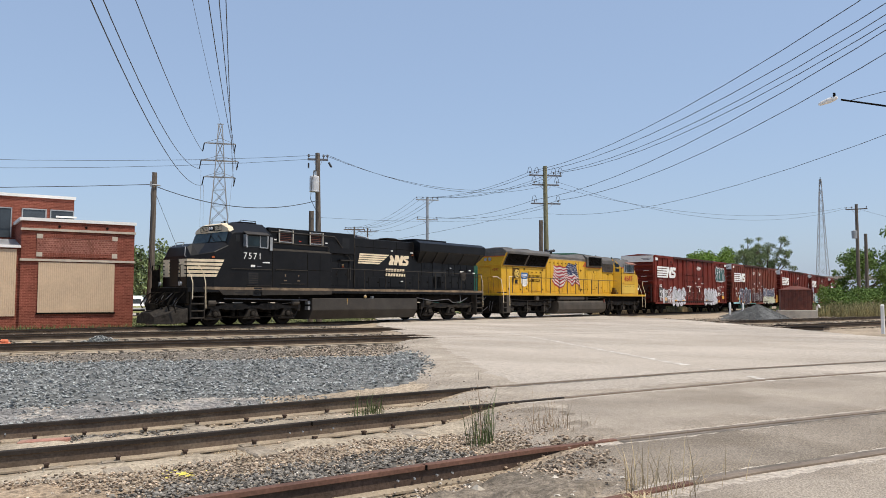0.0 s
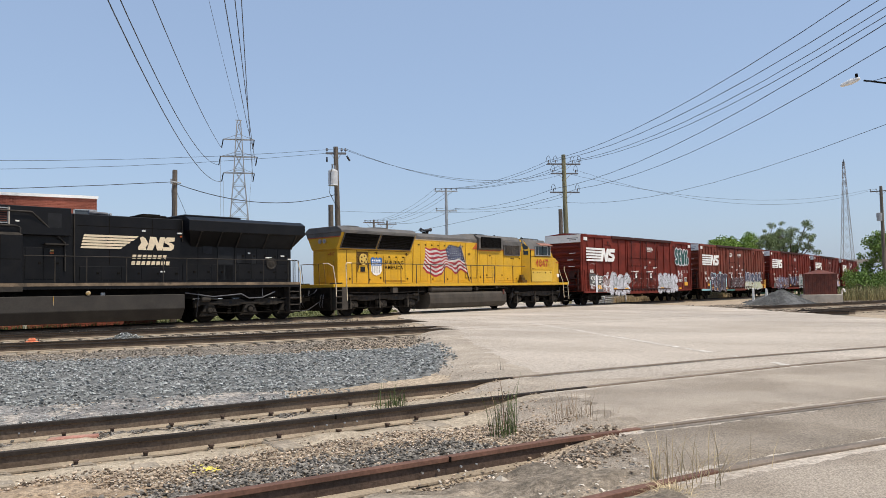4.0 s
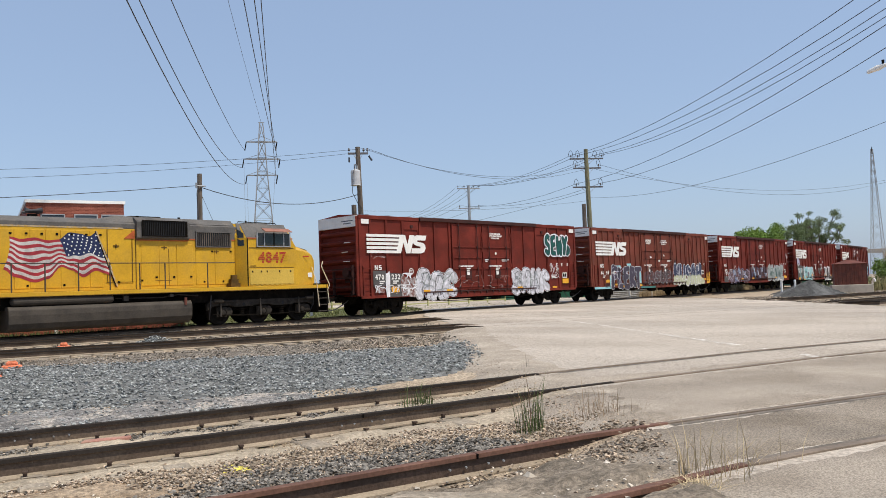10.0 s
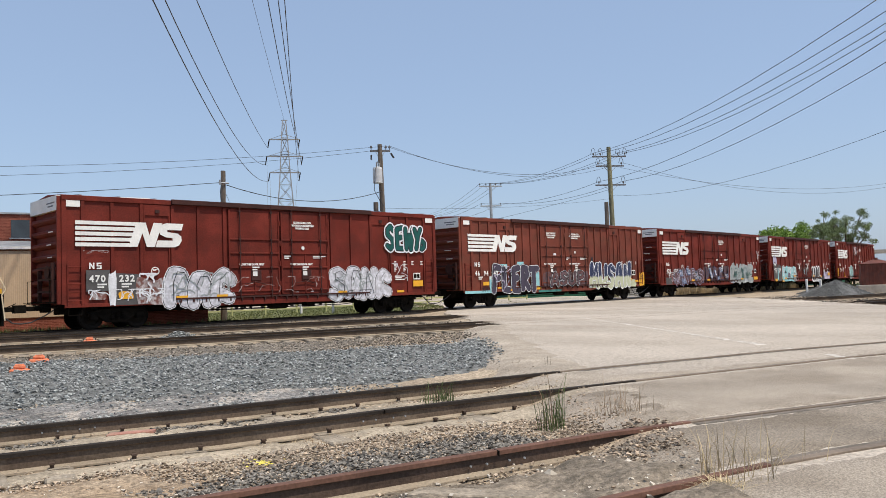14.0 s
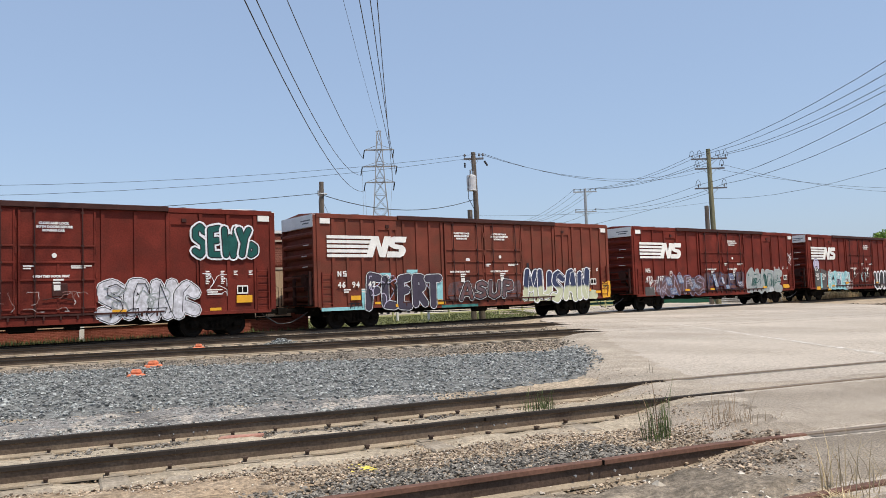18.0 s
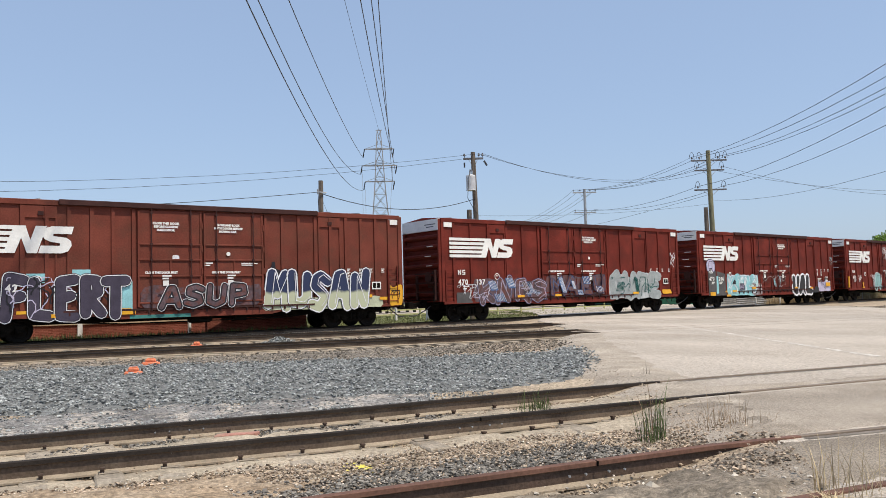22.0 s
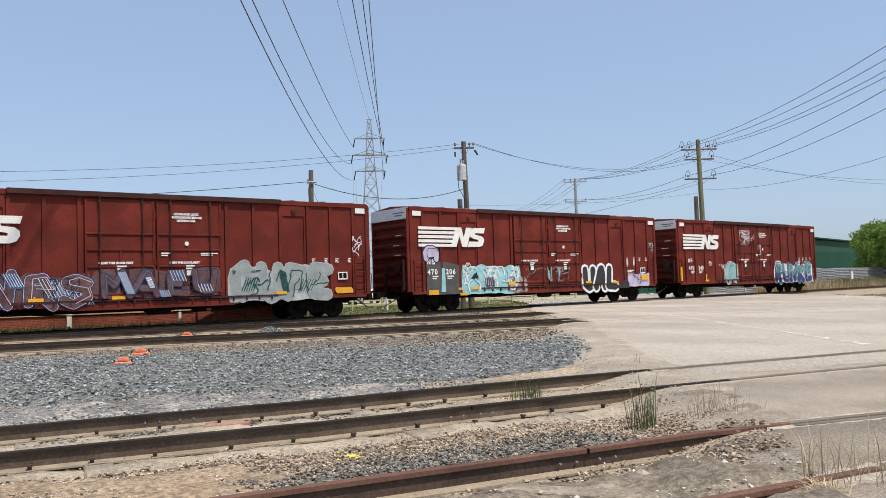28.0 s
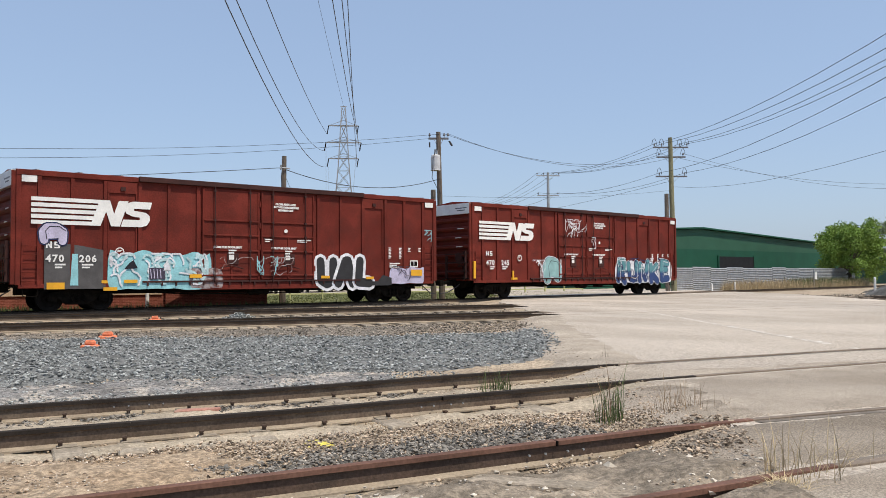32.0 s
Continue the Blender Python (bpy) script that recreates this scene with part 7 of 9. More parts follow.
    part("filler", Form().box(12.3, 12.45, -1.4, -1.3, 1.25, 1.36).box(8.0, 8.14, -1.35, -1.1, 0.95, 1.12).box(8.0, 8.14, -1.35, -1.1, 0.68, 0.85), M_galv, tank)
    part("side_pipes", Form().tube([(3.2, -1.3, 1.22), (8.0, -1.3, 1.16)], 0.03).tube([(15.9, -1.35, 1.3), (17.2, -1.4, 1.12), (18.6, -1.4, 1.22), (19.0, -1.42, 1.02), (19.7, -1.42, 1.05), (20.4, -1.38, 1.3)], 0.025).tube([(19.7, -1.4, 1.45), (19.72, -1.42, 1.06)], 0.02), M_insul, c)
    part("air_reservoir", Form().lathe([(0.1, -0.9), (0.17, -0.8), (0.17, 0.8), (0.1, 0.9)], (17.3, -1.1, 1.32), (1, 0, 0), 12), M_under, c)
    loco_truck(c, (2.82, 4.85, 6.87))
    loco_truck(c, (17.15, 19.19, 21.2))
    return c


FLAG_TOP = ((0, 3.7), (0.12, 3.62), (0.28, 3.68), (0.42, 3.58), (0.55, 3.62), (0.68, 3.9), (0.8, 3.86), (0.92, 3.76), (1, 3.92))
FLAG_LOW = ((0, 2.5), (0.1, 2.2), (0.27, 2.0), (0.38, 2.12), (0.5, 2.58), (0.6, 2.44), (0.7, 2.16), (0.82, 2.42), (0.92, 2.3), (1, 2.1))


def wave(u, v):
    """A point of the painted flag; u from its fly to its staff, v from foot to top."""
    def at(knots):
        for (a, p), (b, q) in zip(knots, knots[1:]):
            if u <= b:
                k = (u - a) / (b - a)
                return p + (q - p) * (k * k * (3 - 2 * k))
        return knots[-1][1]
    ripple_in = 0.05 * math.sin(u * 17 + 3 * v) * math.sin(math.pi * v)
    return 7.78 + 0.2 * v * (1 - u) + 3.32 * u + 0.72 * u * (1 - v) + 0.1 * math.sin(3 * v), at(FLAG_LOW) * (1 - v) + at(FLAG_TOP) * v + ripple_in


def yellow_locomotive():
    c = thing("diesel_locomotive", "yellow six-axle diesel locomotive with grey roof and painted flag", "locomotive")
    part("deck", Form().box(0.75, 21.85, -1.53, 1.53, 1.46, 1.63), M_yellow, c, bevel=0.01)
    part("deck_edge", Form().box(0.8, 21.8, -1.535, -1.53, 1.46, 1.485), M_seam, c)
    part("underframe", Form().box(0.9, 21.4, -1.1, 1.1, 1.0, 1.45), M_under, c)
    for x, d in ((0.75, -1), (21.85, 1)):
        end_gear(c, x, d)
        part("pilot", Form().box(min(x, x + d * 0.1), max(x, x + d * 0.1), -1.4, 1.4, 0.3, 1.45), M_under, c, bevel=0.02)
    for s in (-1, 1):
        y0, y1 = (-1.53, -1.05) if s < 0 else (1.05, 1.53)
        steps(c, 0.95, 1.3, y0, y1, M_tank)
        steps(c, 21.25, 21.75, y0, y1, M_under)
    part("step_side", Form().box(1.33, 1.66, -1.54, -1.48, 0.34, 1.46), M_tank, c, bevel=0.01)
    hood = part("hood", Form().box(1.5, 17.3, -0.97, 0.97, 1.63, 4.1), M_yellow, c, bevel=0.02)
    part("hood_roof", Form().prism([(-0.97, 4.1), (-0.97, 4.3), (-0.7, 4.5), (0.7, 4.5), (0.97, 4.3), (0.97, 4.1)], 6.8, 17.3, "x"), M_grey, c, "weathered grey hood roof", bevel=0.012)
    part("roof_dust", Form().box(6.9, 12.2, -0.985, -0.96, 4.08, 4.135), M_dust, c, "pale dust streak along the roof joint")
    # radiators that lean out at the rear, under a grey cap
    flare = part("radiator_flare", Form().prism([(-0.972, 3.42), (-1.43, 4.3), (1.43, 4.3), (0.972, 3.42)], 1.42, 6.85, "x"), M_yellow, c, "yellow radiator body leaning outwards", bevel=0.012)
    cap = part("radiator_cap", Form().prism([(-1.46, 4.26), (-1.46, 4.38), (-1.12, 4.58), (1.12, 4.58), (1.46, 4.38), (1.46, 4.26)], 1.36, 6.9, "x"), M_grey, c, "grey radiator roof", bevel=0.015)
    part("rear_cap", Form().prism([(-1.3, 4.06), (-1.42, 4.3), (1.42, 4.3), (1.3, 4.06)], 1.4, 1.46, "x"), M_grey, cap)
    part("red_line", Form().box(1.39, 1.42, -1.28, 1.28, 4.02, 4.07), M_redline, cap)
    for x0, x1 in ((1.66, 4.06), (4.24, 6.68)):
        louvre(flare, x0, x1, 3.5, 4.22, -1.02, 34, M_under, M_grey, True, "radiator_grille", 0.385)
    for x in (2.9, 5.0):
        part("roof_fan", Form().lathe([(0.75, 0), (0.75, 0.1), (0.6, 0.13)], (x, 0, 4.57), (0, 0, 1), 20), M_grey, cap)
    # rear end
    for y in (-0.18, 0.18):
        part("rear_light", Form().lathe([(0.1, 0), (0.12, 0.07)], (1.36, y, 3.85), (-1, 0, 0), 12), M_galv, c)
    part("rear_door", Form().box(1.47, 1.5, -0.1, 0.6, 1.75, 3.3), M_yellow, c, bevel=0.01)
    part("rear_board", Form().tube([(1.47, -0.8, 3.5), (1.47, -0.2, 3.5), (1.47, -0.2, 3.75), (1.47, -0.8, 3.75), (1.47, -0.8, 3.5)], 0.012), M_seam, c)
    part("rear_grab", Form().rod((1.45, -0.75, 1.9), (1.45, -0.75, 2.85), 0.015, sides=6), M_seam, c)
    facing_front("4847", 1.488, -0.25, 3.1, 0.17, M_numred, hood, "road_number")
    # hood doors and dirty joints
    door_panels(hood, 7.05, 11.4, 8, -0.97, 1.78, 3.98, M_yellow, latch=0.93)
    door_panels(hood, 4.72, 6.32, 3, -0.97, 1.8, 3.1, M_yellow, latch=0.98)
    door_panels(hood, 12.9, 15.2, 3, -0.97, 1.78, 3.5, M_yellow, latch=0.2)
    door_panels(hood, 15.3, 17.1, 2, -0.97, 1.78, 3.3, M_yellow, latch=0.94)
    seams(hood, -0.992, ((2.1, 1.7, 3.4), (2.78, 1.7, 3.4), (3.66, 1.7, 3.4), (4.7, 1.75, 3.12), (6.36, 1.75, 3.12), (6.95, 1.7, 4.05), (11.55, 1.95, 4.05), (12.55, 1.95, 4.05), (12.7, 1.66, 4.05), (14.1, 1.8, 3.3)), ((1.6, 6.9, 3.4), (4.7, 6.36, 1.78), (11.5, 12.6, 1.95), (13.5, 14.2, 1.98)))
    for x, z in ((2.3, 1.9), (3.7, 1.86), (4.5, 1.95), (6.55, 1.9), (8.6, 1.88), (9.9, 1.88), (12.0, 1.95), (12.95, 2.0), (15.7, 1.9), (16.6, 1.9)):
        part("latch", Form().box(x - 0.04, x + 0.04, -1.0, -0.97, z - 0.04, z + 0.04), M_under, hood)
    for x, z in ((4.2, 3.28), (6.5, 3.26), (11.9, 3.4), (13.9, 3.35), (16.3, 3.2)):
        part("lifting_lug", Form().box(x - 0.12, x + 0.12, -1.0, -0.97, z - 0.02, z + 0.02).box(x - 0.02, x + 0.02, -1.01, -0.97, z - 0.08, z + 0.06), M_seam, hood)
    part("white_notice", Form().box(6.62, 6.76, -0.995, -0.97, 3.5, 3.58), M_white, hood)
    # the brake recess is a flat plate; its shade is put into the colour
    br = part("brake_recess", Form().box(2.84, 3.6, -0.98, -0.95, 2.24, 3.32), M_seam, hood, "dark plate for the shaded recess round the hand brake")
    part("recess_apron", Form().prism([(2.86, 2.24), (3.6, 2.24), (3.5, 2.62), (2.98, 2.62)], -0.99, -0.98), M_yellow, br)
    part("recess_vent", Form().box(3.04, 3.36, -1.0, -0.99, 2.27, 2.52), M_ydark, br)
    part("hand_brake_wheel", Form().lathe([(0.05, 0.06), (0.2, 0.05), (0.27, 0.02), (0.3, 0.04), (0.29, 0.08), (0.24, 0.07), (0.1, 0.09)], (3.22, -0.98, 2.92), (0, -1, 0), 18), M_wheelyellow, br, "yellow spoked hand brake wheel")
    for k in range(5):
        a = 2 * math.pi * k / 5
        part("spoke_gap", Form().lathe([(0.06, 0), (0.06, 0.004)], (3.22 + 0.16 * math.cos(a), -1.062, 2.92 + 0.16 * math.sin(a)), (0, -1, 0), 8), M_seam, br)
    # emblem: blue head over white and grey stripes
    em = patch("emblem", [(3.76, 2.88), (3.8, 3.02), (3.96, 3.04), (4.12, 2.98), (4.2, 3.06), (4.28, 2.98), (4.44, 3.04), (4.6, 3.0), (4.62, 2.86), (4.56, 2.6), (3.82, 2.6)], M_shield, hood, -0.995)
    patch("emblem_base", [(3.82, 2.6), (4.56, 2.6), (4.58, 2.32), (4.46, 2.16), (4.19, 2.06), (3.92, 2.16), (3.8, 2.32)], M_white, em, -0.995)
    for k in range(5):
        x = 3.86 + k * 0.135
        patch("emblem_stripe", [(x, 2.2), (x + 0.045, 2.2), (x + 0.045, 2.58), (x, 2.58)], M_galv, em, -0.999)
    for z, n in ((2.82, 5), (2.66, 7)):
        for k in range(n):
            x = 3.86 + 0.66 * k / n
            patch("emblem_bar", [(x, z), (x + 0.66 / n * 0.7, z), (x + 0.66 / n * 0.7, z + 0.1), (x, z + 0.1)], M_white, em, -1.001)
    lettering("BUILDING", 4.79, 2.69, 0.2, M_under, hood, -0.998, 1.2, "slogan", bold=0.008)
    lettering("AMERICA", 4.81, 2.42, 0.2, M_under, hood, -0.998, 1.26, "slogan", bold=0.008)
    # waving flag
    flag = None
    for k in range(13):
        cut = 0.56 if k >= 6 else 1.0
        us = [cut * i / 36 for i in range(37)]
        f = Form()
        for u0, u1 in zip(us, us[1:]):
            q = [wave(u0, k / 13), wave(u1, k / 13), wave(u1, (k + 1) / 13), wave(u0, (k + 1) / 13)]
            f.add([(x, -0.996, z) for x, z in q], [(0, 1, 2, 3)])
        ob = part("painted_flag" if flag is None else "flag_stripe", f, M_flagred if k % 2 == 0 else M_flagwhite, hood if flag is None else flag, "painted red and white waving flag" if flag is None else "")
        flag = flag or ob
    f = Form()
    for i in range(16):
        u0, u1 = 0.56 + 0.44 * i / 16, 0.56 + 0.44 * (i + 1) / 16
        q = [wave(u0, 6 / 13), wave(u1, 6 / 13), wave(u1, 1), wave(u0, 1)]
        f.add([(x, -0.996, z) for x, z in q], [(0, 1, 2, 3)])
    part("flag_canton", f, M_flagblue, flag, "blue flag field")
    f = Form()
    for i in range(8):
        for j in range(6):
            x, z = wave(0.585 + 0.053 * i + (0.024 if j % 2 else 0), 6 / 13 + (j + 0.6) * 0.086)
            f.lathe([(0.034, 0), (0.03, 0.002)], (x, -0.998, z), (0, -1, 0), 5)
    tagged(part("flag_star", f, M_white, flag), kind="stuff")
    part("flag_staff", Form().prism([(11.1, 3.97), (11.15, 3.97), (11.96, 1.78), (11.9, 1.78)], -1.0, -0.996), M_dust, flag)
    part("staff_shade", Form().prism([(11.06, 3.97), (11.1, 3.97), (11.9, 1.78), (11.84, 1.78)], -0.999, -0.995), M_under, flag)
    # dynamic brake and blower grilles
    blis = part("brake_grid_housing", Form().prism([(-0.97, 3.66), (-1.12, 3.74), (-1.12, 4.4), (-0.8, 4.6), (0.8, 4.6), (1.12, 4.4), (1.12, 3.74), (0.97, 3.66)], 12.7, 15.0, "x"), M_grey, c, bevel=0.012)
    louvre(blis, 12.95, 14.82, 3.84, 4.42, -1.125, 24, M_under, M_under, True)
    part("red_line", Form().box(12.7, 15.0, -1.0, -0.96, 3.63, 3.67), M_redline, blis)
    part("red_mark", Form().prism([(12.22, 3.7), (12.66, 3.7), (12.66, 4.06)], -0.998, -0.97), M_redline, hood)
    part("upper_side", Form().box(15.0, 17.3, -0.99, -0.95, 3.74, 4.12), M_grey, hood)
    part("red_line", Form().box(15.0, 17.3, -0.995, -0.96, 3.69, 3.74), M_redline, hood)
    louvre(hood, 15.36, 16.95, 3.42, 4.02, -1.0, 16, M_wood, M_grey, True)
    raised = part("raised_roof", loft([(11.3, [(-0.7, 4.48), (-0.6, 4.5), (0.6, 4.5), (0.7, 4.48)]), (11.95, [(-0.9, 4.36), (-0.68, 4.64), (0.68, 4.64), (0.9, 4.36)]), (17.2, [(-0.93, 4.36), (-0.7, 4.6), (0.7, 4.6), (0.93, 4.36)])]), M_grey, c, bevel=0.015)
    part("roof_eye", Form().lathe([(0.05, 0), (0.06, 0.06)], (14.7, -0.75, 4.6), (0, 0, 1), 8).lathe([(0.05, 0), (0.06, 0.06)], (12.9, -0.75, 4.6), (0, 0, 1), 8), M_under, raised)
    part("exhaust_housing", Form().box(12.6, 14.0, -0.55, 0.55, 4.58, 4.68), M_under, raised, bevel=0.03)
    horn = part("air_horn", Form().box(8.95, 9.25, -0.12, 0.12, 4.48, 4.66), M_under, c)
    for y, x0, x1 in ((-0.16, 8.8, 9.45), (0.02, 8.75, 9.3), (0.18, 9.5, 8.9)):
        part("horn_bell", Form().lathe([(0.05, 0), (0.045, 0.25), (0.07, 0.45), (0.11, 0.6)], (x0, y, 4.7 + abs(y) * 0.3), (x1 - x0, 0, 0.06), 12), M_wire, horn)
    # cab and nose face +x
    cab = part("cab", loft([(17.2, hull(1.02, 1.63, 3.8, 0.9, 4.46)), (17.48, hull(1.5, 1.63, 3.8, 0.95, 4.46)), (19.75, hull(1.5, 1.63, 3.8, 0.95, 4.46)), (19.95, hull(1.5, 1.63, 3.62, 1.05, 4.24)), (20.1, hull(1.5, 1.63, 3.4, 1.3, 3.56))]), M_yellow, c, bevel=0.015)
    part("cab_roof", loft([(17.3, [(-1.2, 3.8), (-0.93, 4.48), (0.93, 4.48), (1.2, 3.8)]), (17.5, [(-1.52, 3.8), (-0.97, 4.48), (0.97, 4.48), (1.52, 3.8)]), (19.8, [(-1.52, 3.8), (-0.97, 4.48), (0.97, 4.48), (1.52, 3.8)])]), M_grey, cab, "grey cab roof", bevel=0.01)
    part("roof_line", Form().box(17.5, 19.9, -1.525, -1.49, 3.76, 3.81), M_redline, cab)
    part("nose", loft([(20.05, hull(1.5, 1.63, 3.3, 1.05, 3.52)), (20.5, hull(1.45, 1.63, 3.24, 1.0, 3.44)), (21.2, hull(1.2, 1.63, 3.04, 0.8, 3.28)), (21.42, hull(1.05, 1.63, 2.8, 0.7, 3.05))]), M_yellow, c, bevel=0.02)
    part("nose_top", Form().prism([(20.1, 3.53), (20.55, 3.45), (21.15, 3.3), (21.15, 3.32), (20.55, 3.48), (20.1, 3.56)], -0.85, 0.85), M_grey, c, "grey glare shield on the nose")
    w1 = part("cab_window", Form().box(18.02, 19.72, -1.53, -1.49, 3.46, 4.02), M_glass, cab, "sliding cab side window")
    for x0, x1 in ((18.42, 18.86), (18.92, 19.36)):
        part("window_glass", Form().box(x0, x1, -1.54, -1.531, 3.56, 3.96), M_cabglass, w1)
    for x in (17.98, 18.36, 18.87, 19.38, 19.72):
        part("window_bar", Form().box(x, x + 0.05, -1.555, -1.5, 3.42, 4.05), M_galv if x in (17.98, 18.36, 19.38, 19.72) else M_under, w1)
    part("window_sill", Form().box(17.98, 19.77, -1.56, -1.5, 3.4, 3.44), M_galv, w1)
    part("window_visor", Form().prism([(-1.45, 4.2), (-1.78, 4.06), (-1.79, 4.09), (-1.45, 4.25)], 18.3, 19.72, "x"), M_copper, w1, "worn copper-red sun visor")
    part("door_window", Form().add([(17.26, -1.13, 3.45), (17.42, -1.41, 3.45), (17.42, -1.38, 4.0), (17.26, -1.1, 4.2)], [(0, 1, 2, 3)]), M_glass, cab)
    part("windshield", Form().add([(20.1, -1.2, 3.6), (20.1, 1.2, 3.6), (19.97, 1.0, 4.22), (19.97, -1.0, 4.22)], [(0, 1, 2, 3)]), M_glass, cab)
    lettering("4847", 18.08, 2.7, 0.48, M_numred, cab, -1.51, 1.1, "road_number", bold=0.02)
    for z in (2.79, 2.88, 2.97, 3.06):
        part("number_stripe", Form().box(18.06, 19.62, -1.516, -1.511, z, z + 0.016), M_yellow, cab)
    lock = part("cab_locker", Form().box(17.62, 19.92, -1.525, -1.5, 1.72, 2.4), M_locker, cab, "faded yellow locker doors", bevel=0.01)
    for x in (17.75, 18.2, 18.5, 19.15, 19.75):
        part("latch", Form().box(x - 0.03, x + 0.03, -1.54, -1.525, 2.25, 2.33), M_under, lock)
    for k in range(9):
        part("locker_foot", Form().box(17.66 + k * 0.26, 17.78 + k * 0.26, -1.527, -1.5, 1.68, 1.72), M_locker, lock)
    part("cab_edge", Form().box(17.5, 17.54, -1.535, -1.49, 1.65, 3.78), M_under, cab)
    part("cab_joint", Form().box(17.6, 19.95, -1.508, -1.5, 2.46, 2.48).box(17.6, 19.95, -1.515, -1.5, 3.34, 3.37), M_seam, cab)
    bars(17.65, 2.52, 0.3, 0.04, 1, M_seam, cab, -1.506)
    bars(20.5, 2.95, 0.35, 0.06, 1, M_numred, c, -1.46)
    part("nose_notice", Form().box(20.85, 21.1, -1.32, -1.3, 2.0, 2.22), M_white, c)
    part("cab_steps", Form().box(16.75, 17.2, -1.4, -1.0, 1.63, 1.8).box(16.85, 17.2, -1.25, -1.0, 1.8, 1.98).box(16.95, 17.2, -1.15, -1.0, 1.98, 2.16), M_seam, c, "dirty steps to the cab door")
    part("air_conditioner", Form().box(17.9, 19.2, -0.6, 0.6, 4.46, 4.56), M_grey, cab, bevel=0.03)
    part("roof_rail", Form().tube([(17.5, -0.7, 4.48), (17.55, -0.7, 4.58), (19.5, -0.7, 4.56), (19.6, -0.7, 4.46)], 0.02), M_under, cab)
    part("antenna", Form().rod((19.0, 0.2, 4.45), (19.0, 0.2, 4.65), 0.05).rod((18.2, -0.3, 4.5), (18.2, -0.3, 4.68), 0.04), M_under, cab)
    # rails and steps
    posts = (2.0, 3.15, 4.33, 5.52, 6.73, 7.9, 9.04, 10.24, 11.43, 12.62, 13.68, 15.58)
    handrail(c, 1.9, 16.9, 1.63, 2.69, posts, -1.5, M_tank)
    handrail(c, 1.9, 16.9, 1.63, 2.69, posts, 1.5, M_tank)
    part("grab_iron", Form().tube([(1.98, -1.5, 2.69), (1.62, -1.52, 2.69), (1.56, -1.54, 2.6), (1.58, -1.56, 1.6), (1.62, -1.56, 0.8)], 0.024), M_cream, c, "cream painted hand rail by the steps")
    part("grab_iron", Form().tube([(0.62, -0.9, 2.66), (0.7, -1.2, 2.66), (0.8, -1.45, 2.5), (0.88, -1.56, 1.6), (0.9, -1.56, 1.0)], 0.024), M_cream, c, "cream painted hand rail by the steps")
    part("rear_rail", Form().tube([(0.78, -0.9, 1.63), (0.65, -0.9, 2.66), (0.65, 0.9, 2.66), (0.78, 0.9, 1.63)], 0.02).rod((0.72, -0.5, 1.6), (0.65, -0.5, 2.66), 0.018), M_seam, c)
    for pts in ([(21.3, -1.55, 0.6), (21.2, -1.54, 1.7), (21.1, -1.3, 2.5)], [(21.95, -1.5, 0.5), (21.85, -1.5, 1.4), (21.98, -1.5, 1.6), (21.6, -1.4, 2.5), (21.7, -1.35, 2.75)]):
        part("grab_iron", Form().tube(pts, 0.022), M_cream, c, "cream painted hand rail by the steps")
    prof = [(-1.4, 1.12), (-1.5, 1.0), (-1.52, 0.8), (-1.5, 0.5), (-1.38, 0.3), (-1.15, 0.2), (1.15, 0.2), (1.38, 0.3), (1.5, 0.5), (1.52, 0.8), (1.5, 1.0), (1.4, 1.12)]
    tank = part("fuel_tank", Form().prism(prof, 7.79, 14.85, "x"), M_tank, c, "long grey-brown fuel tank", bevel=0.02)
    part("air_reservoir", Form().lathe([(0.08, -1.86), (0.17, -1.78), (0.17, 1.78), (0.08, 1.86)], (9.76, -1.32, 1.31), (1, 0, 0), 16), M_tank, c, "long round air reservoir")
    part("tank_fittings", Form().rod((14.55, -1.5, 0.95), (14.55, -1.5, 1.25), 0.06, sides=8), M_redvent, tank)
    part("side_valve", Form().box(4.9, 5.25, -1.5, -1.3, 1.15, 1.42).box(12.0, 12.2, -1.4, -1.2, 1.2, 1.4).box(13.9, 14.05, -1.45, -1.3, 1.3, 1.42), M_tank, c)
    part("air_pipe", Form().tube([(11.7, -1.3, 1.3), (13.6, -1.35, 1.28), (14.3, -1.35, 1.38), (15.2, -1.35, 1.3)], 0.028).tube([(2.0, -1.3, 1.2), (4.4, -1.3, 1.14), (7.6, -1.3, 1.2)], 0.028), M_frame, c)
    loco_truck(c, (2.23, 4.31, 6.49), pedestals=False)
    loco_truck(c, (16.43, 18.44, 20.55), pedestals=False)
    return c


M_cabglass = material("cab_glass", (0.035, 0.055, 0.06), 0.08, var=0.3, scale=2, spec=0.2)
M_stone_dull = material("pale_vent_post", (0.4, 0.36, 0.3), 0.7, var=0.2)
M_wheelyellow = material("brake_wheel_yellow", (0.58, 0.4, 0.1), 0.6, var=0.2)
M_copper = material("worn_copper_visor", (0.3, 0.13, 0.08), 0.5, var=0.3, scale=3, spec=0.4)
M_locker = material("faded_yellow_paint", (0.6, 0.4, 0.07), 0.5, var=0.12, scale=1, fine=15)
ns = black_locomotive()
up = yellow_locomotive()
movers += [(ns, 17.65, 21.75), (up, 40.65, 21.9)]

# ---- poles, towers and wires


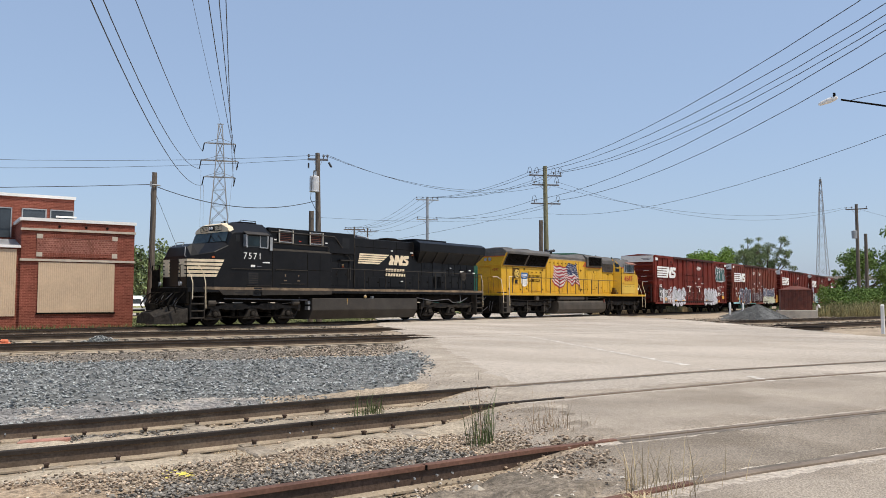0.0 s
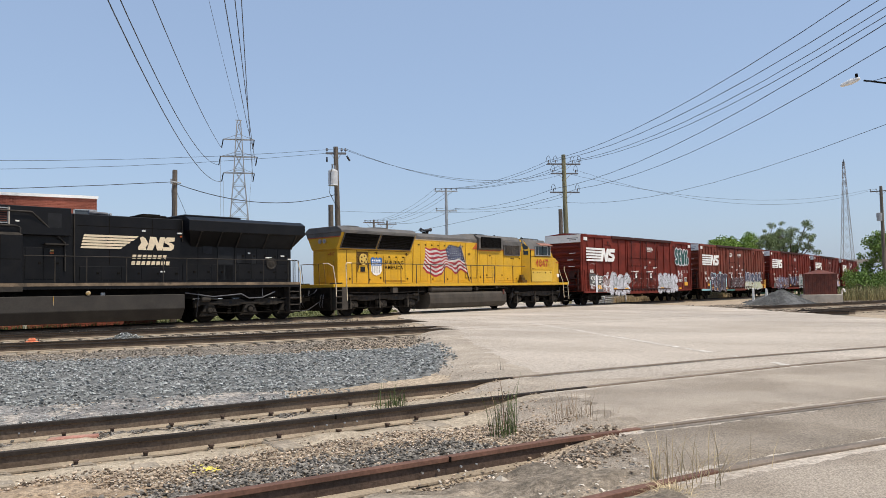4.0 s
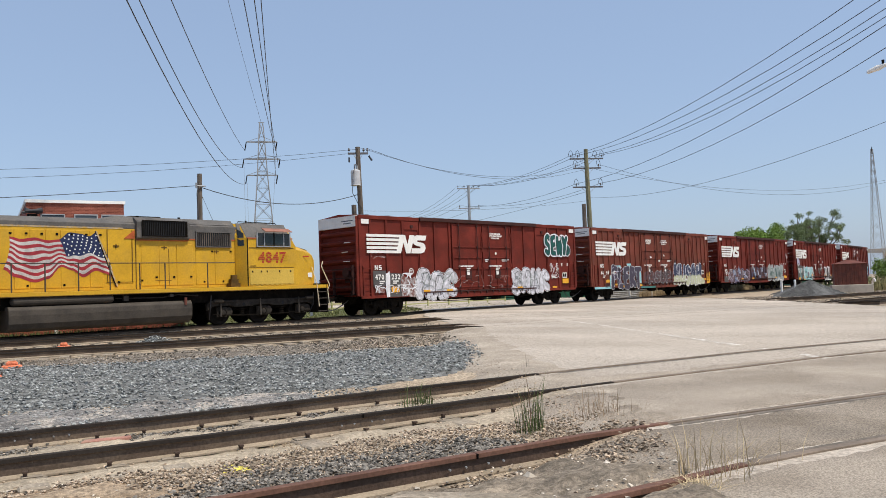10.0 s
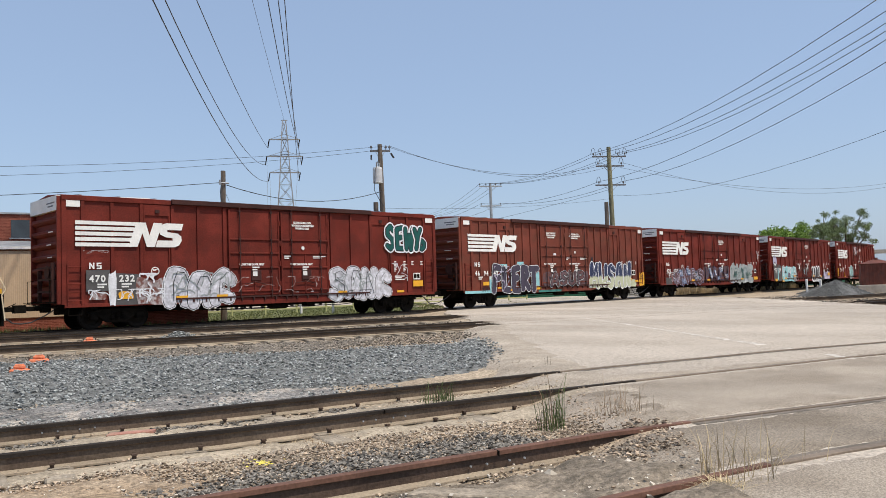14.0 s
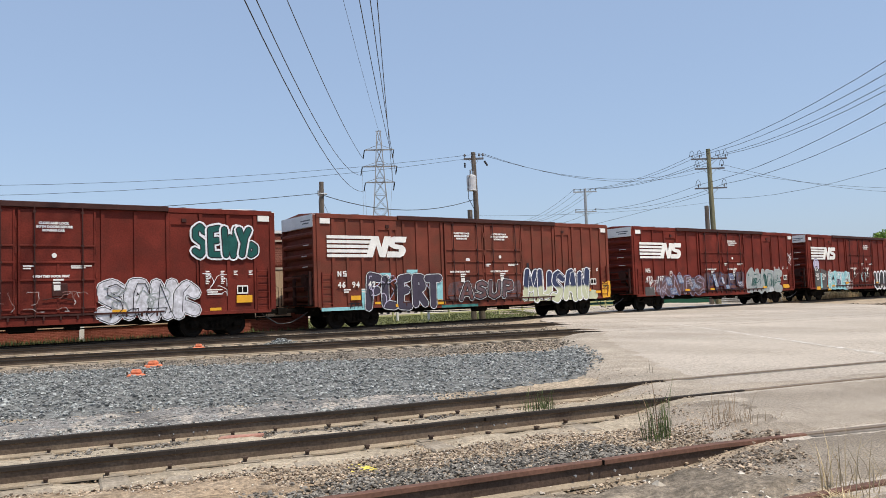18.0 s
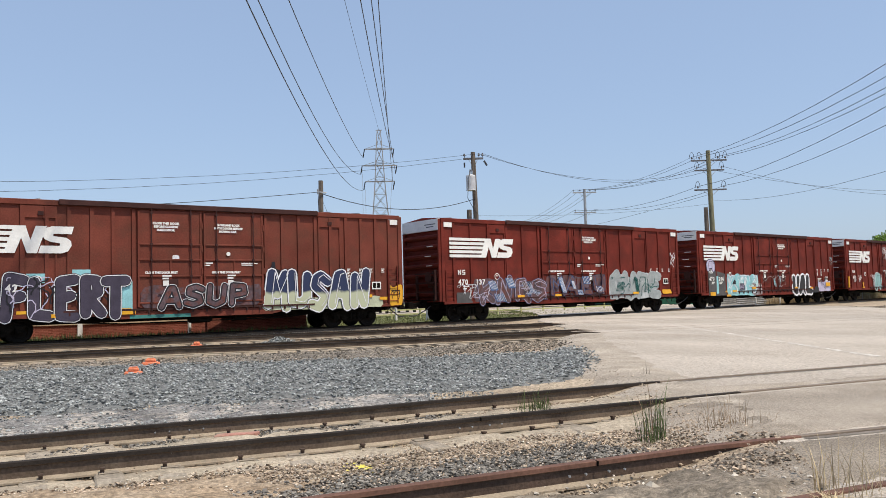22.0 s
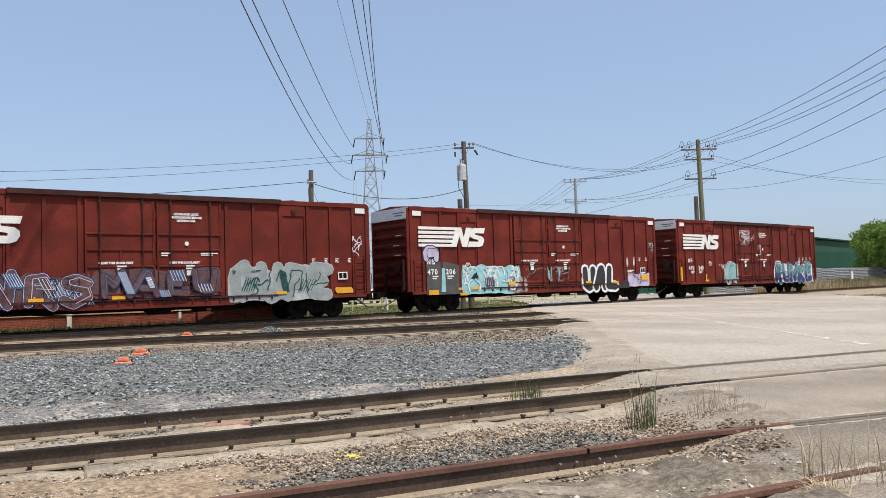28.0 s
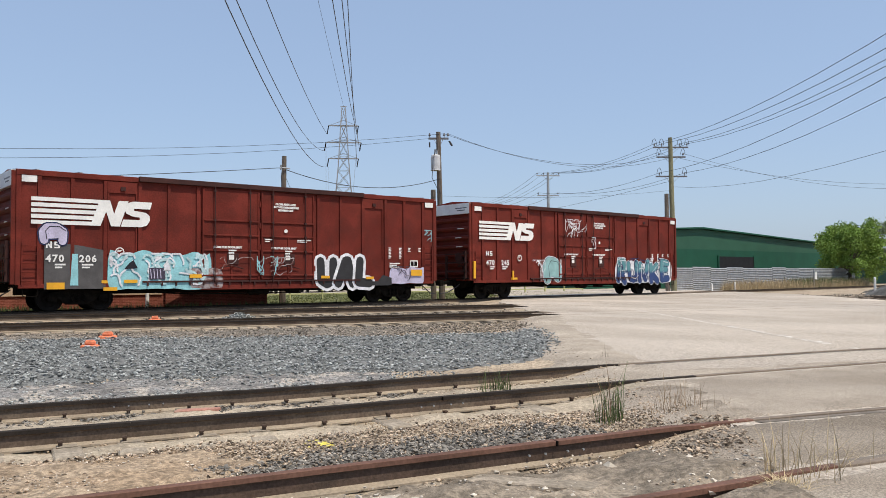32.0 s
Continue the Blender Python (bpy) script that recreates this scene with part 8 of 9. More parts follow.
def crossarm(parent, x, y, z, half, ang, pins, mat, pin_z=0.0):
    """A wooden arm with pin insulators; ang is the arm's heading in degrees from +x."""
    c, s = math.cos(radians(ang)), math.sin(radians(ang))
    arm = part("crossarm", Form().box(-half, half, -0.05, 0.05, -0.06, 0.06), mat, parent, at=pose(x, y, z, 0, 0, ang), bevel=0.008)
    for p in pins:
        part("insulator", Form().lathe([(0.02, 0.06), (0.02, 0.16), (0.07, 0.17), (0.08, 0.22), (0.05, 0.26), (0.06, 0.3), (0.03, 0.33)], (p, 0, 0), (0, 0, 1), 10), M_insul, arm)
    for sgn in (-1, 1):
        part("brace", Form().rod((0, -0.06, -0.6), (sgn * half * 0.45, -0.06, -0.05), 0.015), M_galv, arm)
    return [(x + c * p, y + s * p, z + 0.3) for p in pins]


def pole(x, y, top, r, mat, label, lean=(0.0, 0.0)):
    t = thing("utility_pole", label, "utility pole", "utility poles")
    part("shaft", Form().rod((x, y, -0.4), (x + lean[0], y + lean[1], top), r, r * 0.7, 14), mat, t)
    return t


def wire(a, b, sag, r=0.014, label="sagging black overhead wire", n=14):
    """A wire from a to b that hangs by sag at its middle."""
    a, b = Vector(a), Vector(b)
    pts = []
    for i in range(n + 1):
        t = i / n
        p = a.lerp(b, t)
        p.z -= 4 * sag * t * (1 - t)
        pts.append(p)
    return single("overhead_wire", Form().tube(pts, r, 5), M_wire, label, "wire", "overhead wires")


def beyond(a, q, k):
    """The point k times as far from a as q is."""
    a, q = Vector(a), Vector(q)
    return a + (q - a) * k


# leaning service pole by the brick building
p1 = pole(20.65, 36.8, 7.5, 0.17, M_wood, "weathered brown service pole beside the brick building", (0.1, 0))
part("service_drop", Form().tube([(20.55, 36.62, 6.9), (20.42, 36.5, 6.4), (20.5, 36.55, 5.0), (20.38, 36.5, 3.4), (20.6, 36.62, 2.6)], 0.025), M_wire, p1)
part("wire_bracket", Form().rod((20.4, 36.6, 6.85), (20.95, 36.6, 6.85), 0.04).rod((20.45, 36.6, 6.75), (20.45, 36.6, 7.0), 0.05), M_galv, p1)
M_canpaint = material("pale_grey_enamel", (0.55, 0.56, 0.57), 0.5, var=0.12, scale=3)
# pole with the transformer, and the cut-off pole at its side
p2 = pole(32.2, 37.6, 10.15, 0.2, M_wood, "wooden utility pole with a grey transformer can", (-0.25, 0.0))
tr = part("transformer", Form().lathe([(0.3, 0), (0.29, 0.05), (0.29, 0.85), (0.26, 0.95), (0.1, 1.0)], (31.55, 37.4, 7.7), (0, 0, 1), 18), M_canpaint, p2, "light grey transformer can")
part("bushing", Form().rod((31.5, 37.4, 8.7), (31.5, 37.4, 9.0), 0.05).rod((31.7, 37.4, 8.7), (31.7, 37.4, 8.95), 0.04), M_galv, tr)
part("transformer_lead", Form().tube([(31.5, 37.3, 9.0), (31.2, 37.2, 8.4), (31.1, 37.2, 7.2), (31.6, 37.3, 6.6), (32.0, 37.4, 6.3)], 0.02), M_wire, p2)
ins2 = crossarm(p2, 31.97, 37.6, 9.75, 0.62, -38, (-0.55, 0.35, 0.58), M_insul)
part("cutout", Form().rod((32.5, 37.2, 9.6), (32.65, 37.1, 9.3), 0.06), M_wire, p2)
part("cutout", Form().rod((31.5, 37.9, 9.5), (31.5, 37.9, 9.2), 0.05), M_wire, p2)
single("cut_pole", Form().rod((31.6, 37.7, -0.4), (31.6, 37.7, 6.55), 0.17, 0.15, 12), M_wood, "old sawn-off pole beside the transformer pole", "utility pole")
# greenish pole with three arms, and its cut-off neighbour
p3 = pole(57.3, 37.6, 12.55, 0.24, M_pole_green, "greenish treated pole with three levels of insulators", (-0.25, 0))
ARM = -39
ins3 = [crossarm(p3, 57.1, 37.6, 11.75, 1.45, ARM, (-1.35, -0.75, 0.75, 1.35), M_insul), crossarm(p3, 57.13, 37.6, 10.95, 1.2, ARM, (-1.0, 1.0), M_insul), crossarm(p3, 57.15, 37.6, 9.35, 1.3, ARM, (-1.0, 1.1), M_insul)]
for lv in ins3:
    for x, y, z in lv:
        part("jumper_loop", Form().tube([(x - 0.3, y + 0.05, z - 0.1), (x - 0.2, y, z + 0.3), (x + 0.05, y, z + 0.42), (x + 0.25, y, z + 0.25), (x + 0.3, y, z - 0.1)], 0.02), M_wire, p3)
single("cut_pole", Form().rod((56.7, 37.8, -0.4), (56.7, 37.8, 7.9), 0.2, 0.17, 12), M_wood, "old sawn-off brown pole beside the green pole", "utility pole")
# poles further on, beyond the crossing
p4 = pole(66.3, 59.3, 12.65, 0.2, M_galv, "slim grey far pole with two arms")
ins4 = [crossarm(p4, 66.3, 59.3, 12.3, 1.3, -35, (-1.2, -0.5, 0.6, 1.2), M_galv), crossarm(p4, 66.3, 59.3, 10.1, 1.2, -35, (-1.1, 1.1), M_galv)]
p5 = pole(78.4, 84.1, 11.6, 0.18, M_wood, "distant wooden pole with a crossarm")
ins5 = crossarm(p5, 78.4, 84.1, 11.2, 1.5, -45, (-1.3, -0.5, 0.5, 1.3), M_wood)
p6 = pole(92.0, 95.5, 13.0, 0.18, M_wood, "distant wooden pole with a crossarm")
ins6 = crossarm(p6, 92.0, 95.5, 12.4, 1.6, -45, (-1.4, -0.5, 0.5, 1.4), M_wood)
p7 = pole(107.0, 25.3, 12.9, 0.24, M_wood, "wooden pole with transformer beyond the bushes")
ins7 = crossarm(p7, 107.0, 25.3, 12.3, 1.2, -80, (-1.1, -0.5, 1.1), M_wood)
part("transformer", Form().lathe([(0.3, 0), (0.33, 0.9), (0.1, 1.0)], (106.75, 25.55, 8.7), (0, 0, 1), 14), M_galv, p7, "grey transformer can")
single("cut_pole", Form().rod((108.0, 24.6, -0.3), (108.0, 24.6, 9.3), 0.22, 0.18, 12), M_wood, "old sawn-off pole beside the far pole", "utility pole")
pole(17.5, -11.5, 13.0, 0.24, M_wood, "tall wooden pole behind the viewer on the road")
# main wires, from the green pole over the road
for a, q in zip([*ins3[0], *ins3[2], (57.2, 37.6, 8.5)], [(29.87, 5.91, 11.87), (30.81, 6.12, 11.5), (33.14, 6.61, 11.84), (34.07, 6.8, 11.81), (30.62, 6.12, 10.49), (33.56, 6.74, 10.5), (32.12, 6.54, 7.13)]):
    b = beyond(a, q, 1.5)
    # hangs through q: the sag at two thirds of the span is 8/9 of the middle's
    sag = 2.3
    b.z = a[2] + (q[2] + sag * 8 / 9 - a[2]) * 1.5
    wire(a, b, sag, 0.016 if q[2] > 8 else 0.01)
for lv, (i, j) in (((ins3[0], ins4[0]), (0, 0)), ((ins3[0], ins4[0]), (1, 1)), ((ins3[0], ins4[0]), (2, 2)), ((ins3[0], ins4[0]), (3, 3)), ((ins3[2], ins4[1]), (0, 0)), ((ins3[2], ins4[1]), (1, 1))):
    wire(lv[0][i], lv[1][j], 0.7, 0.015)
for i in range(4):
    wire(ins4[0][i], ins5[i], 1.0, 0.014)
    wire(ins5[i], ins6[i], 1.0, 0.014)
for a, b in zip(ins4[1], (ins5[0], ins5[3])):
    wire(a, b, 1.0, 0.014)
# thin wires between the other poles
for k, (z0, z1) in enumerate(((10.05, 9.1), (9.75, 8.4))):
    wire(ins2[0 if k else 1][:2] + (z0,), (-22.0, 52.0, z1 - 0.9), 1.7, 0.01)
wire((20.7, 36.8, 6.9), (-22.0, 50.0, 5.6), 0.9, 0.016)
wire((20.75, 36.7, 6.8), (32.0, 37.5, 7.25), 0.75, 0.02)
wire((20.8, 36.8, 6.5), (24.2, 37.1, -0.2), 0.0, 0.01, "taut guy wire of the service pole")
for k in range(2):
    wire(ins2[1 + k], (57.1, 37.6, 11.2 - 0.3 * k), 1.35, 0.012)
for k in range(2):
    wire(ins3[1][k], ins7[k], 1.9 + 0.5 * k, 0.012)
wire((57.2, 37.6, 9.0), (48.0, 60.0, 5.5), 0.4, 0.012)
wire((32.1, 37.6, 6.2), (57.1, 37.7, 8.2), 0.3, 0.008)
wire((107, 25.3, 12.4), (150, 12, 12.0), 1.2, 0.012)

M_tower = material("tower_steel", (0.27, 0.275, 0.28), 0.6, 0.3, var=0.15, scale=1)


def lattice_tower():
    """Transmission tower with three crossarm levels."""
    t = thing("transmission_tower", "grey steel lattice transmission tower with three arms", "pylon", at=pose(99.7, 149.9, 0, 0, 0, -33.6))
    lv = [(0, 3.4), (6, 2.9), (12, 2.4), (18, 1.9), (21.5, 1.6), (25, 1.3), (28.5, 1.05), (32, 0.85), (35.5, 0.65), (39.5, 0.35)]
    for i, (sx, sy) in enumerate(((-1, -1), (1, -1), (1, 1), (-1, 1))):
        part("leg", Form().tube([(sx * w, sy * w, z) for z, w in lv], 0.13, 4), M_tower, t)
    for (z0, w0), (z1, w1) in zip(lv, lv[1:]):
        for (ax, ay), (bx, by) in (((-1, -1), (1, -1)), ((1, -1), (1, 1)), ((1, 1), (-1, 1)), ((-1, 1), (-1, -1))):
            part("brace", Form().rod((ax * w0, ay * w0, z0), (bx * w1, by * w1, z1), 0.06, sides=4), M_tower, t)
            part("brace", Form().rod((bx * w0, by * w0, z0), (ax * w1, ay * w1, z1), 0.06, sides=4), M_tower, t)
            part("strut", Form().rod((ax * w1, ay * w1, z1), (bx * w1, by * w1, z1), 0.05, sides=4), M_tower, t)
    for z, h in ((35.2, 3.3), (31.4, 3.9), (27.8, 3.3)):
        for s in (-1, 1):
            arm = part("crossarm", Form().rod((0, -0.4, z), (s * h, 0, z), 0.14, sides=4), M_tower, t)
            part("arm_beam", Form().rod((0, 0.4, z), (s * h, 0, z), 0.14, sides=4), M_tower, arm)
            part("arm_stay", Form().rod((0, 0, z + 1.2), (s * h, 0, z), 0.06, sides=4), M_tower, arm)
        for s in (-1, 1):
            part("insulator_string", Form().rod((s * h, 0, z), (s * h + (-0.35 if s < 0 else -0.35), 0.0, z - 1.9), 0.12, sides=6), M_under, t)
    part("peak", Form().rod((-0.7, 0, 39.5), (0.7, 0, 39.5), 0.1, sides=4), M_tower, t)
    for a, b in (((-3.9, 0, 31.0), (-3.9, 0, 0)), ((-3.3, 0, 26), (-3.2, 0, 0)), ((3.2, 0, 34), (1.6, 0, 14))):
        part("vertical_lead", Form().rod(a, b, 0.035, sides=4), M_tower, t)
    return t


lattice_tower()
for a, q in (((96.6, 151.9, 33.3), (35.75, 67.5, 28.3)), ((96.1, 152.3, 29.5), (28.3, 58.3, 23.85)), ((96.6, 151.9, 25.9), (24.2, 51.6, 21.0)), ((102.2, 148.2, 33.3), (38.65, 60.3, 27.35)), ((102.7, 147.9, 29.5), (39.6, 60.1, 27.6)), ((102.2, 148.2, 25.9), (40.1, 59.8, 27.65)), ((99.7, 149.9, 39.6), (51.0, 82.9, 36.5))):
    aq = (Vector(q) - Vector(a)).length
    k = 260 / aq
    b = beyond(a, q, k)
    t = 1 / k
    sag = 15.0 if q[0] < 29 else 7.0 if q[2] < 35 else 3.0
    b.z = a[2] + (q[2] + 4 * sag * t * (1 - t) - a[2]) * k
    wire(a, b, sag, 0.045 if q[2] < 35 else 0.025, "heavy transmission line conductor", 30)


def radio_mast():
    t = thing("radio_mast", "tall tapering lattice radio mast in the distance", "mast", at=pose(385.7, 105.8, 0))
    lv = [(56 * k / 14, 3.1 - 2.75 * (k / 14) ** 0.8) for k in range(15)]
    for sx, sy in ((-1, -1), (1, -1), (1, 1), (-1, 1)):
        part("leg", Form().tube([(sx * w, sy * w, z) for z, w in lv], 0.13, 4), M_galv, t)
    for (z0, w0), (z1, w1) in zip(lv, lv[1:]):
        for (ax, ay), (bx, by) in (((-1, -1), (1, -1)), ((1, -1), (1, 1)), ((1, 1), (-1, 1)), ((-1, 1), (-1, -1))):
            part("brace", Form().rod((ax * w0, ay * w0, z0), (bx * w1, by * w1, z1), 0.07, sides=4), M_galv, t)
            part("brace", Form().rod((bx * w0, by * w0, z0), (ax * w1, ay * w1, z1), 0.07, sides=4), M_galv, t)
    part("antenna", Form().rod((0, 0, 54), (0, 0, 57), 0.15), M_under, t)


radio_mast()


def street_lamp():
    t = thing("street_lamp", "white street lamp head on a long dark arm", "street lamp")
    part("post", Form().rod((33.3, 3.4, -0.3), (33.3, 3.4, 9.5), 0.15, 0.1, 12), M_wood, t)
    part("arm", Form().tube([(33.3, 3.4, 7.4), (33.25, 6.7, 8.4), (33.36, 8.3, 8.93)], 0.035, 8), M_under, t)
    part("head", Form().lathe([(0.03, -0.4), (0.07, -0.35), (0.11, 0.0), (0.09, 0.2), (0.05, 0.32)], (33.37, 8.75, 8.97), (0, -1, 0.25), 12), M_white, t)
    part("photocell", Form().rod((33.36, 8.55, 9.08), (33.36, 8.55, 9.24), 0.05), M_under, t)
    part("stay", Form().rod((33.36, 8.0, 8.85), (33.3, 3.4, 9.4), 0.012), M_wire, t)


street_lamp()

# ---- brick building by the track


def brick_material(name, c1, c2, mortar, w=0.21, h=0.07):
    m = material(name, c1, 0.9, var=0.2, scale=1.2, fine=20, bump=0.2)
    nt = m.node_tree
    b = nt.nodes["Principled BSDF"]
    old = b.inputs["Base Color"].links[0].from_socket
    co = nt.nodes.new("ShaderNodeTexCoord")
    mp = nt.nodes.new("ShaderNodeMapping")
    mp.inputs["Rotation"].default_value = (radians(90), 0, 0)
    nt.links.new(co.outputs["Object"], mp.inputs[0])
    br = nt.nodes.new("ShaderNodeTexBrick")
    br.inputs["Scale"].default_value = 1.0
    br.inputs["Brick Width"].default_value, br.inputs["Row Height"].default_value, br.inputs["Mortar Size"].default_value = w, h, 0.008
    br.inputs["Color1"].default_value, br.inputs["Color2"].default_value, br.inputs["Mortar"].default_value = (1, 1, 1, 1), (0.62, 0.55, 0.5, 1), (*[min(1.6, q / p) for p, q in zip(c1, mortar)], 1)
    nt.links.new(mp.outputs[0], br.inputs["Vector"])
    x = nt.nodes.new("ShaderNodeMix")
    x.data_type, x.blend_type = "RGBA", "MULTIPLY"
    x.inputs[0].default_value = 1.0
    nt.links.new(old, x.inputs[6])
    nt.links.new(br.outputs[0], x.inputs[7])
    nt.links.new(x.outputs[2], b.inputs["Base Color"])
    return m


M_bwall = brick_material("red_brick_wall", (0.225, 0.068, 0.046), (0.2, 0.06, 0.04), (0.3, 0.17, 0.13))
M_bfrieze = brick_material("patterned_brick", (0.26, 0.1, 0.075), (0.2, 0.07, 0.05), (0.34, 0.22, 0.18), 0.12, 0.09)
M_stone = material("pale_stone_trim", (0.5, 0.43, 0.35), 0.9, var=0.15)
M_pane = material("old_window_pane", (0.05, 0.06, 0.07), 0.15, var=0.3, scale=1)
M_teal = material("teal_glazing", (0.06, 0.16, 0.13), 0.3, var=0.2)
M_palegl = material("frosted_pane", (0.25, 0.31, 0.31), 0.3, var=0.15)


def ribbed(x0, x1, z0, z1, y, pitch, depth):
    """A sheet with upright ribs facing -y."""
    f = Form()
    n = int((x1 - x0) / pitch)
    prof = []
    for k in range(n):
        a = x0 + k * pitch
        prof += [(a, y), (a + pitch * 0.6, y), (a + pitch * 0.66, y + depth), (a + pitch * 0.94, y + depth)]
    prof += [(x1, y), (x1, y + depth + 0.04), (x0, y + depth + 0.04)]
    return f.prism(prof, z0, z1, "z")


def brick_building():
    b = thing("brick_building", "old red brick works building with tan panelled windows", "building", at=pose(18.97, 35.3, 0, 0, 0, -16.1))
    # pavilion with its frieze
    pav = part("front_wall", Form().box(-4.7, 0, 0, 11, -0.4, 4.62), M_bwall, b, "red brick end pavilion")
    part("coping", Form().box(-4.78, 0.06, -0.07, 11, 4.62, 4.76), M_white, b, "white painted coping")
    for z, d in ((4.2, 0.09), (2.86, 0.08)):
        part("string_course", Form().box(-4.74, 0.04, -d, 0, z, z + 0.1), M_stone, pav)
    part("frieze", Form().box(-4.1, -0.75, -0.035, 0, 3.06, 4.06), M_bfrieze, pav, "patterned brick frieze")
    for x in (-4.1, -0.98):
        for z in (3.06, 3.86):
            part("tile_block", Form().box(x, x + 0.23, -0.045, 0.0, z, z + 0.2), M_stone, pav)
    for z in (3.06, 3.9):
        f = Form()
        for k in range(38):
            f.box(-3.8 + k * 0.074, -3.745 + k * 0.074, -0.05, -0.03, z, z + 0.18)
        part("soldier_course", f, M_bwall, pav)
    part("blind_panel", ribbed(-4.0, -0.85, 0.6, 2.82, -0.05, 0.08, 0.01), M_tan, b, "tan ribbed metal panel over a window")
    part("panel_sill", Form().box(-4.05, -0.8, -0.08, 0.0, 0.53, 0.6), M_under, b)
    for x in (-3.2, -2.1, -1.2):
        part("wall_vent", Form().lathe([(0.06, 0), (0.05, 0.03)], (x, 0.0, 4.42), (0, -1, 0), 8), M_under, pav)
    # low wing with panels
    part("wing_wall", Form().box(-34, -4.7, 0.15, 11, -0.4, 3.5), M_bwall, b)
    x = -4.85
    for w in (5.2, 5.2, 5.2, 5.2, 5.2):
        part("blind_panel", ribbed(x - w, x, 0.45, 3.36, 0.09, 0.08, 0.01), M_tan, b, "tan ribbed metal panel over a window")
        part("pier", Form().box(x - w - 0.2, x - w, 0.06, 0.15, -0.3, 3.42), M_white, b)
        x -= w + 0.2
    part("wing_trim", Form().box(-34, -4.7, 0.0, 0.15, 3.42, 3.54), M_white, b)
    part("low_roof", Form().prism([(0.1, 3.5), (2.6, 3.95), (2.6, 3.5)], -34, -4.7, "x"), M_galv, b, "grey metal lean-to roof")
    # tall block behind
    tall = part("rear_block", Form().box(-6.5, -2.2, 2.9, 11, 3.2, 5.98), M_bwall, b, "taller brick block behind")
    part("coping", Form().box(-6.56, -2.14, 2.82, 11, 5.98, 6.12), M_white, b, "white painted coping")
    side = part("side_block", Form().box(-9.55, -6.5, 3.0, 10.9, 3.2, 5.22), M_bwall, b, "lower brick block behind the lean-to")
    part("coping", Form().box(-9.6, -6.5, 2.93, 10.9, 5.22, 5.3), M_galv, b)
    sw = part("window", Form().box(-8.27, -7.5, 2.97, 3.02, 4.12, 4.95), M_pane, side, "boarded dark window")
    part("window_frame", Form().box(-8.33, -7.44, 2.95, 3.0, 4.06, 4.12), M_galv, sw)
    for x0 in (-5.85, -4.4, -3.2):
        w = part("window", Form().box(x0, x0 + 0.95, 2.87, 2.95, 4.05, 5.4), M_pane, tall, "tall dark window with a pale frame")
        part("window_frame", Form().box(x0 - 0.05, x0, 2.84, 2.9, 4.05, 5.45).box(x0 + 0.95, x0 + 1.0, 2.84, 2.9, 4.05, 5.45).box(x0 - 0.05, x0 + 1.0, 2.84, 2.9, 5.4, 5.45), M_galv, w)
    part("ledge", Form().box(-3.0, -2.1, 2.75, 2.9, 5.08, 5.16), M_white, tall)
    # clerestory with steel sash
    cl = part("clerestory", Form().box(-34, -9.6, 2.6, 9, 3.5, 5.1), M_galv, b, "clerestory wall of weathered metal")
    part("clerestory_roof", Form().box(-34.2, -9.4, 2.35, 9, 5.1, 5.26), M_grey, b)
    part("gutter", Form().box(-34.2, -9.4, 2.3, 2.36, 5.02, 5.12), M_white, b)
    part("sill_band", Form().box(-34, -9.5, 2.5, 2.6, 3.9, 3.98), M_white, b)
    rng = random.Random(4)
    for k in range(6):
        x0 = -13.6 - k * 3.9
        w = part("sash_window", Form().box(x0, x0 + 3.0, 2.56, 2.6, 4.0, 4.95), M_under, cl, "steel sash window with odd coloured panes")
        for i in range(8):
            for j in range(3):
                part("pane", Form().box(x0 + 0.03 + i * 0.372, x0 + 0.36 + i * 0.372, 2.53, 2.56, 4.03 + j * 0.31, 4.31 + j * 0.31), rng.choice((M_pane, M_pane, M_teal, M_palegl, M_teal)), w)
        part("mullion", Form().box(x0 + 3.02, x0 + 3.12, 2.5, 2.6, 3.98, 5.0), M_white, w)
    return b


brick_building()


# ---- the far side: fences, sheds, green hall, parked cars


def green_hall():
    t = thing("green_hall", "dark green metal-clad hall with a low gable", "building")
    M_gl = material("lighter_green_siding", (0.03, 0.095, 0.06), 0.6, var=0.1, scale=0.4, fine=6)
    part("lower_wall", Form().box(60, 150, 50, 54, -0.3, 4.15), M_green, t)
    part("gable_wall", Form().prism([(60, 4.15), (60, 5.4), (81.5, 6.45), (150, 4.15)], 50.02, 53.9), M_gl, t)
    part("roof", Form().prism([(59.5, 5.42), (81.5, 6.5), (152, 4.15), (152, 4.3), (81.5, 6.68), (59.5, 5.6)], 49.6, 54.4), M_green, t, bevel=0.02)
    # no hole is cut: a near-black panel paints the shade inside
    part("opening", Form().box(85.3, 93.3, 49.9, 50.0, 1.6, 3.4), M_ydark, t, "near-black panel for the shaded loading opening")
    for x in (85.1, 93.3):
        part("door_jamb", Form().box(x, x + 0.2, 49.85, 50, 1.5, 3.5), M_green, t)


green_hall()


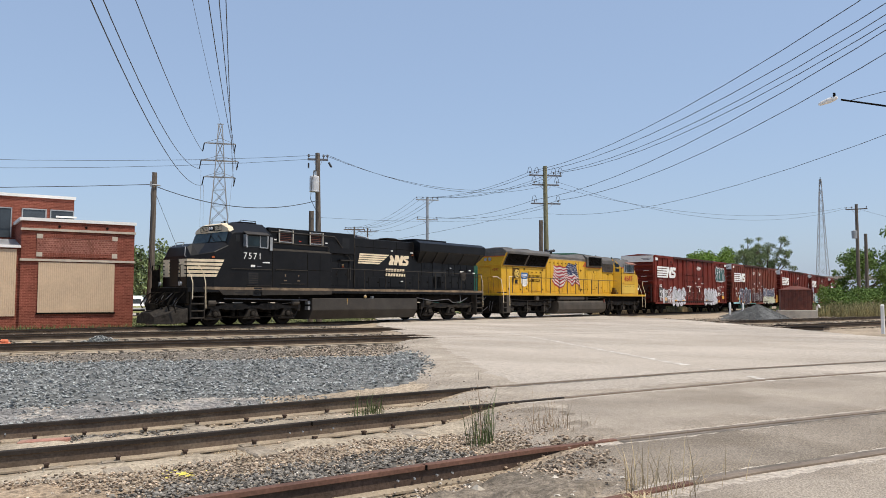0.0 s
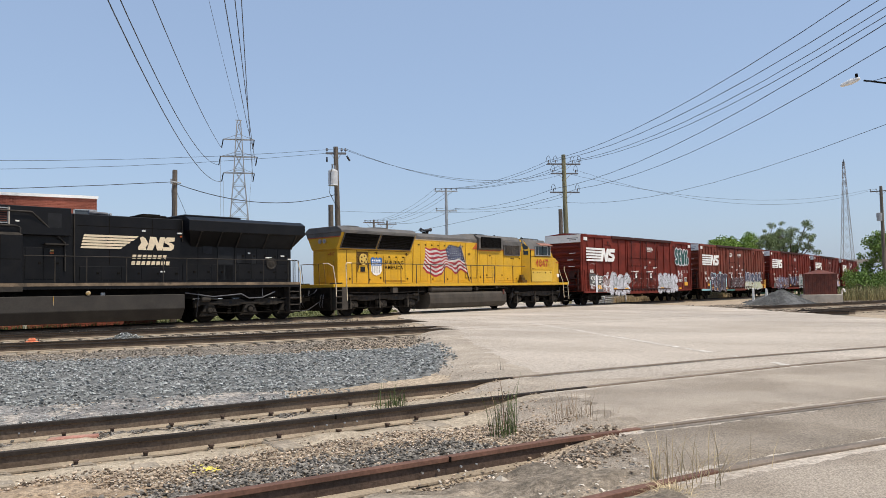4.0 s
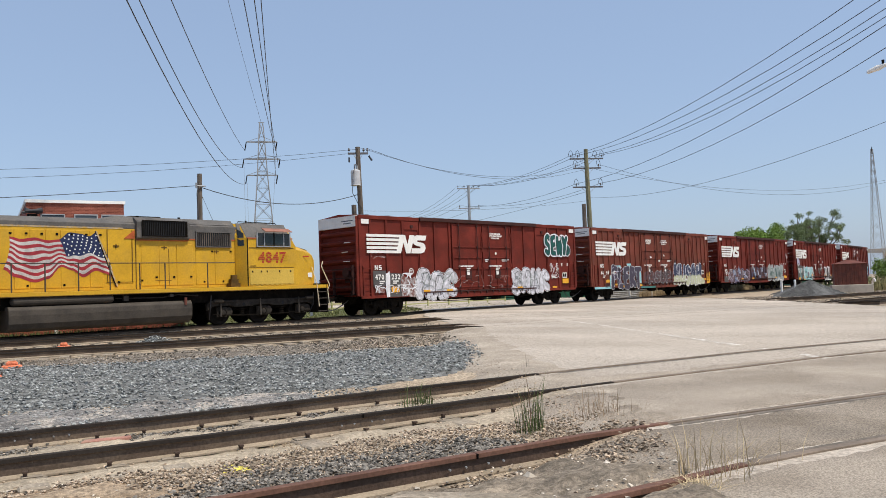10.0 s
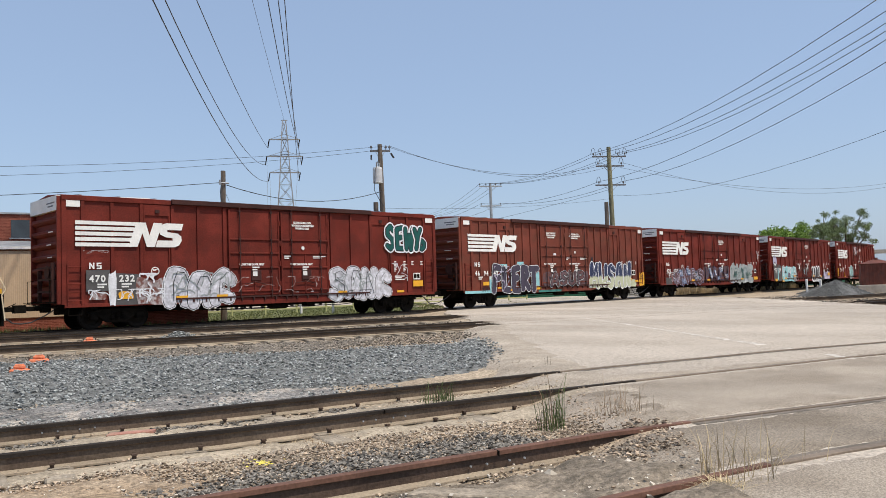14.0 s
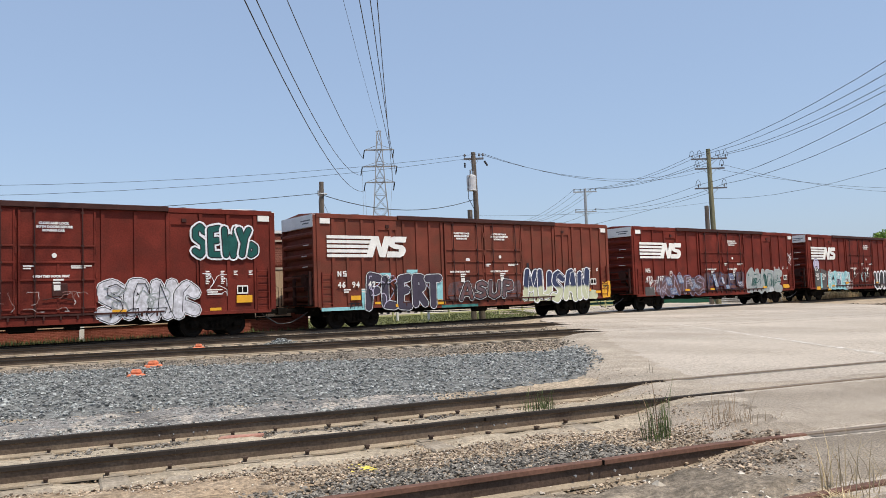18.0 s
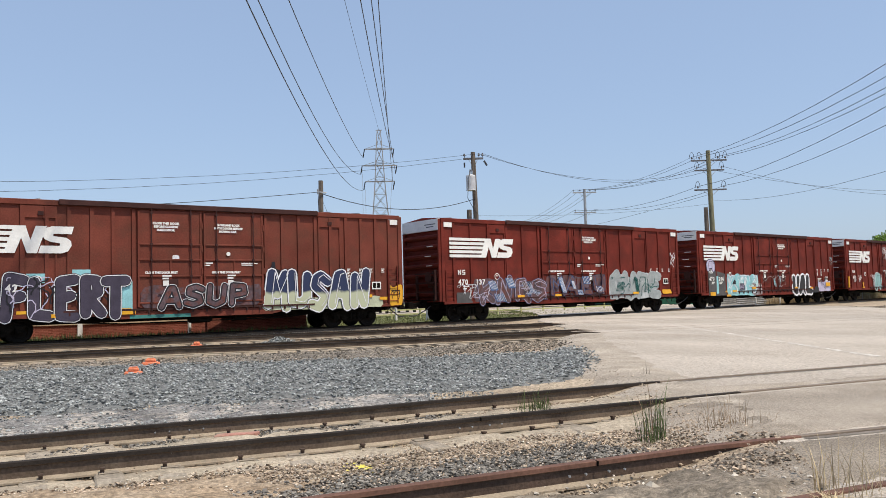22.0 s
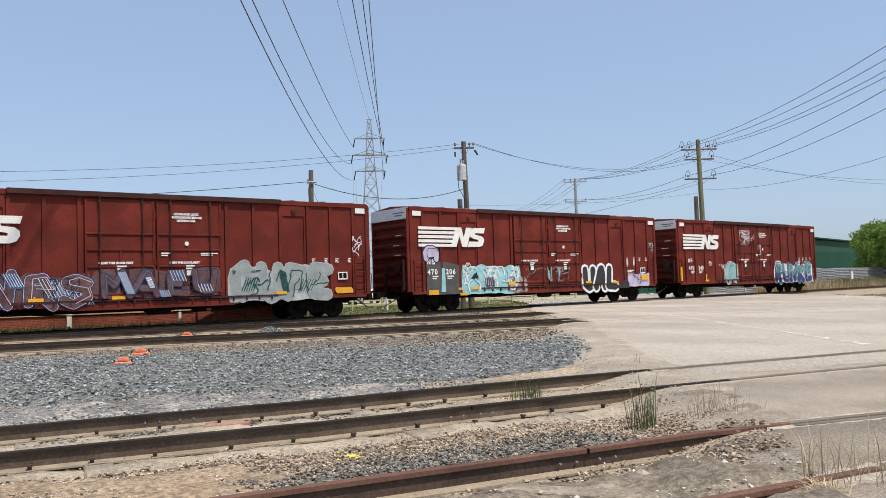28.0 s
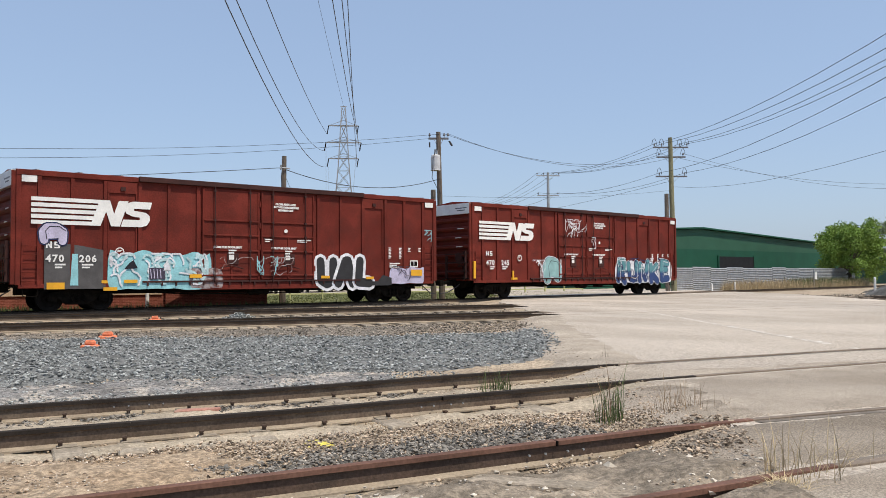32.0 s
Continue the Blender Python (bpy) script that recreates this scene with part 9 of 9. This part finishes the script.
def corrugated_fence():
    t = thing("corrugated_fence", "weathered corrugated metal sheet fence", "fence")
    prof = []
    n = 13
    for k in range(n):
        z = -0.25 + k * 0.165
        prof += [(0.0, z), (-0.06, z + 0.05), (-0.06, z + 0.1), (0.0, z + 0.15)]
    prof += [(0.0, -0.25 + n * 0.165), (0.05, -0.25 + n * 0.165), (0.05, -0.25)]
    rng = random.Random(8)
    for k in range(13):
        x = 59 + k * 3.0
        y = 38.6 + 0.03 * (x - 54)
        part("fence_sheet", Form().prism(prof, 0, 3.02, "x"), M_galv, t, at=pose(x, y, rng.uniform(-0.06, 0.06), 0, 0, 1.7))


corrugated_fence()


def rail_fence():
    t = thing("rail_fence", "pale yellow-green rail fence along the lawn", "fence")
    M_yg = material("yellowed_fence_paint", (0.42, 0.42, 0.2), 0.7, var=0.15)
    for k in range(15):
        x = 21 + k * 2.4
        part("post", Form().box(x - 0.05, x + 0.05, 44.95, 45.05, -0.3, 0.95), M_yg, t)
        for z in (0.1, 0.4, 0.7):
            if k < 14:
                part("rail", Form().box(x, x + 2.4, 44.97, 45.03, z, z + 0.09), M_yg, t)


rail_fence()


def posts():
    for x, y, h in ((59.0, 22.7, 0.95), (59.7, 22.0, 0.9), (37.5, 8.0, 0.95), (62.0, 37.0, 0.45), (66.5, 37.4, 0.5), (13.6, 36.6, 0.55), (31.0, 41.5, 0.7), (29.6, 43.0, 0.6)):
        single("marker_post", Form().box(x - 0.06, x + 0.06, y - 0.06, y + 0.06, -0.25, h).prism([(x - 0.06, h), (x + 0.06, h), (x, h + 0.05)], y - 0.06, y + 0.06), M_white, "white painted marker post beside the tracks", "post", "marker posts")


posts()
sg = thing("track_sign", "small white plate on a thin grey post", "sign")
part("post", Form().rod((82.0, 37.4, -0.25), (82.0, 37.4, 1.75), 0.05), M_galv, sg)
part("plate", Form().box(82.06, 82.45, 37.3, 37.34, 0.75, 1.5), M_white, sg)


def tin_shed():
    t = thing("tin_shed", "rust-brown sheet metal shed on a concrete base", "shed", at=pose(65.0, 19.9, 0, 0, 0, -68) @ Matrix.Diagonal((0.76, 0.76, 1, 1)))
    M_shed = material("rust_brown_sheet", (0.15, 0.05, 0.035), 0.7, var=0.25, scale=1.5, fine=15, second=(0.1, 0.045, 0.035), amount=0.6)
    part("base", Form().prism([(-1.75, -1.6), (1.9, -1.6), (1.75, 1.6), (-1.75, 1.6)], -0.3, 0.42, "z"), M_conc, t, "pale concrete base", bevel=0.03)
    part("front_wall", ribbed(-1.45, 1.45, 0.42, 2.0, -1.38, 0.36, 0.03), M_shed, t)
    part("shell", Form().box(-1.44, 1.44, -1.3, 1.4, 0.42, 1.98), M_shed, t)
    part("roof", Form().add([(-1.55, -1.5, 1.98), (1.55, -1.5, 1.98), (1.55, 1.5, 1.98), (-1.55, 1.5, 1.98), (-0.2, -0.05, 2.3), (0.2, -0.05, 2.3)], [(0, 1, 5, 4), (1, 2, 5), (2, 3, 4, 5), (3, 0, 4), (0, 3, 2, 1)]), M_shed, t)
    part("roof_vent", Form().box(-0.15, 0.15, -0.2, 0.1, 2.25, 2.42), M_shed, t)


tin_shed()
single("vent_pipe", Form().tube([(65.9, 18.6, -0.2), (65.9, 18.6, 0.62), (65.82, 18.5, 0.76), (65.65, 18.4, 0.8), (65.52, 18.3, 0.72), (65.5, 18.28, 0.58)], 0.07, 10), M_white, "white gooseneck vent pipe beside the shed", "pipe")


def heap(x, y, r, h, mat, name, label, seed, n=2500):
    rng = np.random.default_rng(seed)
    f = Form()
    rings, seg = 9, 28
    for i in range(rings + 1):
        for j in range(seg):
            a = 2 * math.pi * j / seg
            k = i / rings
            rr = r * k * (1 + 0.12 * math.sin(3 * a + seed) + 0.06 * math.sin(7 * a))
            f.v.append((x + rr * math.cos(a), y + rr * math.sin(a), -0.25 + (h + 0.25) * (1 - k) ** 1.1 * (1 + 0.04 * rng.uniform(-1, 1))))
    for i in range(rings):
        for j in range(seg):
            q = (j + 1) % seg
            f.f.append((i * seg + j, i * seg + q, (i + 1) * seg + q, (i + 1) * seg + j))
    base = single(name, f, mat, label, "gravel heap")
    g = Form()
    for _ in range(n):
        a, k = rng.uniform(0, 6.28), math.sqrt(rng.random())
        rr = r * k
        px, py, pz = x + rr * math.cos(a), y + rr * math.sin(a), -0.25 + (h + 0.25) * (1 - k) ** 1.1
        s = rng.uniform(0.03, 0.09)
        g.add([(px + s, py, pz), (px - s, py + s * 0.6, pz), (px - s * 0.3, py - s, pz), (px, py, pz + s)], [(0, 1, 3), (1, 2, 3), (2, 0, 3), (0, 2, 1)])
    tagged(part("loose_gravel", g, M_heap, base), kind="stuff")


M_heap = material("dark_crushed_stone", (0.115, 0.115, 0.112), 0.9, var=0.3, scale=3, fine=12, bump=1.0)
heap(57.9, 20.3, 2.45, 0.88, M_heap, "stone_heap", "heap of grey crushed stone beside the shed", 2)
heap(66.5, 24.0, 2.4, 0.6, M_heap, "stone_heap", "low heap of grey crushed stone by the fence", 5, 1200)


def parked_car(x, y, ang, paint, label, suv=True):
    c = thing("parked_car", label, "car", "parked cars", at=pose(x, y, -0.2, 0, 0, ang))
    h = 1.7 if suv else 1.45
    body = [(-2.2, 0.35), (-2.25, 0.8), (-2.0, 0.95), (-1.1, 1.02), (-0.7, h - 0.1), (-0.4, h), (1.6, h), (1.95, h - 0.15), (2.2, 1.0), (2.25, 0.4)]
    part("body", Form().prism(body, -0.88, 0.88), paint, c, bevel=0.06)
    part("side_window", Form().prism([(-0.95, 1.05), (-0.6, h - 0.14), (1.6, h - 0.14), (1.95, 1.05)], -0.9, -0.88), M_glass, c)
    part("windshield", Form().add([(-1.12, -0.75, 1.04), (-1.12, 0.75, 1.04), (-0.7, 0.7, h - 0.12), (-0.7, -0.7, h - 0.12)], [(0, 1, 2, 3)]), M_glass, c)
    for wx in (-1.35, 1.35):
        for s in (-1, 1):
            w = part("wheel", Form().lathe([(0.2, -0.1), (0.33, -0.1), (0.33, 0.1), (0.2, 0.1)], (wx, s * 0.82, 0.33), (0, s, 0), 16), M_wire, c)
            part("rim", Form().lathe([(0.2, 0), (0.18, 0.02)], (wx, s * 0.92, 0.33), (0, s, 0), 10), M_galv, w)
    part("bumper", Form().box(-2.32, -2.2, -0.8, 0.8, 0.35, 0.6), M_under, c)
    part("headlight", Form().box(-2.27, -2.22, -0.8, -0.5, 0.68, 0.85), M_galv, c)
    part("headlight", Form().box(-2.27, -2.22, 0.5, 0.8, 0.68, 0.85), M_galv, c)


M_carblk = material("dark_car_paint", (0.03, 0.032, 0.04), 0.3, var=0.1)
M_carsil = material("silver_car_paint", (0.4, 0.41, 0.43), 0.35, 0.4, var=0.1)
parked_car(33.6, 63.0, 70, M_white, "white sport utility car in the lot behind the building")
parked_car(36.2, 63.5, 70, M_carblk, "dark car parked beside the white one", False)
parked_car(39.2, 64.0, 70, M_carsil, "silver car parked behind the rail fence", False)
parked_car(43.0, 66.0, 70, M_white, "white car parked at the lot's far end", False)
parked_car(47.0, 67.0, 70, M_carblk, "dark sport utility car in the far row")


def overpass():
    t = thing("highway_overpass", "pale concrete highway overpass in the far distance", "bridge", at=pose(520, 140, 0, 0, 0, -70))
    part("deck", Form().box(-220, 130, -6, 6, 13.5, 15.6), M_conc, t)
    for k in range(7):
        part("pier", Form().box(-200 + k * 50, -197 + k * 50, -4, 4, -0.2, 13.5), M_conc, t)


overpass()

# lot and lawn behind the train
single("car_park", Form().box(24, 56, 56, 75, -0.3, -0.15), M_road, "grey car park behind the lawn", kind="structure")

# ---- plants


def leaf_cloud(blobs, count, size, seed, flat=0.6):
    """Many small leaves in loose clumps; blobs are (x, y, z, r)."""
    rng = np.random.default_rng(seed)
    w = np.array([b[3] ** 2 for b in blobs])
    pick = rng.choice(len(blobs), count, p=w / w.sum())
    b = np.array(blobs)[pick]
    d = rng.normal(size=(count, 3))
    d /= np.linalg.norm(d, axis=1)[:, None]
    rad = b[:, 3] * (0.3 + 0.85 * rng.random(count))
    c = b[:, :3] + d * rad[:, None] * np.array([1, 1, 0.85])
    u = rng.normal(size=(count, 3))
    u /= np.linalg.norm(u, axis=1)[:, None]
    v = np.cross(u, rng.normal(size=(count, 3)))
    v /= np.linalg.norm(v, axis=1)[:, None]
    s = size * rng.uniform(0.5, 1.3, count)[:, None]
    pts = np.stack([c - u * s, c + v * s * flat, c + u * s, c - v * s * flat], 1).reshape(-1, 3)
    f = Form()
    f.v = [tuple(p) for p in pts.tolist()]
    f.f = [(4 * i, 4 * i + 1, 4 * i + 2, 4 * i + 3) for i in range(count)]
    return f


def cloud_mesh(name, form, mat):
    me = bpy.data.meshes.new(name)
    me.from_pydata(form.v, [], form.f)
    me.materials.append(mat)
    return me


M_bark = material("bark", (0.11, 0.085, 0.065), 0.95, var=0.35, scale=3, fine=20, bump=0.5)
M_leaf_lt = material("bright_leaf", (0.175, 0.27, 0.05), 0.7, var=0.25, scale=1.5, fine=12, each=0.4)
M_leaf_dk = material("dull_leaf", (0.165, 0.21, 0.09), 0.75, var=0.3, scale=1.5, fine=12, each=0.4)


def tree(x, y, h, spread, mat, label, seed, leaves=5000, size=0.16, sparse=False, low=0.25):
    t = thing("tree", label, "tree", "trees")
    rng = random.Random(seed)
    f = Form().rod((x, y, -0.4), (x + 0.1, y, h * 0.4), 0.035 * h, 0.024 * h, 10)
    blobs = []
    n = 13 if not sparse else 15
    for k in range(n):
        a = 2 * math.pi * k / n + rng.uniform(-0.4, 0.4)
        r = spread * rng.uniform(0.35, 0.85)
        z = h * rng.uniform(low, 0.88)
        tip = (x + r * math.cos(a), y + r * math.sin(a), z)
        f.rod((x + 0.1, y, h * rng.uniform(0.2, 0.4)), tip, 0.014 * h, 0.005 * h, 6)
        for _ in range(3 if not sparse else 5):
            q = (tip[0] + rng.uniform(-0.3, 0.3) * spread, tip[1] + rng.uniform(-0.3, 0.3) * spread, tip[2] + rng.uniform(-0.12, 0.16) * h)
            f.rod(tip, q, 0.005 * h, 0.002 * h, 5)
            blobs.append((*q, spread * rng.uniform(0.14, 0.28) * (0.62 if sparse else 1)))
        blobs.append((*tip, spread * rng.uniform(0.2, 0.34) * (0.55 if sparse else 1)))
    blobs.append((x, y, h * 0.86, spread * 0.3))
    part("trunk", f, M_bark, t)
    crown = part("crown", cloud_mesh("crown", leaf_cloud(blobs, leaves, size, seed), mat), mat, t, "loose crown of small leaves")
    tagged(crown, kind="stuff")
    return t


tree(95.0, 39.2, 7.0, 3.7, M_leaf_lt, "bright green bushy tree at the fence's end", 1, 26000, 0.12, low=0.08)
tree(103.0, 42.5, 7.4, 3.6, M_leaf_lt, "bright green broad tree behind the fence", 2, 13000, 0.13, low=0.15)
tree(128.0, 46.5, 9.6, 4.0, M_leaf_dk, "tall thin-leaved grey-green tree behind the tracks", 3, 15000, 0.105, True, 0.3)
tree(136.0, 46.0, 11.2, 4.2, M_leaf_dk, "tallest thin-leaved grey-green tree behind the tracks", 4, 15000, 0.105, True, 0.25)
tree(126.0, 28.8, 8.6, 4.4, M_leaf, "dense green tree beyond the yellow grass", 5, 12000, 0.17, low=0.1)
tree(129.0, 23.3, 11.6, 5.2, M_leaf, "dense green tree beside the far pole", 6, 13000, 0.18, low=0.12)
tree(90.0, 23.2, 2.5, 2.5, M_leaf, "low green bush beside the tracks", 7, 6000, 0.11, low=0.1)
tree(96.5, 22.0, 2.3, 2.2, M_leaf, "round green bush beside the far pole", 8, 5000, 0.11, low=0.1)
tree(44.5, 80.0, 6.3, 3.8, M_leaf_dk, "dark tree behind the car park", 9, 5000, 0.2)
tree(52.0, 90.0, 7.2, 4.4, M_leaf_dk, "dark tree behind the car park", 10, 5000, 0.22)


def blades(name, label, outline, count, h0, h1, mat, seed, width=0.012, lean=0.35, category="grass"):
    rng = np.random.default_rng(seed)
    o = np.array(outline)
    x = rng.uniform(o[:, 0].min(), o[:, 0].max(), count * 3)
    y = rng.uniform(o[:, 1].min(), o[:, 1].max(), count * 3)
    keep = from_outline(x, y, outline) < 0
    x, y = x[keep][:count], y[keep][:count]
    n = len(x)
    z = ground_height(x, y) - 0.02
    h = rng.uniform(h0, h1, n) * (0.7 + 0.6 * rng.random(n))
    a = rng.uniform(0, 6.28, n)
    ln = rng.uniform(0.05, lean, n) * h
    wx, wy = np.cos(a + 1.57) * width, np.sin(a + 1.57) * width
    dx, dy = np.cos(a) * ln, np.sin(a) * ln
    p = [np.stack(q, -1) for q in ((x - wx, y - wy, z), (x + wx, y + wy, z), (x + dx * 0.35 + wx * 0.7, y + dy * 0.35 + wy * 0.7, z + h * 0.6), (x + dx * 0.35 - wx * 0.7, y + dy * 0.35 - wy * 0.7, z + h * 0.6), (x + dx, y + dy, z + h))]
    v = np.stack(p, 1).reshape(-1, 3)
    me = bpy.data.meshes.new(name)
    me.from_pydata(v.tolist(), [], [q for i in range(n) for q in ((5 * i, 5 * i + 1, 5 * i + 2, 5 * i + 3), (5 * i + 3, 5 * i + 2, 5 * i + 4))])
    me.materials.append(mat)
    return tagged(new(name, me), label, category, kind="stuff")


def disc(x, y, r, n=12):
    return [(x + r * math.cos(2 * math.pi * k / n), y + r * math.sin(2 * math.pi * k / n)) for k in range(n)]


M_lawn = material("mown_grass", (0.13, 0.145, 0.055), 0.85, var=0.3, scale=2, fine=20, each=0.4)
M_tallgrass = material("ripening_grass", (0.29, 0.25, 0.12), 0.85, var=0.3, scale=3, fine=20, each=0.5)
blades("grass_tuft", "tall green grass clump at the road's edge", disc(6.1, 4.75, 0.14), 64, 0.2, 0.5, M_grass, 1, 0.004, 0.55)
blades("grass_tuft", "small green grass clump between the rails", disc(6.76, 7.0, 0.22), 70, 0.12, 0.32, M_grass, 2, 0.006, 0.6)
blades("dry_stalks", "thin dry weed stalks beside the rusty rail", disc(6.6, 4.35, 0.26), 60, 0.15, 0.38, M_weed, 3, 0.0022, 0.85)
blades("dry_stalks", "dry straw stalks at the near rail", disc(4.85, 2.35, 0.26), 44, 0.14, 0.42, M_dry, 4, 0.0032, 0.95)
blades("dry_straw", "flattened dry straw beside the near rail", disc(4.62, 2.16, 0.25), 1000, 0.03, 0.07, M_dry, 5, 0.004, 3.6)
blades("dry_straw", "matted dry straw along the near rail", strip([(4.55, 2.3), (5.1, 2.22), (5.6, 2.08)], -0.32, 0.02), 1500, 0.02, 0.055, M_dry, 16, 0.004, 5.0)
blades("dry_stalks", "long bent dry stalks over the near rail", strip([(4.75, 2.42), (5.3, 2.3), (5.65, 2.2)], -0.2, 0.16), 34, 0.2, 0.46, M_dry, 17, 0.0026, 1.6)
blades("dry_stalks", "thin red-brown weeds along the rusty rail", strip([(6.0, 4.1), (7.0, 3.9)], 0.05, 0.5), 50, 0.06, 0.26, M_weed, 18, 0.002, 1.4)
blades("grass_tuft", "dark seeding weeds beside the grass clump", disc(6.3, 4.9, 0.1), 9, 0.36, 0.62, M_weed, 19, 0.005, 0.7)
blades("dry_straw", "dead straw tuft on the gravel", disc(4.42, 6.1, 0.2), 260, 0.03, 0.07, M_weed, 6, 0.004, 4.0)
blades("dry_straw", "dead straw lying against the side track", strip([(3.9, 6.42), (4.5, 6.28)], -0.16, 0.05), 120, 0.03, 0.06, M_dry, 20, 0.004, 4.0)
blades("dry_stalks", "single dry weed by the side track", disc(2.4, 7.05, 0.05), 8, 0.12, 0.3, M_tie, 7, 0.005, 0.5)
blades("dry_stalks", "thin weed standing in the road's edge", disc(9.8, 7.7, 0.06), 6, 0.1, 0.28, M_tie, 8, 0.004, 0.4)
blades("weeds", "green weeds along the building's foot", [(4, 36.2), (19.2, 33.9), (20.5, 35.8), (18.9, 35.0), (4, 39.3)], 4200, 0.1, 0.35, M_grass, 9, 0.014, 0.6)
blades("lawn", "green lawn behind the main track", [(20, 36.5), (46, 36.5), (52, 44), (52, 56), (24, 56), (20, 46)], 26000, 0.05, 0.13, M_lawn, 10, 0.03, 0.7)
blades("tall_grass", "dry and green tall grass before the fence", [(66, 38.7), (98, 39.6), (98, 37.8), (80, 37.0), (66, 37.2)], 9000, 0.45, 1.05, M_dry, 11, 0.012, 0.5)
blades("tall_grass", "green tall grass before the fence", [(78, 38.9), (96, 39.5), (96, 38), (80, 37.4)], 6500, 0.5, 1.15, M_grass, 12, 0.014, 0.5)
blades("tall_grass", "yellowed tall grass beyond the tracks", [(70, 22), (96, 18), (106, 12), (100, 6), (80, 12), (70, 17)], 20000, 0.4, 1.25, M_tallgrass, 13, 0.016, 0.55)
blades("tall_grass", "green tall grass beyond the shed", [(69, 24), (90, 22), (90, 16), (72, 18)], 8000, 0.3, 1.0, M_grass, 14, 0.02, 0.5)
single("lawn_soil", Form().prism([(20, 36.2), (48, 36.2), (54, 46), (54, 56), (23, 56), (19.6, 46)], -0.28, -0.19, "z"), material("lawn_ground", (0.12, 0.13, 0.05), 0.95, var=0.3, scale=0.6, fine=12, second=(0.2, 0.19, 0.08), amount=0.5), "short green lawn ground", kind="structure")

# ---- small things by the tracks
for x, y, s in ((8.9, 23.4, 1.0), (6.05, 18.75, 1.15), (4.95, 16.4, 1.0)):
    o = thing("switch_marker", "orange painted steel block beside the rail", "track hardware", "orange track blocks", at=pose(x, y, -0.2 if x < 8 else -0.1, 0, 0, -20))
    part("block", Form().box(-0.17 * s, 0.17 * s, -0.1, 0.1, 0, 0.1).box(-0.1 * s, 0.1 * s, -0.07, 0.07, 0.1, 0.17), M_orange, o, bevel=0.02)
    part("lid", Form().box(-0.08, 0.08, -0.05, 0.05, 0.16, 0.19), M_orange, o, bevel=0.01)
    for k in (-0.16, 0.16):
        part("bolt", Form().rod((k * s, -0.04, 0.1), (k * s, -0.04, 0.15), 0.02, sides=6), M_rust, o)
M_dab = material("yellow_spray_paint", (0.62, 0.53, 0.1), 0.8, var=0.2)
rng = random.Random(9)
f = Form()
for k in range(46):
    x, y, s = 3.55 + rng.gauss(0, 0.06), 5.73 + rng.gauss(0, 0.1), rng.uniform(0.006, 0.022)
    z = float(ground_height(np.array([x]), np.array([y]))[0]) + 0.022
    f.add([(x + s, y, z), (x, y + s, z + 0.004), (x - s, y, z), (x, y - s, z + 0.003)], [(0, 1, 2, 3)])
single("paint_mark", f, M_dab, "yellow sprayed survey mark on the gravel", "paint mark", kind="stuff")
single("broken_plank", Form().prism([(3.55, 4.0), (3.75, 4.05), (4.35, 3.05), (4.2, 2.98)], -0.24, -0.17, "z"), M_tie, "split weathered plank lying in the rusty track", "plank", bevel=0.01)
single("concrete_slab", Form().prism([(2.6, 4.2), (3.45, 3.95), (3.75, 3.3), (2.7, 3.5)], -0.27, -0.185, "z"), M_conc, "broken pale concrete slab in the rusty track", "slab", bevel=0.02)
single("stone", Form().add([(4.5, 3.55, -0.22), (4.66, 3.5, -0.22), (4.68, 3.68, -0.22), (4.5, 3.68, -0.22), (4.57, 3.58, -0.14), (4.62, 3.64, -0.15)], [(0, 1, 4), (1, 2, 5, 4), (2, 3, 5), (3, 0, 4, 5), (0, 3, 2, 1)]), M_conc, "pale broken stone between the rusty rails", "stone")


M_pink = material("faded_red_board", (0.4, 0.2, 0.155), 0.9, var=0.2, scale=4, fine=30, second=(0.42, 0.3, 0.22), amount=0.6)
single("board", Form().prism([(3.2, 8.0), (3.6, 7.86), (3.68, 7.93), (3.5, 8.02), (3.28, 8.1)], -0.25, -0.165, "z"), M_pink, "faded red broken board lying between the rails", "board", bevel=0.008)
low = [(12.7 + 0.55 * math.cos(a) * k, 25.68 + 0.4 * math.sin(a) * k) for k in (1.0,) for a in [i * math.pi / 8 for i in range(16)]]
for k, rise in ((1.0, 0.06), (0.6, 0.13), (0.3, 0.18)):
    stones("gravel_pile", "low pile of grey stones between the yard tracks", [(12.7 + (x - 12.7) * k, 25.68 + (y - 25.68) * k) for x, y in low], 220, 0.03, 0.06, M_ballast, int(50 + 10 * k), rise)


def motions():
    """The train rolls along the main track and its wheels turn."""
    spins = [i / 6 for i in range(193)]
    ways = np.interp(spins, [t for t, _ in RUN], [s for _, s in RUN])
    for ob, a, length in movers:
        rows = []
        for t, s in RUN:
            front, back = on_track(a - s).translation, on_track(a - s + length).translation
            d = back - front
            rows.append((t, pose(front.x, front.y, front.z, 0, 0, math.degrees(math.atan2(d.y, d.x)))))
        walk(ob, rows)
        for o in ob.children_recursive:
            if o.name.startswith("wheelset"):
                p, r = o.matrix_basis.translation.copy(), o["radius"]
                walk(o, [(t, pose(p.x, p.y, p.z, 0, -math.degrees(s / r), 0)) for t, s in zip(spins, ways)])


motions()
